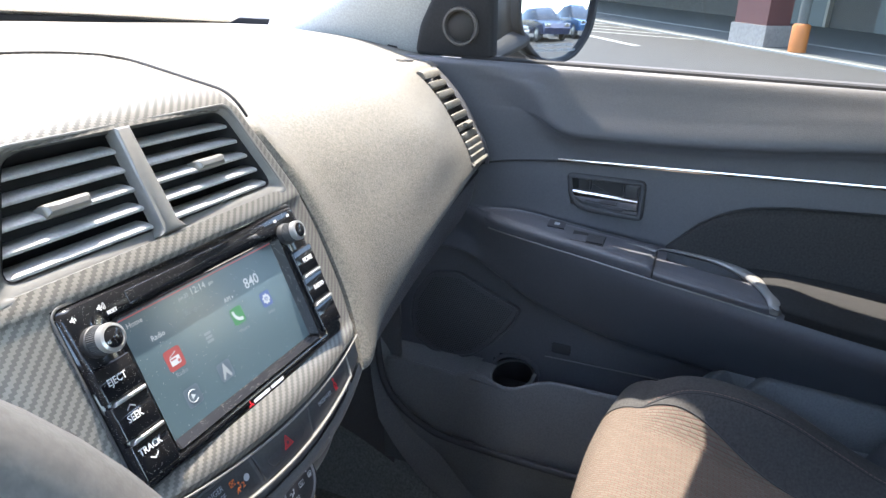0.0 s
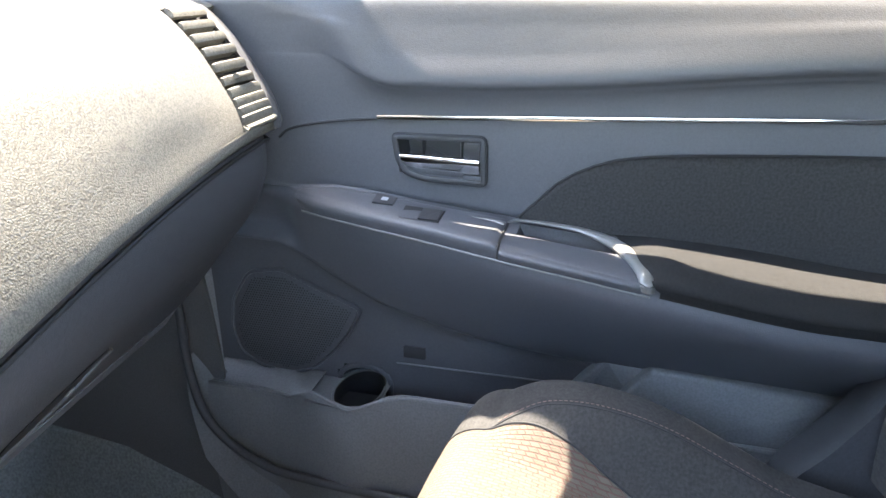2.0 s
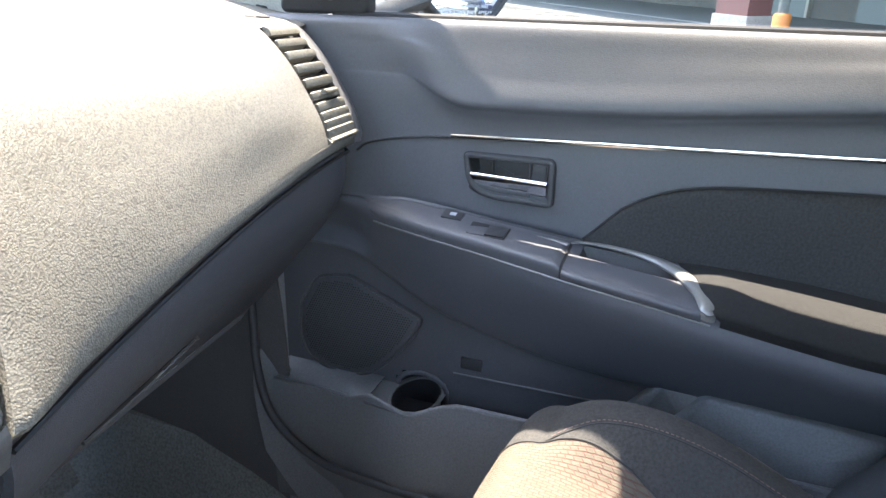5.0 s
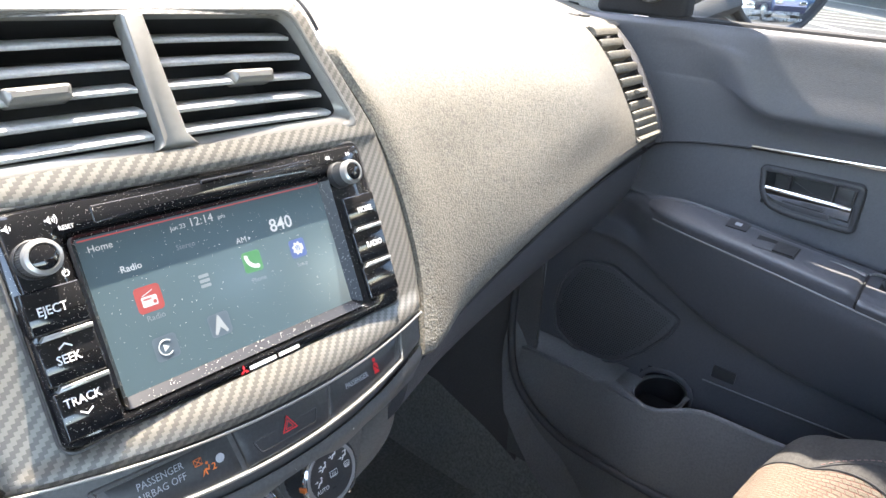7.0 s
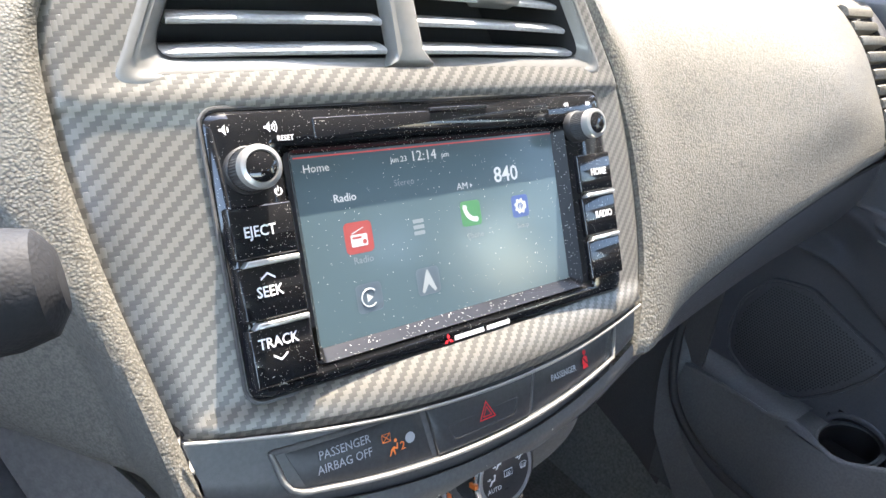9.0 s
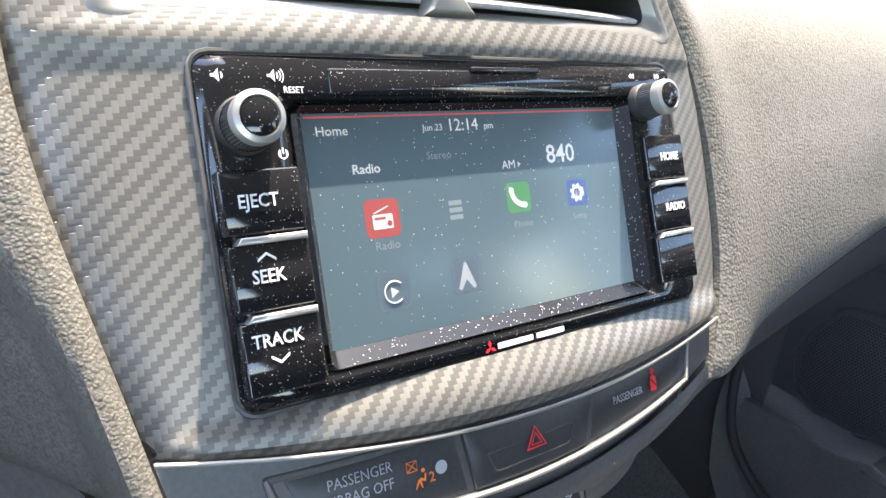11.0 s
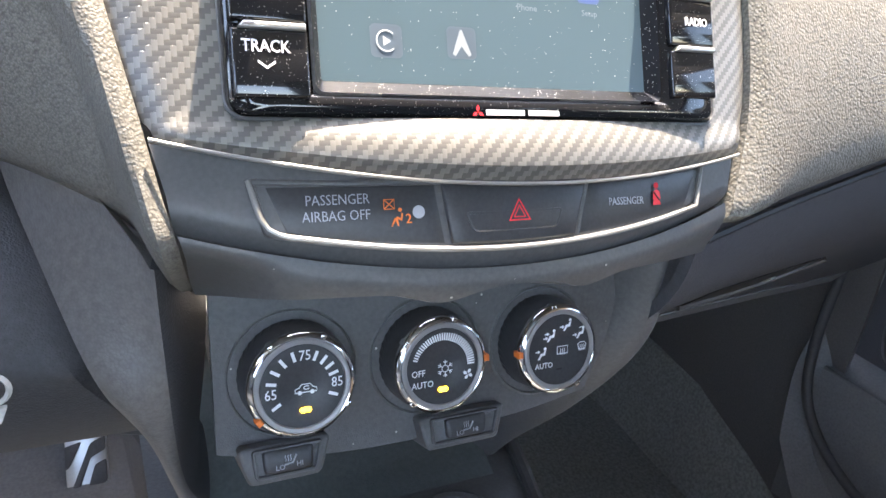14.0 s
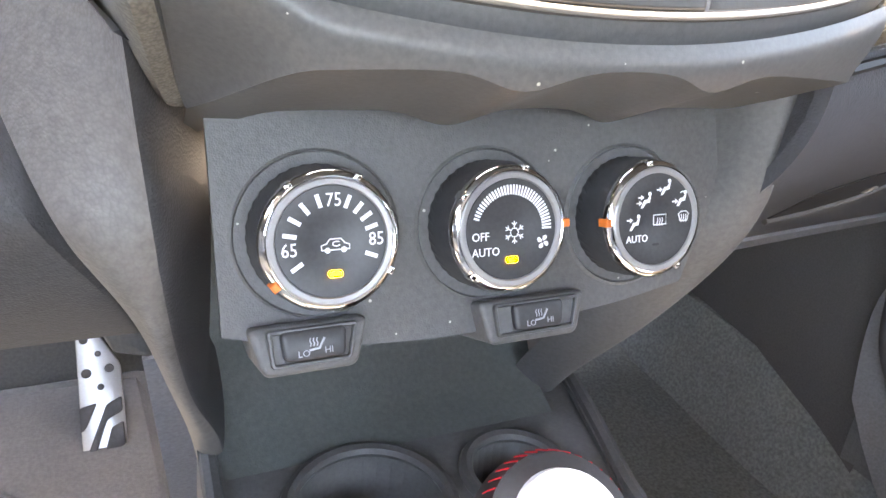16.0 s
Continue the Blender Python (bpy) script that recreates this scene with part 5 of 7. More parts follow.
fob = thing("key_fob", "pale key ring and white tag hanging under the column", "key", at=(-0.170, 0.0, 0.855))
part("ring", lathe([(0.0052, 0.0), (0.0062, -0.0014), (0.0072, 0.0), (0.0062, 0.0014), (0.0052, 0.0)], lambda u, v, n: Vector((-0.1715 + u, n, 0.858 + v)), 24), M["headliner"], fob, "pale ring")
part("tag", plate(rounded([(-0.1755, 0.850), (-0.1665, 0.851), (-0.1690, 0.844), (-0.1760, 0.842)], 0.001, 2), -0.0008, 0.0008, lambda u, v, n: Vector((u, n, v)), 0.0003), M["headliner"], fob, "white tag")
part("cord", tube([(-0.1715, 0.0, 0.864), (-0.176, 0.012, 0.90), (-0.19, 0.03, 0.93)], 0.0012, 6), M["black"], fob)

pedal = thing("accelerator_pedal", "drilled aluminium accelerator pedal with black rubber inlays", "pedal", at=(-0.19, 0.56, 0.38))
PM = Matrix.Translation((-0.1935, 0.56, 0.39)) @ Matrix.Rotation(radians(62), 4, "X")
pf = lambda u, v, n: PM @ Vector((u, v, -n))
ped = [(-0.0235, -0.086), (0.0235, -0.086), (0.0255, -0.06), (0.0255, 0.035), (-0.004, 0.086), (-0.0205, 0.086)]
part("plate", plate(rounded(ped, 0.007), 0.0, 0.006, pf, 0.0015), M["silver"], pedal, "brushed aluminium plate")
for a, b, r in ((-0.012, 0.068, 0.0050), (0.002, 0.050, 0.0036), (-0.012, 0.028, 0.0058), (0.013, 0.031, 0.0052), (0.002, 0.010, 0.0040)):
    part("rubber_stud", lathe([(r, -0.0002), (r * 0.9, -0.002), (0, -0.0025)], lambda u, v, n, a=a, b=b: pf(u + a, v + b, n), 14), M["rubber"], pedal)
for poly in ([(-0.023, -0.012), (-0.003, -0.008), (-0.018, -0.038), (-0.023, -0.040)], [(0.006, -0.012), (0.0235, -0.004), (0.0235, -0.022), (0.006, -0.030), (-0.008, -0.066), (-0.017, -0.066)], [(0.010, -0.040), (0.0235, -0.034), (0.0235, -0.062), (0.012, -0.070), (0.0, -0.070)]):
    part("rubber_inlay", plate(rounded(poly, 0.003, 2), -0.002, 0.002, pf, 0.001), M["rubber"], pedal)
part("arm", tube([(-0.186, 0.60, 0.42), (-0.182, 0.66, 0.52), (-0.18, 0.66, 0.62)], 0.009, 8), M["black"], pedal)

# ---------------------------------------------------------------- passenger door
door = thing("door_1", "dark grained passenger door lining, closed", "door", kind="structure", at=(0.72, -0.2, 0.7))


def arm_edge(y):
    """Outer edge of the arm rest: x and z of its seam; and the height of its inner edge."""
    xe = spline([(-1.05, 0.590), (-0.60, 0.590), (-0.511, 0.592), (-0.372, 0.600), (-0.308, 0.607), (-0.217, 0.622), (-0.127, 0.645), (0.0, 0.672), (0.051, 0.686), (0.080, 0.702), (0.11, 0.711), (0.3, 0.711)], y)[0]
    ze = spline([(-1.05, 0.790), (-0.575, 0.801), (-0.511, 0.803), (-0.372, 0.819), (-0.308, 0.826), (-0.217, 0.833), (-0.127, 0.838), (0.051, 0.850), (0.09, 0.856), (0.3, 0.858)], y)[0]
    zi = spline([(-1.05, 0.810), (-0.619, 0.824), (-0.475, 0.839), (-0.368, 0.844), (-0.327, 0.844), (-0.221, 0.853), (-0.123, 0.863), (0.006, 0.877), (0.054, 0.875), (0.09, 0.874), (0.3, 0.874)], y)[0]
    return xe, ze, zi


def door_pt(y, w):
    """Section of the lining at y: upper pad with its fold, flat middle, arm rest, recessed lower panel."""
    xe, ze, zi = arm_edge(y)
    pro = smoothstep(0.03, -0.055, y)
    top3, top4 = smoothstep(0.105, 0.01, y), smoothstep(0.075, -0.02, y)
    zc = spline([(-1.05, 1.052), (-0.55, 1.036), (-0.44, 1.028), (-0.29, 1.015), (-0.145, 1.009), (0.3, 1.008)], y)[0] + 0.030 * smoothstep(-0.075, 0.02, y)
    zf = spline([(-1.05, 0.670), (-0.396, 0.678), (-0.271, 0.686), (-0.166, 0.699), (-0.058, 0.726), (0.008, 0.756), (0.06, 0.785), (0.10, 0.800), (0.3, 0.800)], y)[0]
    nodes = [(0.730, 1.098), (0.722, 1.1035), (0.7140, 1.096), (0.7130 - 0.0058 * top3, (1.096 + zc + 0.034) / 2), (0.7128 - 0.0124 * top4, zc + 0.034), (0.7128 - 0.0202 * pro, zc + 0.004), (0.7128 - 0.0095 * pro, zc - 0.008), (0.7128, zc - 0.027 - 0.030 * (1 - pro)), (0.712, 0.93), (0.711, zi + 0.010), (0.709, zi),
             (xe + 0.010, ze + 0.018), (xe, ze + 0.004), (xe + 0.010, ze - 0.034), (0.7005, zf), (0.7215, zf - 0.020), (0.725, 0.63), (0.722, 0.50), (0.715, 0.34)]
    # the front end of the upper pad sinks towards the dash
    d = smoothstep(-0.03, 0.10, y)
    x, z = spline([(i, *p) for i, p in enumerate(nodes)], w)
    if 2.0 < w < 7.0:
        x += 0.003 * d * math.sin((w - 2.0) / 5.0 * math.pi)
    return Vector((x, y, z))


NW, NY = 216, 240
DY0, DY1 = 0.215, -1.05


def door_skip(i, j):
    y = DY0 + (DY1 - DY0) * (i + 0.5) / NY
    w = 18 * (j + 0.5) / NW
    if w > 13 and abs(y + 0.011) < 0.045:
        z = door_pt(y, w).z
        if 0.50 < z and ((y + 0.011) / 0.043) ** 2 + max(0.0, (z - 0.584) / 0.031) ** 2 < 1:
            return True
    if -0.176 < y < -0.074 and 7.5 < w < 9.0:
        return 0.900 < door_pt(y, w).z < 0.942
    return -0.338 < y < -0.228 and 10.16 < w < 10.62


bm = grid(lambda a, b: door_pt(DY0 + (DY1 - DY0) * a, 18 * b), NY, NW, skip=door_skip)
part("lining", bm, M["door"], door)
part("trim_seam", tube([Vector((0.7118, *spline([(0, 0.082, 0.936), (1, 0.066, 0.9475), (2, 0.030, 0.9562), (3, -0.013, 0.9620), (4, -0.050, 0.9650)], k / 5))) for k in range(21)], 0.0018, 6), M["black"], door)
part("chrome_strip", tube([Vector((0.7095, -0.050 - 0.95 * k / 30, 0.9675 + 0.0338 * k / 30)) for k in range(31)], 0.0026, 8, flat=1.3), M["chrome"], door, "slim chrome strip")
part("window_seal", tube([Vector((0.7315, 0.12 - 1.17 * k / 20, 1.1015)) for k in range(21)], 0.0075, 8), M["sail"], door, "black rubber window seal")
part("outer_belt", box((0.738, -1.05, 1.058), (0.800, 0.15, 1.074), 0.004), M["sail"], door, "black outer belt moulding")

dyz = lambda y, z, n: Vector((0.711 + n, y, z))  # n into the door
hb = rounded([(-0.067, 0.9490), (-0.1825, 0.9500), (-0.1835, 0.8900), (-0.108, 0.8925), (-0.084, 0.8985), (-0.072, 0.9150)], 0.0090)
handle = part("handle_bezel", band(hb, 0.0072, -0.0045, 0.006, dyz), M["rubber"], door, "dark satin handle surround")
part("handle_gap", tube([dyz(y, z, 0.0) for y, z in hb + hb[:1]], 0.0016, 5), M["black"], handle)
hi_ = shrink(hb, 0.0065)
part("handle_cup", strip(hi_, -0.001, shrink(hi_, 0.004), 0.028, dyz), M["button"], handle)
bm = bmesh.new()
bm.faces.new([bm.verts.new(dyz(y, z, 0.027)) for y, z in hi_])
part("handle_back", bm, M["button"], handle)
part("cup_rib", plate(rrect(-0.1010, -0.0990, 0.905, 0.944, 0.0005), 0.014, 0.027, dyz, 0.0005), M["button"], handle)


def lever_pt(a, b):
    y = -0.0765 - 0.0975 * a
    z0 = 0.9195 - 0.0030 * a
    prof = [(0.014, 0.0030), (0.002, 0.0040), (-0.0015, 0.0030), (-0.0018, 0.0), (0.0015, -0.010), (0.0065, -0.0185 - 0.0 * a)]
    n, h = spline([(i, *p) for i, p in enumerate(prof)], b * 5)
    if b > 0.55:
        h = max(h, -0.0185 * min(1.0, 0.45 + a * 2.2))
    return dyz(y, z0 + h, n)


part("lever", thick(grid(lever_pt, 24, 16), -0.002), M["chrome"], handle, "chrome pull lever")
lock = part("lock_tab", plate(rrect(-0.1725, -0.1530, 0.9200, 0.9425, 0.002), 0.004, 0.02, dyz, 0.0015), M["button"], handle, "lock tab")
part("lock_frame", band(rrect(-0.1745, -0.1505, 0.9185, 0.9440, 0.002), 0.0022, 0.0015, 0.012, dyz), M["satin"], lock)

# switch plate on the arm rest
def arm_top(y, t, up_=0.0):
    p = door_pt(y, 10.0 + t)
    return p + Vector((-0.3, 0, 0.95)).normalized() * up_


def arm_plate(pts, h0, name, m, parent, label=""):
    """A slab on the arm rest's sloping top, from (y, t) outline."""
    bm = bmesh.new()
    lo = [bm.verts.new(arm_top(y, t, -0.004)) for y, t in pts]
    hi = [bm.verts.new(arm_top(y, t, h0)) for y, t in pts]
    for k in range(len(pts)):
        bm.faces.new((lo[k], lo[(k + 1) % len(pts)], hi[(k + 1) % len(pts)], hi[k]))
    bm.faces.new(hi)
    return part(name, bm, m, parent, label, smooth=False)


def arm_t(y, x):
    """Fraction across the arm rest's top at which it lies at x."""
    return (0.709 - x) / (0.709 - arm_edge(y)[0] - 0.010)


CAP0, CAP1 = 0.060, -0.2125


def cap_pt(a, b):
    """Moulded cap of the arm rest: a rounded nose, then the full width down to the seam."""
    y = CAP0 + (CAP1 - CAP0) * (a * a * 0.35 + a * 0.65)
    k = math.sqrt(max(0.0, 1 - max(0.0, (y - 0.015) / 0.045) ** 2))
    w = 11.25 + (10.06 + 1.96 * b - 11.25) * k
    p = door_pt(y, w)
    e = min(1.0, b * 9, (1 - b) * 9, a * 14 + 0.05, (1 - a) * 60)
    return p + Vector((-0.55, 0, 0.83)) * 0.0042 * math.sqrt(max(0.0, e))


part("arm_cap", grid(cap_pt, 60, 40), M["door"], door, "moulded arm rest cap")
part("cap_gap", tube([door_pt(CAP1 - 0.0012, 10.3 + 1.75 * k / 12) + Vector((-0.001, 0, 0.001)) for k in range(13)], 0.0016, 6), M["black"], door)


def arm_rect(y0, y1, xa, xb):
    return rounded([(y0, arm_t(y0, xa)), (y0, arm_t(y0, xb)), (y1, arm_t(y1, xb)), (y1, arm_t(y1, xa))], 0.004, 3)


lockb = arm_plate(arm_rect(-0.049, -0.075, 0.701, 0.684), 0.0058, "lock_switch", M["button"], door, "small door lock switch")
arm_plate(arm_rect(-0.058, -0.066, 0.696, 0.690), 0.0062, "lock_sign", M["dimwhite"], lockb)
wsw = arm_plate(arm_rect(-0.090, -0.139, 0.688, 0.658), 0.0046, "window_switch_well", M["black"], door, "dark well of the window switch")
arm_plate(arm_rect(-0.113, -0.137, 0.686, 0.661), 0.0062, "window_switch", M["button"], wsw)

# pull cup, grab bar and trim
def pocket_pt(a, b):
    y = -0.225 - 0.117 * a
    t = 0.12 + 0.54 * b
    d = math.sin(math.pi * b) ** 0.35 * math.sin(math.pi * min(1, a * 1.0)) ** 0.3
    return arm_top(y, t, -0.001) + Vector((0, 0, -0.034 * d))


part("pull_pocket", grid(pocket_pt, 16, 16), M["glove"], door, "dark pull cup")


def bar_pt(a, b):
    y = -0.2150 - 0.1500 * a
    e = min(1.0, a * 30 + 0.55, (1 - a) * 14 + 0.25)
    lift = -0.003 - 0.002 * a
    sec = [door_pt(y, 12.05) + Vector((-0.002, 0, 0)), door_pt(y, 11.75) + Vector((-0.006 * e, 0, 0.002)), arm_top(y, 1.05) + Vector((-0.006 * e, 0, lift * 0.55 * e)), arm_top(y, 0.84) + Vector((0, 0, lift * e)), arm_top(y, 0.66) + Vector((0, 0, lift * 0.75 * e)), arm_top(y, 0.57) + Vector((0, 0, -0.004)), arm_top(y, 0.55) + Vector((0, 0, -0.034))]
    return Vector(spline([(i, *p) for i, p in enumerate(sec)], b * 6))


part("pull_bar", grid(bar_pt, 30, 30), M["door"], door, "rounded grab bar")
TRIM = [(-0.214, 0.30, 0.0015), (-0.224, 0.17, 0.0026), (-0.250, 0.09, 0.0034), (-0.285, 0.10, 0.0046), (-0.310, 0.20, 0.0066), (-0.332, 0.36, 0.0086), (-0.352, 0.60, 0.0092), (-0.366, 0.92, 0.0090), (-0.3705, 1.40, 0.0085), (-0.3715, 2.02, 0.0075)]
pts_ = [spline([(i, *p) for i, p in enumerate(TRIM)], k / 4) for k in range(4 * 9 + 1)]
part("pull_trim", tube([arm_top(y, t, 0.004) for y, t, r in pts_], [r for y, t, r in pts_], 14, flat=0.6), M["greytrim"], door, "grey pull trim")
part("pull_tip", tube([arm_top(-0.172, 0.36, 0.0042), arm_top(-0.195, 0.37, 0.0052), arm_top(-0.2120, 0.40, 0.0046)], [0.0006, 0.0028, 0.0042], 10, flat=0.4), M["greytrim"], door, "grey trim tip")
part("arm_seam", tube([door_pt(y, 12.10) + Vector((-0.0012, 0, 0)) for y in [0.045 - 0.42 * k / 40 for k in range(41)]], 0.0012, 6), M["greytrim"], door)

# padded arm rest cloth and the cloth insert above it
def pad_pt(a, b):
    y = -0.336 - 0.048 * min(1.0, b * 1.15) - 0.67 * a ** 1.5
    p = door_pt(y, 10.02 + 2.05 * b)
    e = min(1.0, a ** 1.5 * 0.67 / 0.035)
    k = math.sin(math.pi * min(1.0, 0.04 + 0.96 * b)) ** 0.5 * (0.25 + 0.75 * e ** 0.5)
    dome = 0.014 * math.exp(-((b - 0.30) / 0.26) ** 2)
    return p + Vector((-0.008 * k, 0, (0.004 + dome) * k))


part("arm_pad", grid(pad_pt, 60, 36), M["armcloth"], door, "grey cloth arm rest pad")


def insert_pt(a, b):
    y = -0.224 - 0.82 * a
    zt = spline([(-1.05, 0.952), (-0.593, 0.949), (-0.451, 0.943), (-0.335, 0.932), (-0.274, 0.906), (-0.236, 0.868), (-0.224, 0.8555)], y)[0]
    zb = min(0.853, arm_edge(y)[2] - 0.004)
    z = zb + (zt - zb) * b
    e = min(1, (1 - b) * 9, a * 40)
    return Vector((0.7105 - 0.0035 * e ** 0.5, y, z))


part("cloth_insert", grid(insert_pt, 60, 18), M["cloth"], door, "dark cloth insert")
part("insert_seam", tube([insert_pt(k / 40, 1.0) + Vector((-0.0012, 0, 0.001)) for k in range(41)], 0.0018, 6), M["black"], door)

# loudspeaker grille
sp = [(0.156, 0.742), (0.103, 0.752), (0.05, 0.728), (-0.015, 0.702), (0.000, 0.668), (0.030, 0.628), (0.065, 0.594), (0.105, 0.581), (0.15, 0.588), (0.182, 0.608), (0.192, 0.645), (0.186, 0.695)]
spk = rounded(sp, 0.012, 3)
syz = lambda y, z, n: Vector((0.7225 + n, y, z))
part("speaker_frame", band(spk, 0.005, -0.0045, 0.006, syz), M["grille"], door)
grille = part("speaker_grille", plate(shrink(spk, 0.005), -0.0025, 0.004, syz, 0.001), M["grille"], door, "perforated loudspeaker grille")
bm = bmesh.new()
cy_, cz_ = 0.088, 0.665
inside = shrink(spk, 0.012)


def in_poly(p, poly):
    c = False
    for i in range(len(poly)):
        (x1, y1), (x2, y2) = poly[i - 1], poly[i]
        if (y1 > p[1]) != (y2 > p[1]) and p[0] < (x2 - x1) * (p[1] - y1) / (y2 - y1) + x1:
            c = not c
    return c


for i in range(-30, 31):
    for j in range(-24, 25):
        p = (cy_ + 0.0040 * i + (0.0020 if j % 2 else 0), cz_ + 0.0037 * j)
        if in_poly(p, inside):
            vs = [bm.verts.new(syz(p[0] + 0.0013 * math.cos(k * math.pi / 3), p[1] + 0.0013 * math.sin(k * math.pi / 3), -0.0027)) for k in range(6)]
            bm.faces.new(vs)
holes = part("grille_holes", bm, M["black"], door, smooth=False)
tagged(holes, kind="stuff")

# bottle holder and map pocket
def pocket_wall(a, b):
    y = 0.215 - 1.12 * a
    cup = math.exp(-((y + 0.012) / 0.042) ** 2)
    rim = 0.595 + 0.012 * smoothstep(-0.02, -0.09, y) - 0.012 * cup * 1.0 - 0.022 * smoothstep(0.04, 0.09, y)
    z = rim + (0.34 - rim) * b
    x = 0.668 - 0.012 * cup + 0.014 * smoothstep(0.03, 0.12, y) - 0.01 * math.sin(b * math.pi)
    return Vector((x, y, z))


part("pocket_ledge", grid(lambda a, b: pocket_wall((0.215 - (0.213 - 0.165 * a)) / 1.12, 0) * (1 - b) + Vector((0.726, 0.213 - 0.165 * a, 0.592)) * b, 12, 4), M["doorlow"], door)
part("map_pocket", thick(grid(pocket_wall, 80, 14), 0.004), M["doorlow"], door, "moulded map pocket with bottle holder")
part("pocket_rim", tube([pocket_wall(k / 60, 0.0) for k in range(61)], 0.0045, 8), M["doorlow"], door)
# the bottle holder is an oval well that cuts into the lining
CX, CY, CR, CS = 0.703, -0.011, 0.0345, 1.5
bm = hole_plate(0.665, lambda y: 0.747, -0.050, 0.052, 0.585, [(CX, CY, CR)], 0.11)
for v in bm.verts:
    if (v.co.x - CX) ** 2 + (v.co.y - CY) ** 2 < (CR + 0.001) ** 2:
        v.co.x = CX + (v.co.x - CX) * CS
    elif v.co.x > 0.74:
        v.co.x = 0.770
    else:
        v.co.x = 0.657
part("cup_plate", bm, M["doorlow"], door, smooth=False)
# matt black puts the well's inner shade into the colour
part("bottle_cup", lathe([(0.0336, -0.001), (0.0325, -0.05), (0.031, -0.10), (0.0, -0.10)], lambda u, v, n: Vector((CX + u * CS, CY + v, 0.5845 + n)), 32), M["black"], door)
part("cup_lip", tube([(CX - CR * CS * math.cos(k * math.pi / 24), CY + CR * math.sin(k * math.pi / 24), 0.5855) for k in range(-14, 15)], 0.0022, 6), M["doorlow"], door)

arch = [(-0.011 + 0.0425 * math.cos(math.pi * k / 20), 0.584 + 0.0305 * math.sin(math.pi * k / 20)) for k in range(21)]
arch = [(0.0315, 0.540)] + arch + [(-0.0535, 0.540)]
part("scoop_collar", band(arch, 0.0075, -0.0012, 0.003, lambda y, z, n: Vector((0.7242 + n, y, z))), M["door"], door, smooth=True)


def cup_back(a, b):
    """Half-round well behind the opening in the lining, closed above; inner shade painted black."""
    t = math.pi * (a - 0.5) * 1.06
    x, y = max(0.7263, CX + 0.0372 * CS * math.cos(t)), CY + 0.0425 * math.sin(t)
    if b > 0.8:
        return Vector((x + (0.7262 - x) * (b - 0.8) / 0.2, y, 0.6135))
    return Vector((x, y, 0.50 + 0.1135 * b / 0.8))


part("cup_back", grid(cup_back, 24, 10), M["black"], door, "scoop behind the bottle holder, inner shade painted black")
# black sheet stands in for the shade down in the pocket
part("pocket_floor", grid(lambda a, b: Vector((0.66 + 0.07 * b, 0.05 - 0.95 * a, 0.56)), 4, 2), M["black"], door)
part("door_label", plate(rrect(-0.102, -0.070, 0.634, 0.652, 0.002), -0.001, 0.002, lambda y, z, n: Vector((0.7235 + n, y, z)), 0.0005), M["button"], door, "small dark sticker")
part("lower_seam", tube([Vector((0.7225, -0.06 - 0.40 * k / 10, 0.624 + 0.0005 * k)) for k in range(11)], 0.0012, 5), M["doorlow"], door)
part("grab_shelf", plate(rounded([(-0.352, 0.630), (-0.393, 0.686), (-0.493, 0.681), (-0.611, 0.670), (-1.0, 0.645), (-1.0, 0.48), (-0.30, 0.54)], 0.006), -0.032, 0.01, lambda y, z, n: Vector((0.717 + n, y, z)), 0.006), M["doorlow"], door, "pale moulded pocket front")
part("shelf_step", plate(rounded([(-0.300, 0.632), (-0.338, 0.682), (-0.42, 0.690), (-0.42, 0.56), (-0.28, 0.56)], 0.004), -0.014, 0.01, lambda y, z, n: Vector((0.717 + n, y, z)), 0.004), M["doorlow"], door)

# mirror sail with tweeter
sail = thing("tweeter_sail", "black mirror sail panel with round tweeter", "speaker", at=(0.73, 0.12, 1.12))
sl = rounded([(0.200, 1.104), (0.190, 1.150), (0.155, 1.215), (0.110, 1.285), (0.070, 1.285), (0.070, 1.104)], 0.012)
slf = lambda y, z, n: Vector((0.728 + n - 0.15 * (z - 1.11), y, z))
part("panel", plate(sl, -0.004, 0.02, slf, 0.006), M["sail"], sail)
TW = lambda u, v, n: slf(0.121 + u, 1.150 + v, n)
part("tweeter_ring", lathe([(0.030, 0.0), (0.0275, -0.010), (0.0245, -0.0105), (0.0215, -0.004)], TW, 32), M["satin"], sail, "raised ring")
part("tweeter_dome", lathe([(0.0215, -0.005), (0.014, -0.009), (0.0, -0.0105)], TW, 28), M["black"], sail, "dark dome")

# ---------------------------------------------------------------- end vent of the dashboard
event = thing("side_vent", "dashboard end air vent with pale sunlit slats", "air vent", at=(0.62, 0.08, 1.03))


def vp(s, dx, out=0.0):
    """On the vent's face: s down the section, dx to the right of the pad's edge."""
    xl = 0.594 - (s - 3.18) / 3.44 * 0.034
    y, z = dash_at(xl, s / 8)
    y2, z2 = dash_at(xl, (s + 0.05) / 8)
    t = Vector((0, y - y2, z - z2)).normalized()
    nrm = Vector((0, -t.z, t.y))
    return Vector((xl + dx, y + 0.04 * dx, z)) + nrm * out, t, nrm


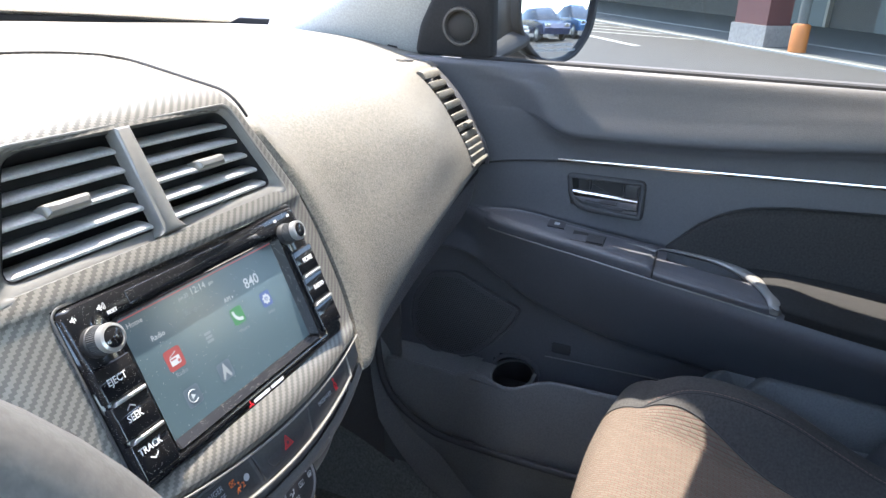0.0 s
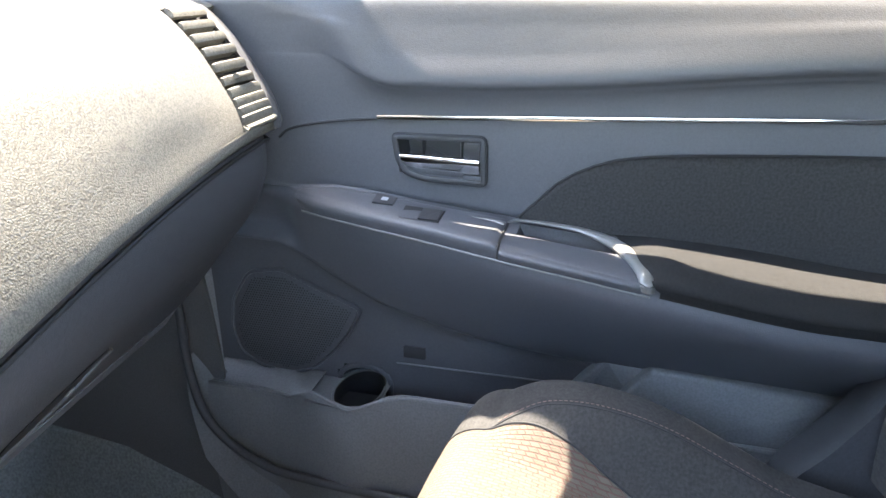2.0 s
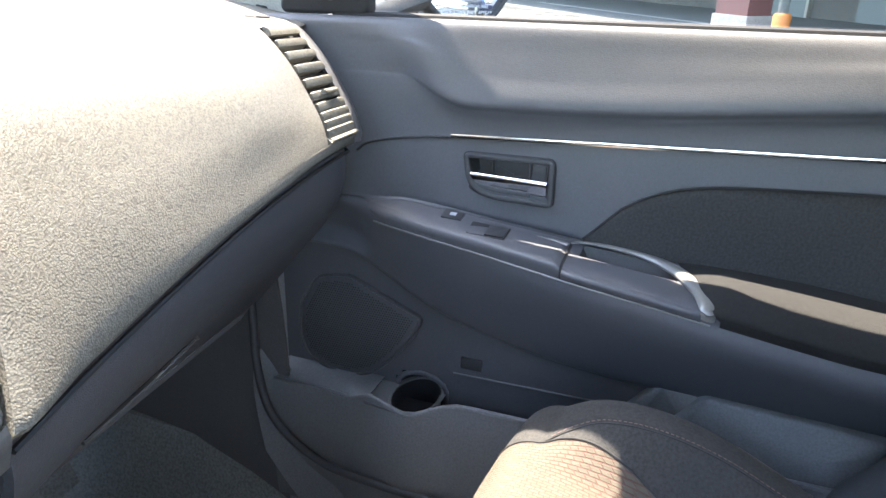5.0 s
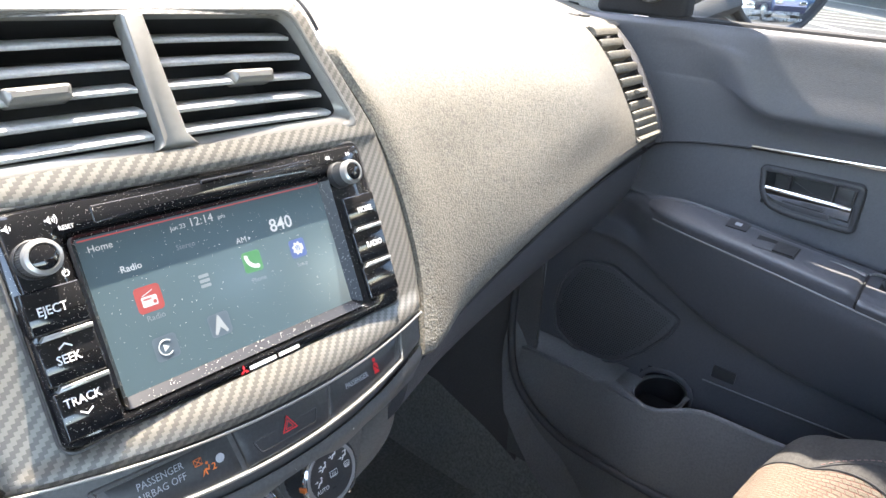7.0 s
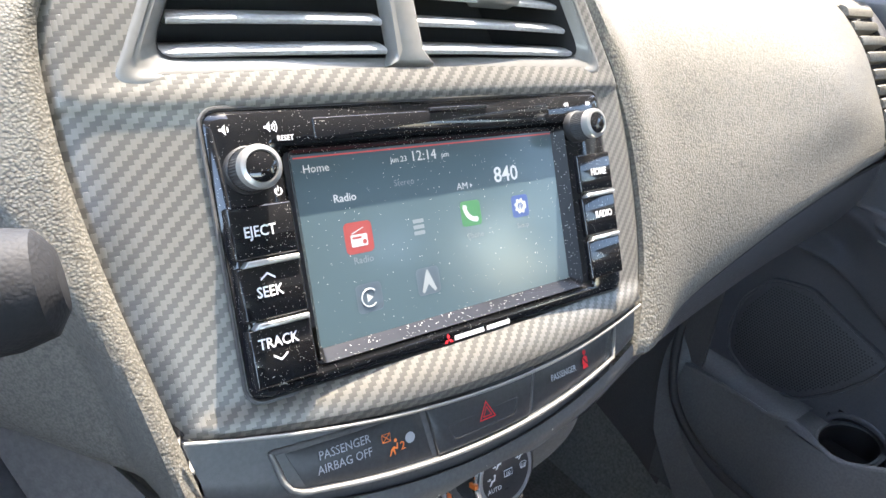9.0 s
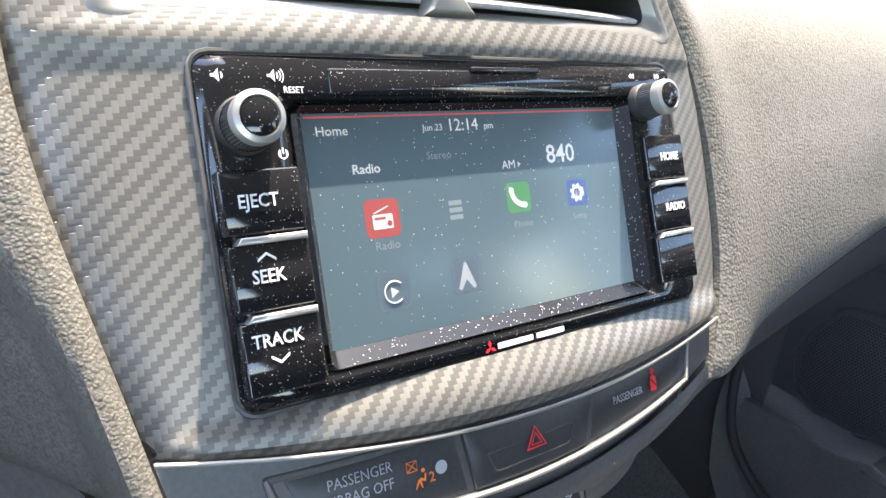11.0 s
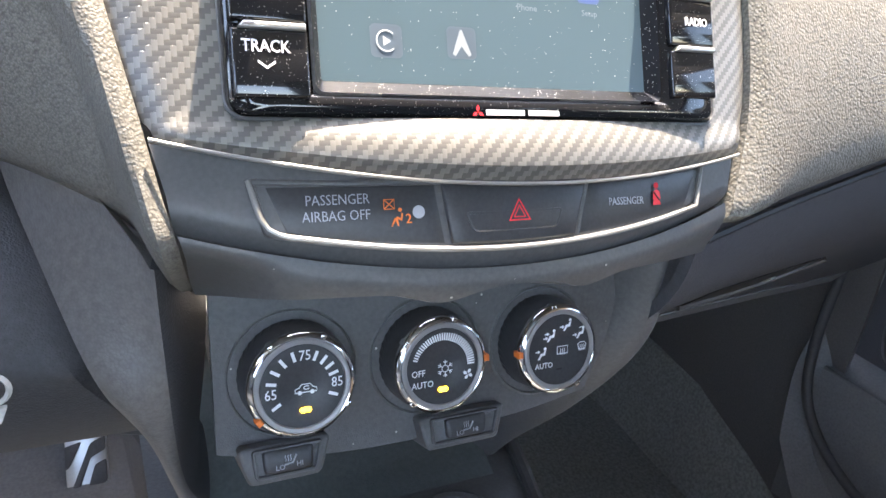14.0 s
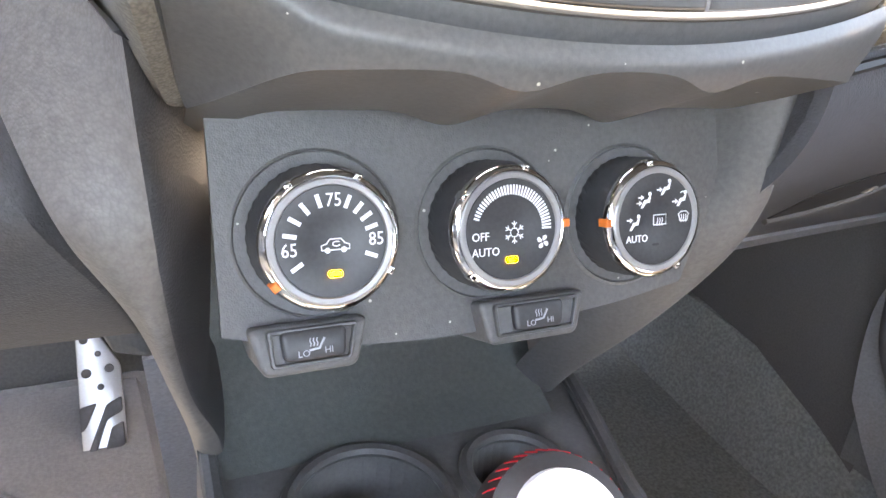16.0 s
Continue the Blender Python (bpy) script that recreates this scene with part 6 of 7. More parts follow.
ns = 9
for k in range(ns):
    s = 3.50 + (6.38 - 3.50) * (k + 0.5) / ns
    p0, t, nrm = vp(s, 0.0)
    p1 = vp(s, 0.064)[0]
    bm = bmesh.new()
    prof = [(-0.0052, 0.0000), (-0.002, 0.0022), (0.0030, 0.0028), (0.0048, 0.0010), (0.0046, -0.0010), (-0.0030, -0.012)]
    rings = [[bm.verts.new(p + t * a * w + nrm * (b + o)) for a, b in prof] for p, w, o in ((p0, 0.9, -0.001), (p0 + (p1 - p0) * 0.1, 1, 0), (p0 + (p1 - p0) * 0.9, 1, 0), (p1, 0.9, -0.001))]
    for a, b in zip(rings, rings[1:]):
        for q in range(6):
            bm.faces.new((a[q], a[(q + 1) % 6], b[(q + 1) % 6], b[q]))
    bm.faces.new(rings[0]), bm.faces.new(rings[-1][::-1])
    part("slat", bm, M["dash"], event)
    if k == 4:
        part("tab", tube([p0 + (p1 - p0) * 0.30 + nrm * 0.006, p0 + (p1 - p0) * 0.75 + nrm * 0.005], 0.0040, 10, flat=0.7), M["dash"], event, "slat tab")
for s0, s1 in ((3.18, 3.46), (6.42, 6.66)):
    def cap(a, b, s0=s0, s1=s1):
        return vp(s0 + (s1 - s0) * b, 0.066 * a, 0.0015 + 0.003 * math.sin(math.pi * b))[0]
    part("end_cap", thick(grid(cap, 6, 6), 0.008), M["dash"], event)


def well(a, b):
    return vp(3.18 + 3.44 * a, -0.002 + 0.070 * b, -0.004 - 0.022 * math.sin(math.pi * min(0.999, b)) ** 0.4)[0]


part("well", grid(well, 20, 12), M["black"], event)


def rim_pt(a, b):
    s = 3.15 + (7.1 - 3.15) * a
    return vp(s, 0.064 + 0.055 * b, -0.001 + 0.005 * math.sin(math.pi * min(1, b * 2)) - 0.035 * b * b)[0]


# darker plastic carries the pillar's shadow on this rim
part("outer_rim", grid(rim_pt, 30, 14), M["glove"], event, "vent surround, pillar shadow put into its dark colour")
part("edge_seam", tube([Vector(rim_pt(k / 30, 0.62)) + Vector((0.001, -0.001, 0)) for k in range(31)], 0.0016, 6), M["black"], event)
# demister slot on the dash top and embossed airbag sign
dem = thing("demister_vent", "narrow black demister grille on the dash top", "air vent", at=(0.80, 0.29, 1.11))


def on_top(u, v, n):
    rows = [dash_at(u, q / 160) for q in range(0, 61, 3)][::-1]
    return Vector((u, v, spline(rows, v)[0] + 0.0016 + n))


part("mouth", plate([(0.828, 0.385), (0.780, 0.262), (0.792, 0.256), (0.816, 0.268), (0.830, 0.32)], 0.0012, -0.004, on_top, 0.0004), M["black"], dem)
for k in range(5):
    y0 = 0.278 + 0.018 * k
    xa = 0.780 + (y0 - 0.262) / 0.123 * 0.048
    part("rib", tube([on_top(xa - 0.001, y0, 0.001), on_top(0.826, y0 + 0.010, 0.001)], 0.0022, 6), M["dash"], dem)
emb = thing("airbag_sign", "small embossed airbag sign on the dash top", "sign", at=(0.61, 0.19, 1.1))
part("ring", tube([on_top(0.640 + 0.007 * math.cos(a * math.pi / 8), 0.185 + 0.007 * math.sin(a * math.pi / 8), 0.0) for a in range(17)], 0.0007, 5), M["satin"], emb)
part("bar", plate(rrect(0.652, 0.672, 0.177, 0.186, 0.002), 0.0006, -0.003, on_top, 0.0003), M["satin"], emb)

# ---------------------------------------------------------------- passenger seat
def weave():
    """Woven cloth: cream slubs in running bond, edged with rust thread."""
    m = mat("seat_weave", (0.17, 0.145, 0.13), 0.9, grain=0.0006, size=0.0011, kind="noise", vary=0.2)
    t = m.node_tree
    b = t.nodes["Principled BSDF"]
    L = t.links.new
    sep = t.nodes.new("ShaderNodeSeparateXYZ")
    L(t.nodes.new("ShaderNodeTexCoord").outputs["Object"], sep.inputs[0])
    fall = t.nodes.new("ShaderNodeMath")
    fall.operation = "SUBTRACT"
    L(sep.outputs[1], fall.inputs[0])
    L(sep.outputs[2], fall.inputs[1])
    both = t.nodes.new("ShaderNodeCombineXYZ")
    L(fall.outputs[0], both.inputs[0])
    L(sep.outputs[0], both.inputs[1])
    br = t.nodes.new("ShaderNodeTexBrick")
    br.inputs["Scale"].default_value = 100
    br.inputs["Mortar Size"].default_value = 0.075
    br.inputs["Mortar Smooth"].default_value = 0.5
    br.inputs["Brick Width"].default_value = 0.90
    br.inputs["Row Height"].default_value = 0.40
    br.inputs["Color1"].default_value = (0.092, 0.079, 0.060, 1)
    br.inputs["Color2"].default_value = (0.076, 0.064, 0.048, 1)
    br.inputs["Mortar"].default_value = (0.085, 0.047, 0.036, 1)
    L(both.outputs[0], br.inputs["Vector"])
    L(br.outputs["Color"], b.inputs["Base Color"])
    bump = t.nodes.new("ShaderNodeBump")
    bump.inputs["Distance"].default_value = -0.0008
    L(br.outputs["Fac"], bump.inputs["Height"])
    L(b.inputs["Normal"].links[0].from_socket, bump.inputs["Normal"])
    L(bump.outputs[0], b.inputs["Normal"])
    return m


M["weave"] = weave()
seat = thing("passenger_seat", "black cloth seat with red-flecked woven centre", "seat", at=(0.365, -0.45, 0.4))


def seat_h(x, y):
    """Cushion height: dished centre between two raised bolsters."""
    d = abs(x - 0.365)
    z = spline([(-0.70, 0.638), (-0.45, 0.650), (-0.36, 0.664), (-0.30, 0.682), (-0.25, 0.693), (-0.215, 0.695), (-0.15, 0.69)], y)[0]
    top = spline([(-0.70, 0.655), (-0.52, 0.676), (-0.466, 0.694), (-0.403, 0.718), (-0.336, 0.733), (-0.285, 0.732), (-0.252, 0.718), (-0.230, 0.701), (-0.2, 0.690), (-0.15, 0.68)], y)[0]
    z += (top - z) * smoothstep(0.098, 0.165, d)
    return z - 0.075 * smoothstep(0.185, 0.245, d) ** 2


def seat_pt(x, b):
    """b runs from the seat's rear over the top and down the front."""
    u = (x - 0.365) / 0.24
    fy = -0.178 - 0.045 * abs(u) ** 3
    if b < 0.72:
        y = -0.68 + (fy - 0.04 + 0.68) * b / 0.72
        return Vector((0.365 + (x - 0.365) * (1 - 0.16 * smoothstep(-0.36, -0.60, y)), y, seat_h(x, y)))
    t = (b - 0.72) / 0.28
    y0 = fy - 0.04
    z0 = seat_h(x, y0)
    ang = min(1, t * 2) * math.pi / 2
    r = 0.045
    y, z = y0 + r * math.sin(ang), z0 - r * (1 - math.cos(ang))
    if t > 0.5:
        z -= (t - 0.5) * 2 * 0.14
        y += (t - 0.5) * 2 * 0.012
    return Vector((x, y, z))


def half_w(b):
    """Half the width of the woven centre, wider at the front."""
    y = -0.68 + 0.46 * min(1.0, b / 0.72)
    return 0.100 + 0.042 * smoothstep(-0.45, -0.235, y)


part("cushion_centre", grid(lambda a, b: seat_pt(0.365 + (2 * a - 1) * half_w(b), b), 40, 90), M["weave"], seat, "red-flecked woven cloth centre")
for side in (-1, 1):
    part("cushion_bolster", grid(lambda a, b, side=side: seat_pt(0.365 + side * (half_w(b) + (0.24 - half_w(b)) * a), b), 30, 90), M["cloth"], seat, "black cloth side bolster")
    part("seam", tube([seat_pt(0.365 + side * half_w(k / 90), k / 90) + Vector((0, 0, 0.0003)) for k in range(91)], 0.0012, 6), M["black"], seat)
    ridge = lambda b, side=side: 0.365 + side * spline([(0.0, 0.150), (0.40, 0.158), (0.62, 0.156), (0.70, 0.146), (0.72, 0.142)], b)[0]
    part("bolster_seam", tube([seat_pt(ridge(0.72 * k / 60), 0.72 * k / 60) + Vector((0, 0, 0.0002)) for k in range(61)], 0.0010, 6), M["black"], seat)
    for off in (0.0035,):
        for k in range(80):
            b0 = 0.06 + 0.0081 * k
            p, q = (seat_pt(ridge(bb) + side * off, bb) + Vector((0, 0, 0.0006)) for bb in (b0, b0 + 0.0050))
            part("stitch", tube([p, q], 0.00045, 4), M["thread"], seat)
for side, x in ((-1, 0.125), (1, 0.605)):
    part("side_skirt", grid(lambda a, b, x=x, side=side: seat_pt(x, a * 0.86) + Vector((side * 0.02 * math.sin(b * math.pi * 0.6), 0, -0.24 * b)), 30, 8), M["cloth"], seat)


def back_pt(a, b):
    x = 0.125 + 0.48 * a
    u = (x - 0.365) / 0.24
    z = 0.66 + 0.60 * b
    y = -0.62 - 0.16 * b + 0.065 * smoothstep(0.55, 0.9, abs(u)) * math.sin(math.pi * min(1, b * 1.1 + 0.1)) - 0.07 * smoothstep(0.9, 1.0, abs(u))
    return Vector((x, y, z))


part("backrest", thick(grid(back_pt, 30, 24), 0.09), M["cloth"], seat, "black cloth backrest")
part("side_cover", plate(rounded([(-0.93, 0.40), (-0.50, 0.42), (-0.510, 0.560), (-0.535, 0.636), (-0.563, 0.670), (-0.600, 0.735), (-0.612, 0.800), (-0.93, 0.84)], 0.02), -0.012, 0.055, lambda y, z, n: Vector((0.640 - n, y, z)), 0.010), M["knee"], seat, "dark plastic seat side cover")

# ---------------------------------------------------------------- cabin shell
FLOOR = 0.27
part_ = thing("floor", "dark carpeted cabin floor", "floor", kind="structure", at=(0, -0.3, FLOOR))


def floor_pt(a, b):
    x = -0.74 + 1.48 * a
    y = -1.75 + 2.45 * b
    z = FLOOR + 0.20 * smoothstep(0.60, 0.72, y) + 0.012 * noise.noise(Vector((x * 5, y * 5, 0)))
    z += 0.16 * smoothstep(0.640, 0.70, abs(x))
    return Vector((x, y, z))


part("carpet", grid(floor_pt, 60, 60), M["carpet"], part_)
# dark mat added over the carpet, also carrying the driver's footwell shade
mat_ = thing("floor_mat", "dark grey mat added in the driver's footwell, stands in for shade", "floor mat", at=(-0.40, 0.2, 0.30))
part("sheet", plate(rounded([(-0.62, -0.25), (-0.135, -0.25), (-0.125, 0.40), (-0.125, 0.634), (-0.62, 0.634)], 0.03), -0.022, 0.0, lambda u, v, n: Vector((u, v, 0.285 + 0.20 * smoothstep(0.58, 0.72, v) - n)), 0.006), M["mat"], mat_)
kick = thing("kick_panel", "dark plastic footwell side panel and door sill", "trim", kind="structure", at=(0.68, 0.2, 0.4))
part("panel", thick(grid(lambda a, b: Vector((0.66 + 0.03 * math.sin(b * 3) + 0.02 * a, 0.195 + 0.42 * a, 0.28 + 0.52 * b)), 10, 10), -0.005), M["lower"], kick)
part("sill", thick(grid(lambda a, b: Vector((0.655 + 0.05 * b, 0.22 - 1.25 * a + 0.03 * math.sin(b * 3), 0.30 + 0.16 * math.sin(b * math.pi * 0.55) + 0.16 * max(0, 1 - a * 6) ** 2)), 40, 10), -0.004), M["doorlow"], kick)
SEAL = [(0.668, 0.236, 0.80), (0.660, 0.230, 0.70), (0.652, 0.222, 0.605), (0.648, 0.197, 0.530), (0.645, 0.130, 0.480), (0.644, 0.03, 0.462), (0.644, -0.3, 0.455), (0.644, -1.0, 0.455)]
part("seal", tube([Vector(spline([(i, *p) for i, p in enumerate(SEAL)], k / 6)) for k in range(6 * 7 + 1)], 0.0065, 10), M["rubber"], kick, "black door seal")

wall = thing("wall_firewall", "dark bulkhead at the front of the footwells", "wall", kind="structure", at=(0, 0.66, 0.6))
part("bulkhead", box((-0.76, 0.66, 0.25), (0.76, 0.70, 1.12)), M["carpet"], wall, smooth=False)
# dark board added over the bulkhead in place of the footwell's shade
part("toe_board_shade", plate(rounded([(-0.72, 0.30), (-0.105, 0.30), (-0.105, 0.84), (-0.72, 0.84)], 0.02), 0.0, 0.02, lambda u, v, n: Vector((u, 0.636 + n, v)), 0.006), M["mat"], wall, "dark driver's toe board, added to stand in for shade")
roof = thing("ceiling", "pale cloth headliner under the roof", "ceiling", kind="structure", at=(0, -0.9, 1.44))


def roof_pt(a, b):
    x = -0.61 + 1.22 * a
    y = -0.06 - 1.77 * b - 0.075 * (x / 0.64) ** 2 * (1 - b)
    return Vector((x, y, 1.445 - 0.03 * (x / 0.64) ** 4 - 0.02 * (1 - b) ** 4))


part("headliner", thick(grid(roof_pt, 20, 24), -0.04), M["headliner"], roof)
for side in (-1, 1):
    pil = thing("pillar_trim", "pale plastic windscreen pillar trim", "trim", kind="structure", at=(side * 0.72, 0.25, 1.15))

    def pillar(a, b, side=side):
        z = 1.085 + (1.435 - 1.085) * a
        fy = 0.44 - (z - 1.148) / 0.44
        ry = min(0.19 - 0.54 * (z - 1.106), fy - 0.075)
        xi = 0.790 - 0.55 * (z - 1.10)
        ang = 2 * math.pi * b
        c, s = math.cos(ang), math.sin(ang)
        sq = lambda q: math.copysign(abs(q) ** 0.55, q)
        return Vector((side * (xi + 0.040 - 0.040 * sq(c)), (fy + ry) / 2 + (fy - ry) / 2 * sq(s), z))
    part("trim", grid(pillar, 20, 32), M["pillar"], pil)
    rail_ = thing("roof_rail", "pale headliner edge over the side windows", "trim", kind="structure", at=(side * 0.69, -0.9, 1.42))
    part("rail", box((min(side * 0.600, side * 0.690), -1.9, 1.405), (max(side * 0.600, side * 0.690), -0.128, 1.45), 0.012), M["headliner"], rail_)
    bp = thing("centre_pillar", "pale centre pillar trim", "trim", kind="structure", at=(side * 0.74, -0.75, 0.5))
    part("trim", box((min(side * 0.69, side * 0.77), -1.02, 0.3), (max(side * 0.69, side * 0.77), -0.90, 1.43), 0.01), M["pillar"], bp)
# unseen door, set open so that more sky light fills the cabin
ld = thing("door_2", "dark driver's door lining, unseen, set open to let light in", "door", kind="structure", at=(-0.80, 0.45, 0.7))
HM = Matrix.Translation((-0.80, 0.45, 0)) @ Matrix.Rotation(radians(-62), 4, "Z")
bm = box((-0.04, -1.30, 0.30), (0.02, 0.0, 1.11), 0.01)
bm.transform(HM)
part("lining", bm, M["door"], ld)
for side in (-1, 1):
    rd = thing("wall_rear_side", "plain dark rear side lining", "wall", kind="structure", at=(side * 0.75, -1.4, 0.7))
    part("lining", box((min(side * 0.72, side * 0.78), -1.95, 0.30), (max(side * 0.72, side * 0.78), -1.0, 1.11), 0.01), M["door"], rd)
bk = thing("wall_rear", "plain dark rear seat back and luggage wall", "wall", kind="structure", at=(0, -1.9, 0.6))
part("lining", box((-0.76, -1.95, 0.27), (0.76, -1.88, 1.12), 0.01), M["cloth"], bk)
shell = thing("body_shell", "grey painted door skins and bonnet of the car", "car body", kind="structure", at=(0, 0, 0.2))
for side in (-1, 1):
    part("door_skin", thick(grid(lambda a, b, side=side: Vector((side * (0.90 - 0.10 * b ** 3 - 0.03 * (1 - b) ** 2), 0.75 - 2.8 * a, 0.20 + 0.885 * b)), 12, 12), -0.01 * side), M["bodypaint"], shell)
part("bonnet", thick(grid(lambda a, b: Vector((-0.80 + 1.6 * a, 0.92 + 0.9 * b, 1.125 - 0.08 * b - 0.06 * (2 * a - 1) ** 2)), 20, 14), -0.02), M["bodypaint"], shell)
part("cowl", thick(grid(lambda a, b: Vector((-0.80 + 1.6 * a, 0.64 + 0.30 * b, 1.115 - 0.06 * b)), 12, 4), -0.02), M["rubber"], shell, "black cowl below the windscreen")
part("wiper", tube([(-0.5, 0.74, 1.140), (0.1, 0.72, 1.158), (0.50, 0.70, 1.160), (0.72, 0.70, 1.145)], 0.006, 8), M["rubber"], shell, "black wiper arm")
wind = thing("window_1", "clear windscreen glass", "window", kind="structure", at=(0, 0.3, 1.2))
g = part("pane", grid(lambda a, b: Vector(((-0.70 + 1.40 * a) * (1 - 0.09 * b), 0.60 - 0.70 * b - 0.06 * (2 * a - 1) ** 2, 1.13 + 0.31 * b)), 16, 8), M["clear"], wind)
g.visible_shadow = False
part("frit", thick(grid(lambda a, b: Vector((-0.80 + 1.60 * a, 0.566 - 0.012 * b - 0.030 * (2 * a - 1) ** 4, 1.105 + (0.047 - 0.012 * abs(2 * a - 1) ** 3) * b)), 24, 3), 0.004), M["sail"], wind, "black band along the foot of the glass")
w2 = thing("window_2", "clear passenger window glass", "window", kind="structure", at=(0.75, -0.4, 1.2))
g = part("pane", grid(lambda a, b: Vector((0.748 - 0.04 * b, 0.13 - 1.05 * a - 0.4 * b * (1 - a) * 0.6, 1.11 + 0.32 * b)), 8, 6), M["glass"], w2)
g.visible_shadow = False


def frame_pt(a, b):
    """Unseen door frame above the glass; its lower edge bends down to the mirror sail."""
    y = 0.15 - 1.15 * a
    # edge heights set to throw the sun's shadow line on the door
    lo = spline([(-1.0, 1.405), (-0.5, 1.402), (-0.30, 1.392), (-0.260, 1.350), (-0.238, 1.290), (-0.215, 1.252), (-0.17, 1.243), (-0.12, 1.250), (-0.081, 1.252), (-0.066, 1.236), (-0.015, 1.221), (0.06, 1.205), (0.15, 1.16)], y)[0]
    z = lo + (1.47 - lo) * b
    return Vector((0.750 - 0.125 * (z - 1.11), y, z))


part("frame", thick(grid(frame_pt, 40, 6), 0.004), M["rubber"], w2, "black door frame above the glass")

# wing mirror outside the passenger window
mir = thing("wing_mirror", "black wing mirror with curved glass", "mirror", at=(0.93, 0.03, 1.15))
MM = Matrix.Translation((1.010, 0.040, 1.170)) @ Matrix.Rotation(radians(-27), 4, "Z") @ Matrix.Rotation(radians(88.6), 4, "X") @ Matrix.Diagonal((1.36, 1.05, 1, 1))
mo = rounded([(-0.085, 0.075), (-0.082, -0.020), (-0.052, -0.068), (-0.012, -0.088), (0.045, -0.078), (0.082, -0.030), (0.095, 0.075)], 0.024)
mf = lambda u, v, n: MM @ Vector((u, v, -n))
part("housing", plate(mo, 0.004, 0.09, mf, 0.02), M["button"], mir, "black plastic housing")
part("housing_rim", band(mo, 0.009, -0.008, 0.01, mf), M["sail"], mir)
mm = bpy.data.materials.new("mirror_glass")
mm.use_nodes = True
mb = mm.node_tree.nodes["Principled BSDF"]
mb.inputs["Metallic"].default_value, mb.inputs["Roughness"].default_value, mb.inputs["Base Color"].default_value = 1.0, 0.02, (0.75, 0.78, 0.80, 1)
pane_ = shrink(mo, 0.007)
bm = bmesh.new()
rings = [[bm.verts.new(mf(u * k / 8, v * k / 8, -0.002 + ((u * k / 8) ** 2 + (v * k / 8) ** 2) / 2.8)) for u, v in pane_] for k in range(1, 9)]
mid_ = bm.verts.new(mf(0, 0, -0.002))
for i in range(len(pane_)):
    bm.faces.new((mid_, rings[0][i], rings[0][(i + 1) % len(pane_)]))
    for ra, rb in zip(rings, rings[1:]):
        bm.faces.new((ra[i], rb[i], rb[(i + 1) % len(pane_)], ra[(i + 1) % len(pane_)]))
part("mirror_glass", bm, mm, mir, "silvered convex glass")
words("OBJECTS IN MIRROR ARE", 0.0072, MM @ Matrix.Translation((0.0, -0.052, 0.0025)), M["dimwhite"], mir)
words("CLOSER THAN THEY APPEAR", 0.0072, MM @ Matrix.Translation((0.0, -0.061, 0.0025)), M["dimwhite"], mir)
part("arm", tube([(0.76, 0.105, 1.100), (0.83, 0.100, 1.105), (0.94, 0.09, 1.125)], [0.018, 0.018, 0.024], 12, flat=0.7), M["sail"], mir)

# ---------------------------------------------------------------- car park
RISE = 0.05
gz = lambda x: -0.15 + RISE * x
asphalt = mat("asphalt", (0.040, 0.037, 0.034), 0.9, grain=0.004, size=0.012, kind="noise", vary=0.2)
concrete = mat("concrete", (0.085, 0.088, 0.082), 0.9, grain=0.002, size=0.02, kind="noise")
linepaint = mat("road_paint", (0.24, 0.235, 0.22), 0.8, grain=0.001, size=0.01, kind="noise", stain=0.2)
redpaint = mat("column_red_paint", (0.10, 0.035, 0.032), 0.7, grain=0.001, size=0.02, kind="noise")
palepaint = mat("column_base_paint", (0.23, 0.21, 0.20), 0.8, grain=0.001, size=0.02, kind="noise")
orangepaint = mat("bollard_orange", (0.34, 0.105, 0.015), 0.6, grain=0.001, size=0.01, kind="noise")
greywall = mat("grey_render", (0.075, 0.075, 0.074), 0.9, grain=0.003, size=0.03, kind="noise")
leafmat = mat("leaf", (0.05, 0.085, 0.02), 0.6, vary=0.3)
doorpaint = mat("blue_door_paint", (0.05, 0.075, 0.09), 0.5)
gr = thing("ground", "grey sun-bleached car park asphalt", "ground", kind="structure")
part("sheet", grid(lambda a, b: Vector((-400 + 800 * a, -400 + 800 * b, gz(-400 + 800 * a))), 4, 4), asphalt, gr)
KD = Vector((0.777, 0.630, 0))  # along the kerb
KN = Vector((0.630, -0.777, 0))  # from the road to the building
K0 = Vector((13.4, -1.31, 0))


def yard(a, n, h=0.0):
    p = K0 + KD * a + KN * n
    return Vector((p.x, p.y, gz(p.x) + h))


def slab(a0, a1, n0, n1, h0, h1):
    bm = bmesh.new()
    vs = [bm.verts.new(yard(a, n, h)) for h in (h0, h1) for a, n in ((a0, n0), (a1, n0), (a1, n1), (a0, n1))]
    for q in ((0, 1, 2, 3), (7, 6, 5, 4), (0, 4, 5, 1), (1, 5, 6, 2), (2, 6, 7, 3), (3, 7, 4, 0)):
        bm.faces.new([vs[k] for k in q])
    return bm


pv = thing("pavement", "grey concrete walk with pale kerb edge", "pavement", kind="structure", at=yard(0, 1))
part("walk", slab(-6.5, 25, 0.10, 6.0, -0.3, 0.025), concrete, pv, smooth=False)
part("kerb", slab(-6.5, 25, 0.0, 0.10, -0.3, 0.03), linepaint, pv, "pale kerb stones", smooth=False)
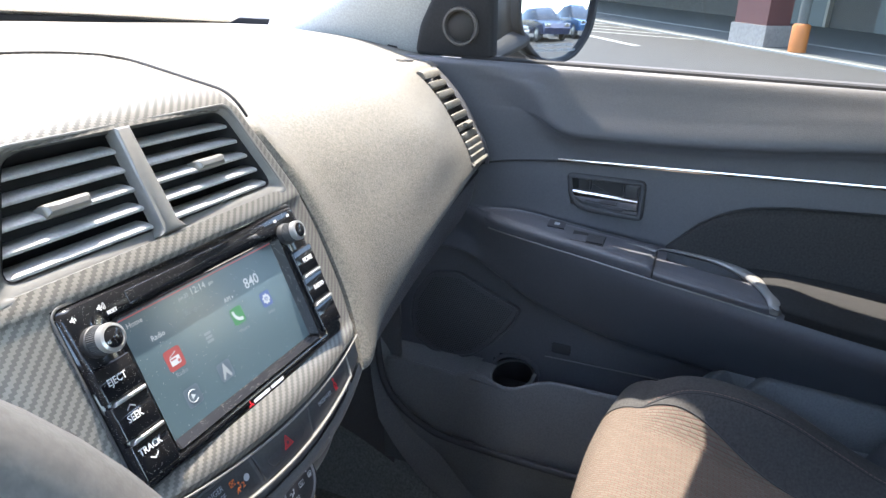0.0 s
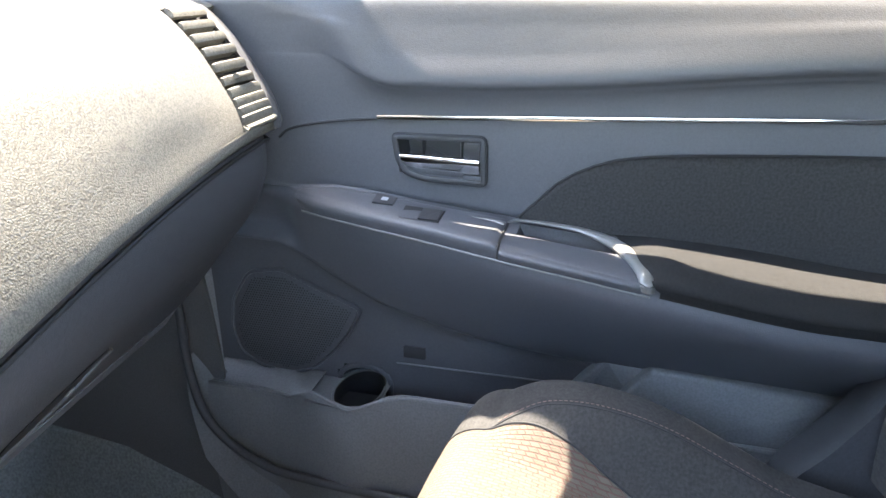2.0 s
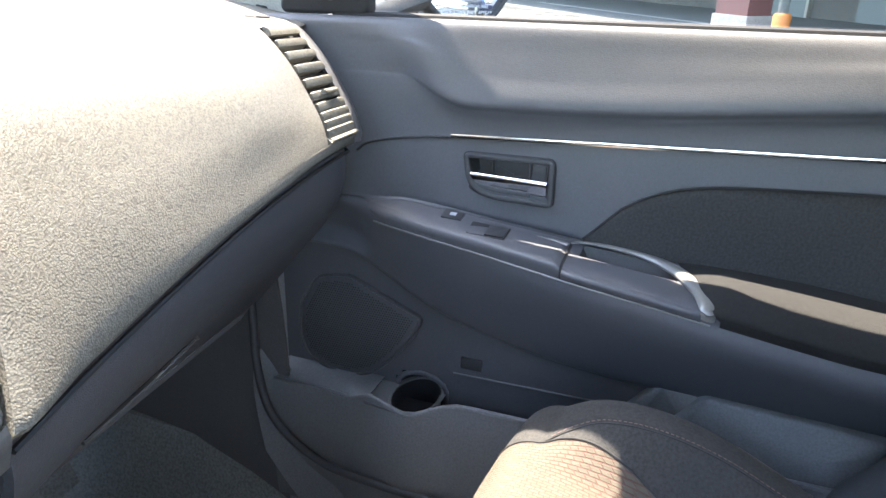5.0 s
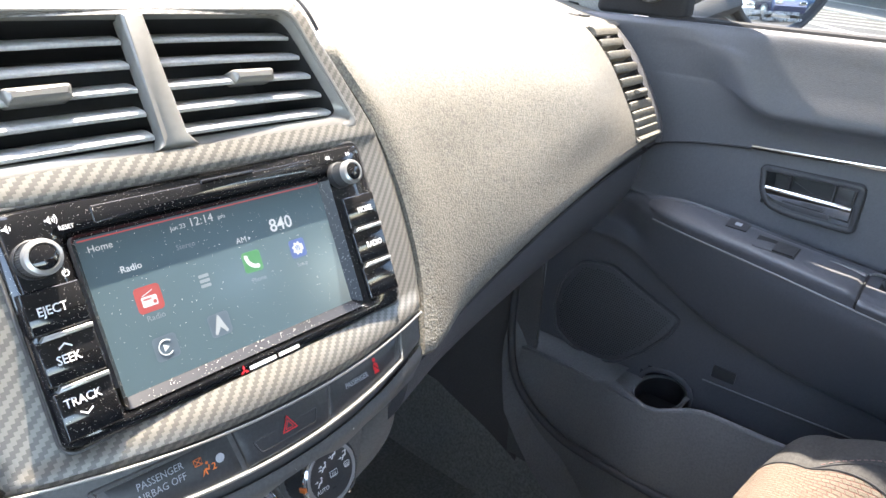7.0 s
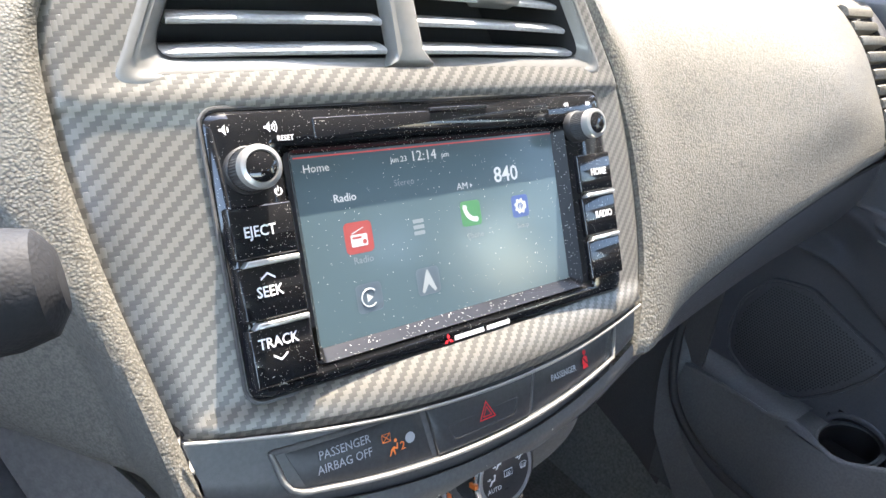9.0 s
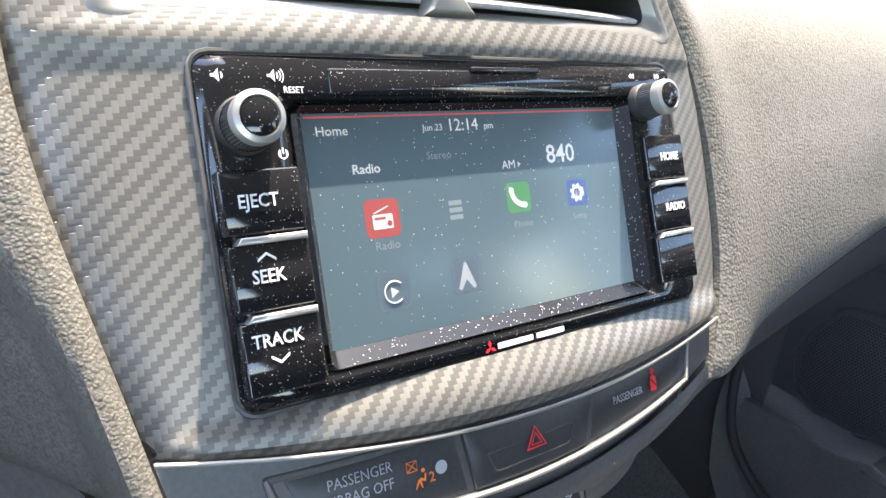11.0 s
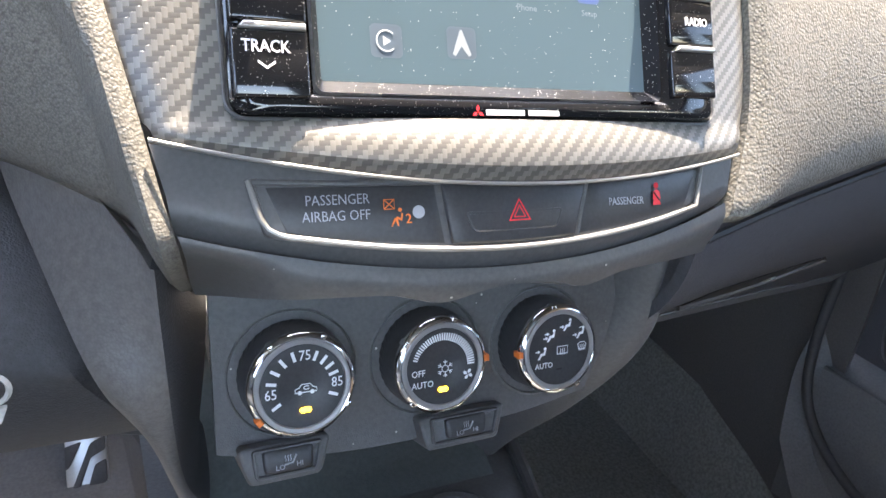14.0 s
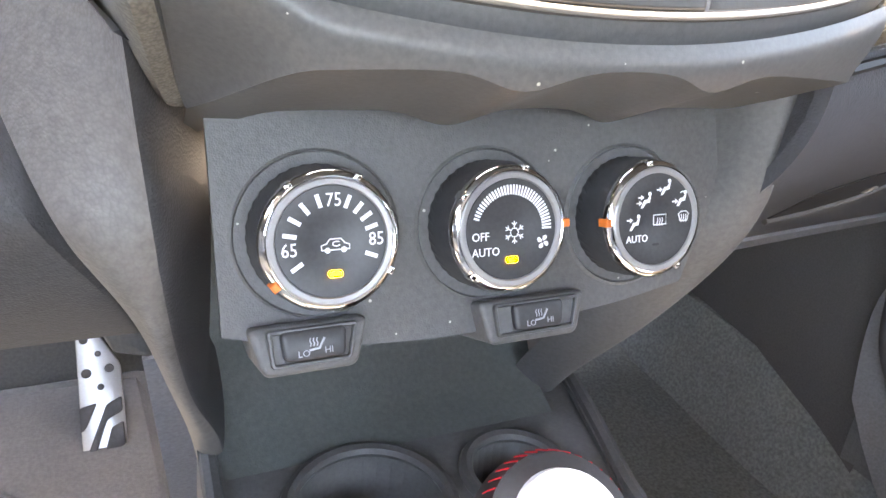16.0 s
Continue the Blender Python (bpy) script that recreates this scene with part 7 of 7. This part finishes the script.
for k in range(6):
    ln = thing("road_marking", "worn white painted bay line", "road marking", "bay lines", kind="structure", at=yard(3 + k, -1))
    bm = bmesh.new()
    a0 = 2.0 + 1.15 * k
    bm.faces.new([bm.verts.new(yard(a, n, 0.006)) for a, n in ((a0, -0.15), (a0 + 0.22, -0.15), (a0 + 2.6, -2.0), (a0 + 2.38, -2.0))])
    part("paint", bm, linepaint, ln, smooth=False)
for n0 in (-2.15, 1.6):
    ln = thing("road_marking", "worn white painted edge line", "road marking", kind="structure", at=yard(3, n0))
    part("paint", slab(-6 if n0 > 0 else 1.2, 12, n0, n0 + 0.16, 0.0, 0.006 if n0 < 0 else 0.03), linepaint, ln, smooth=False)
colm = thing("column", "square red column on a pale concrete base", "column", kind="structure", at=yard(0.5, 0.5))
part("base", slab(0.60, 1.55, 0.22, 0.82, 0.0, 0.40), palepaint, colm, "pale painted base", smooth=False)
part("shaft", slab(0.64, 1.50, 0.25, 0.79, 0.40, 3.4), redpaint, colm, "dark red shaft", smooth=False)
bol = thing("bollard_pipe", "grey pipe with an orange guard sleeve at its foot", "bollard", at=yard(-0.25, 0.30))
yb = lambda u, v, n: yard(-0.10, 0.34) + Vector((u, v, n))
part("sleeve", lathe([(0.15, 0.0), (0.15, 0.46), (0.12, 0.50), (0.0, 0.50)], yb, 20), orangepaint, bol, "orange guard sleeve")
part("pipe", lathe([(0.085, 0.45), (0.085, 3.3)], yb, 16), concrete, bol)
bw = thing("building_wall", "grey rendered building wall with a dark doorway", "building", kind="structure", at=yard(0, 5))
part("wall", slab(-6.5, 25, 5.6, 6.2, 0.0, 6.0), greywall, bw, smooth=False)
part("canopy", slab(-6.5, 25, 0.1, 6.0, 3.4, 3.7), palepaint, bw, "pale canopy slab", smooth=False)
for a0 in (1.6, 4.4):
    dr = part("doorway", slab(a0, a0 + 1.3, 5.50, 5.62, 0.0, 2.3), doorpaint, bw, "blue-grey door", smooth=False)
    part("frame", slab(a0 - 0.08, a0, 5.46, 5.64, 0.0, 2.38), linepaint, dr, smooth=False)
pl = thing("planter_wall", "low grey planter wall with a pale coping", "planter", at=yard(-3, 3))
part("wall", slab(-6.4, -1.6, 3.0, 3.3, 0.0, 0.62), greywall, pl, smooth=False)
part("coping", slab(-6.5, -1.5, 2.94, 3.36, 0.62, 0.72), linepaint, pl, "pale coping", smooth=False)
part("end_post", slab(-1.6, -1.2, 2.9, 3.4, 0.0, 1.6), greywall, pl, smooth=False)
rng = random.Random(4)
sh = thing("shrub_bed", "green leafy shrubs behind the planter wall", "shrub", kind="stuff", at=yard(-6, 4))
bm = bmesh.new()
for k in range(2600):
    a, n = rng.uniform(-6.3, -1.7), rng.uniform(3.35, 4.7)
    h = 0.55 + rng.random() ** 0.6 * (1.0 + 0.35 * math.sin(a * 2.1) + 0.2 * math.sin(n * 4))
    c = yard(a, n, h)
    q = Euler((rng.uniform(-1, 1), rng.uniform(-1, 1), rng.uniform(0, 6))).to_matrix()
    r = rng.uniform(0.05, 0.09)
    bm.faces.new([bm.verts.new(c + q @ Vector(p)) for p in ((-r, 0, 0), (0, -r * 0.5, 0), (r, 0, 0.02), (0, r * 0.5, 0))])
part("leaves", bm, leafmat, sh, smooth=False)

# parked cars that the wing mirror shows
def parked_car(x, y, yaw, paint, label):
    base = Matrix.Translation((x, y, gz(x))) @ Matrix.Rotation(radians(yaw), 4, "Z")
    car = thing("parked_car", label, "car", "parked cars", at=base.translation)
    side = [(-2.1, 0.35), (-2.15, 0.62), (-2.0, 0.82), (-1.1, 0.95), (1.9, 1.0), (2.15, 0.85), (2.18, 0.45), (2.05, 0.30)]

    def lay(poly, w0, top):
        bm = bmesh.new()
        rings = []
        for t in (-1, -0.93, 0.93, 1):
            sc = 1.0 if abs(t) < 1 else 0.96
            rings.append([bm.verts.new(base @ Vector((w0 * t * (1 - (top * max(0, z - 0.95) * 0.35)), yy * sc, 0.3 + (z - 0.3) * (sc if abs(t) == 1 else 1)))) for yy, z in poly])
        m = len(poly)
        for a, b in zip(rings, rings[1:]):
            for i in range(m):
                bm.faces.new((a[i], a[(i + 1) % m], b[(i + 1) % m], b[i]))
        bm.faces.new(rings[0]), bm.faces.new(rings[-1][::-1])
        return bm
    part("body", lay(side, 0.88, 0), paint, car)
    part("cabin", lay([(-1.15, 0.94), (-0.35, 1.50), (1.2, 1.55), (1.85, 0.99)], 0.80, 1), M["gloss"], car, "dark glazed cabin")
    part("roof", lay([(-0.30, 1.50), (-0.2, 1.56), (1.1, 1.60), (1.2, 1.54)], 0.78, 1), paint, car)
    for sx in (-1, 1):
        for yy in (-1.35, 1.35):
            wm = base @ Matrix.Translation((sx * 0.80, yy, 0.33)) @ Matrix.Rotation(radians(90), 4, "Y")
            wh = part("wheel", lathe([(0.0, -0.1), (0.2, -0.1), (0.31, -0.09), (0.33, 0), (0.31, 0.09), (0.2, 0.1), (0, 0.1)], up(wm), 20), M["rubber"], car)
            part("rim", lathe([(0.0, sx * 0.106), (0.19, sx * 0.104), (0.21, sx * 0.095)], up(wm), 16), M["silver"], wh, "silver rim")
        part("headlight", plate(rrect(-0.18, 0.18, -0.07, 0.07, 0.04), -0.02, 0.03, lambda u, v, n, sx=sx: base @ Vector((sx * 0.62 + u, -2.10 + n, 0.74 + v)), 0.01), M["chrome"], car, "clear headlight")
    return car


paints = [mat("car_paint_%s" % n, c, 0.25, metal=0.3, coat=0.6) for n, c in (("silver", (0.32, 0.34, 0.36)), ("navy", (0.02, 0.03, 0.07)), ("blue", (0.05, 0.12, 0.24)), ("grey", (0.10, 0.11, 0.12)))]
for k, (pt, lb) in enumerate(((paints[0], "silver hatchback parked nose out"), (paints[1], "dark navy estate parked nose out"), (paints[2], "blue saloon parked nose out"), (paints[3], "grey hatchback parked nose out"), (paints[2], "blue compact parked nose out"))):
    parked_car(4.2 + 2.7 * k, -15.0 - 0.5 * k, 170 + 4 * k, pt, lb)
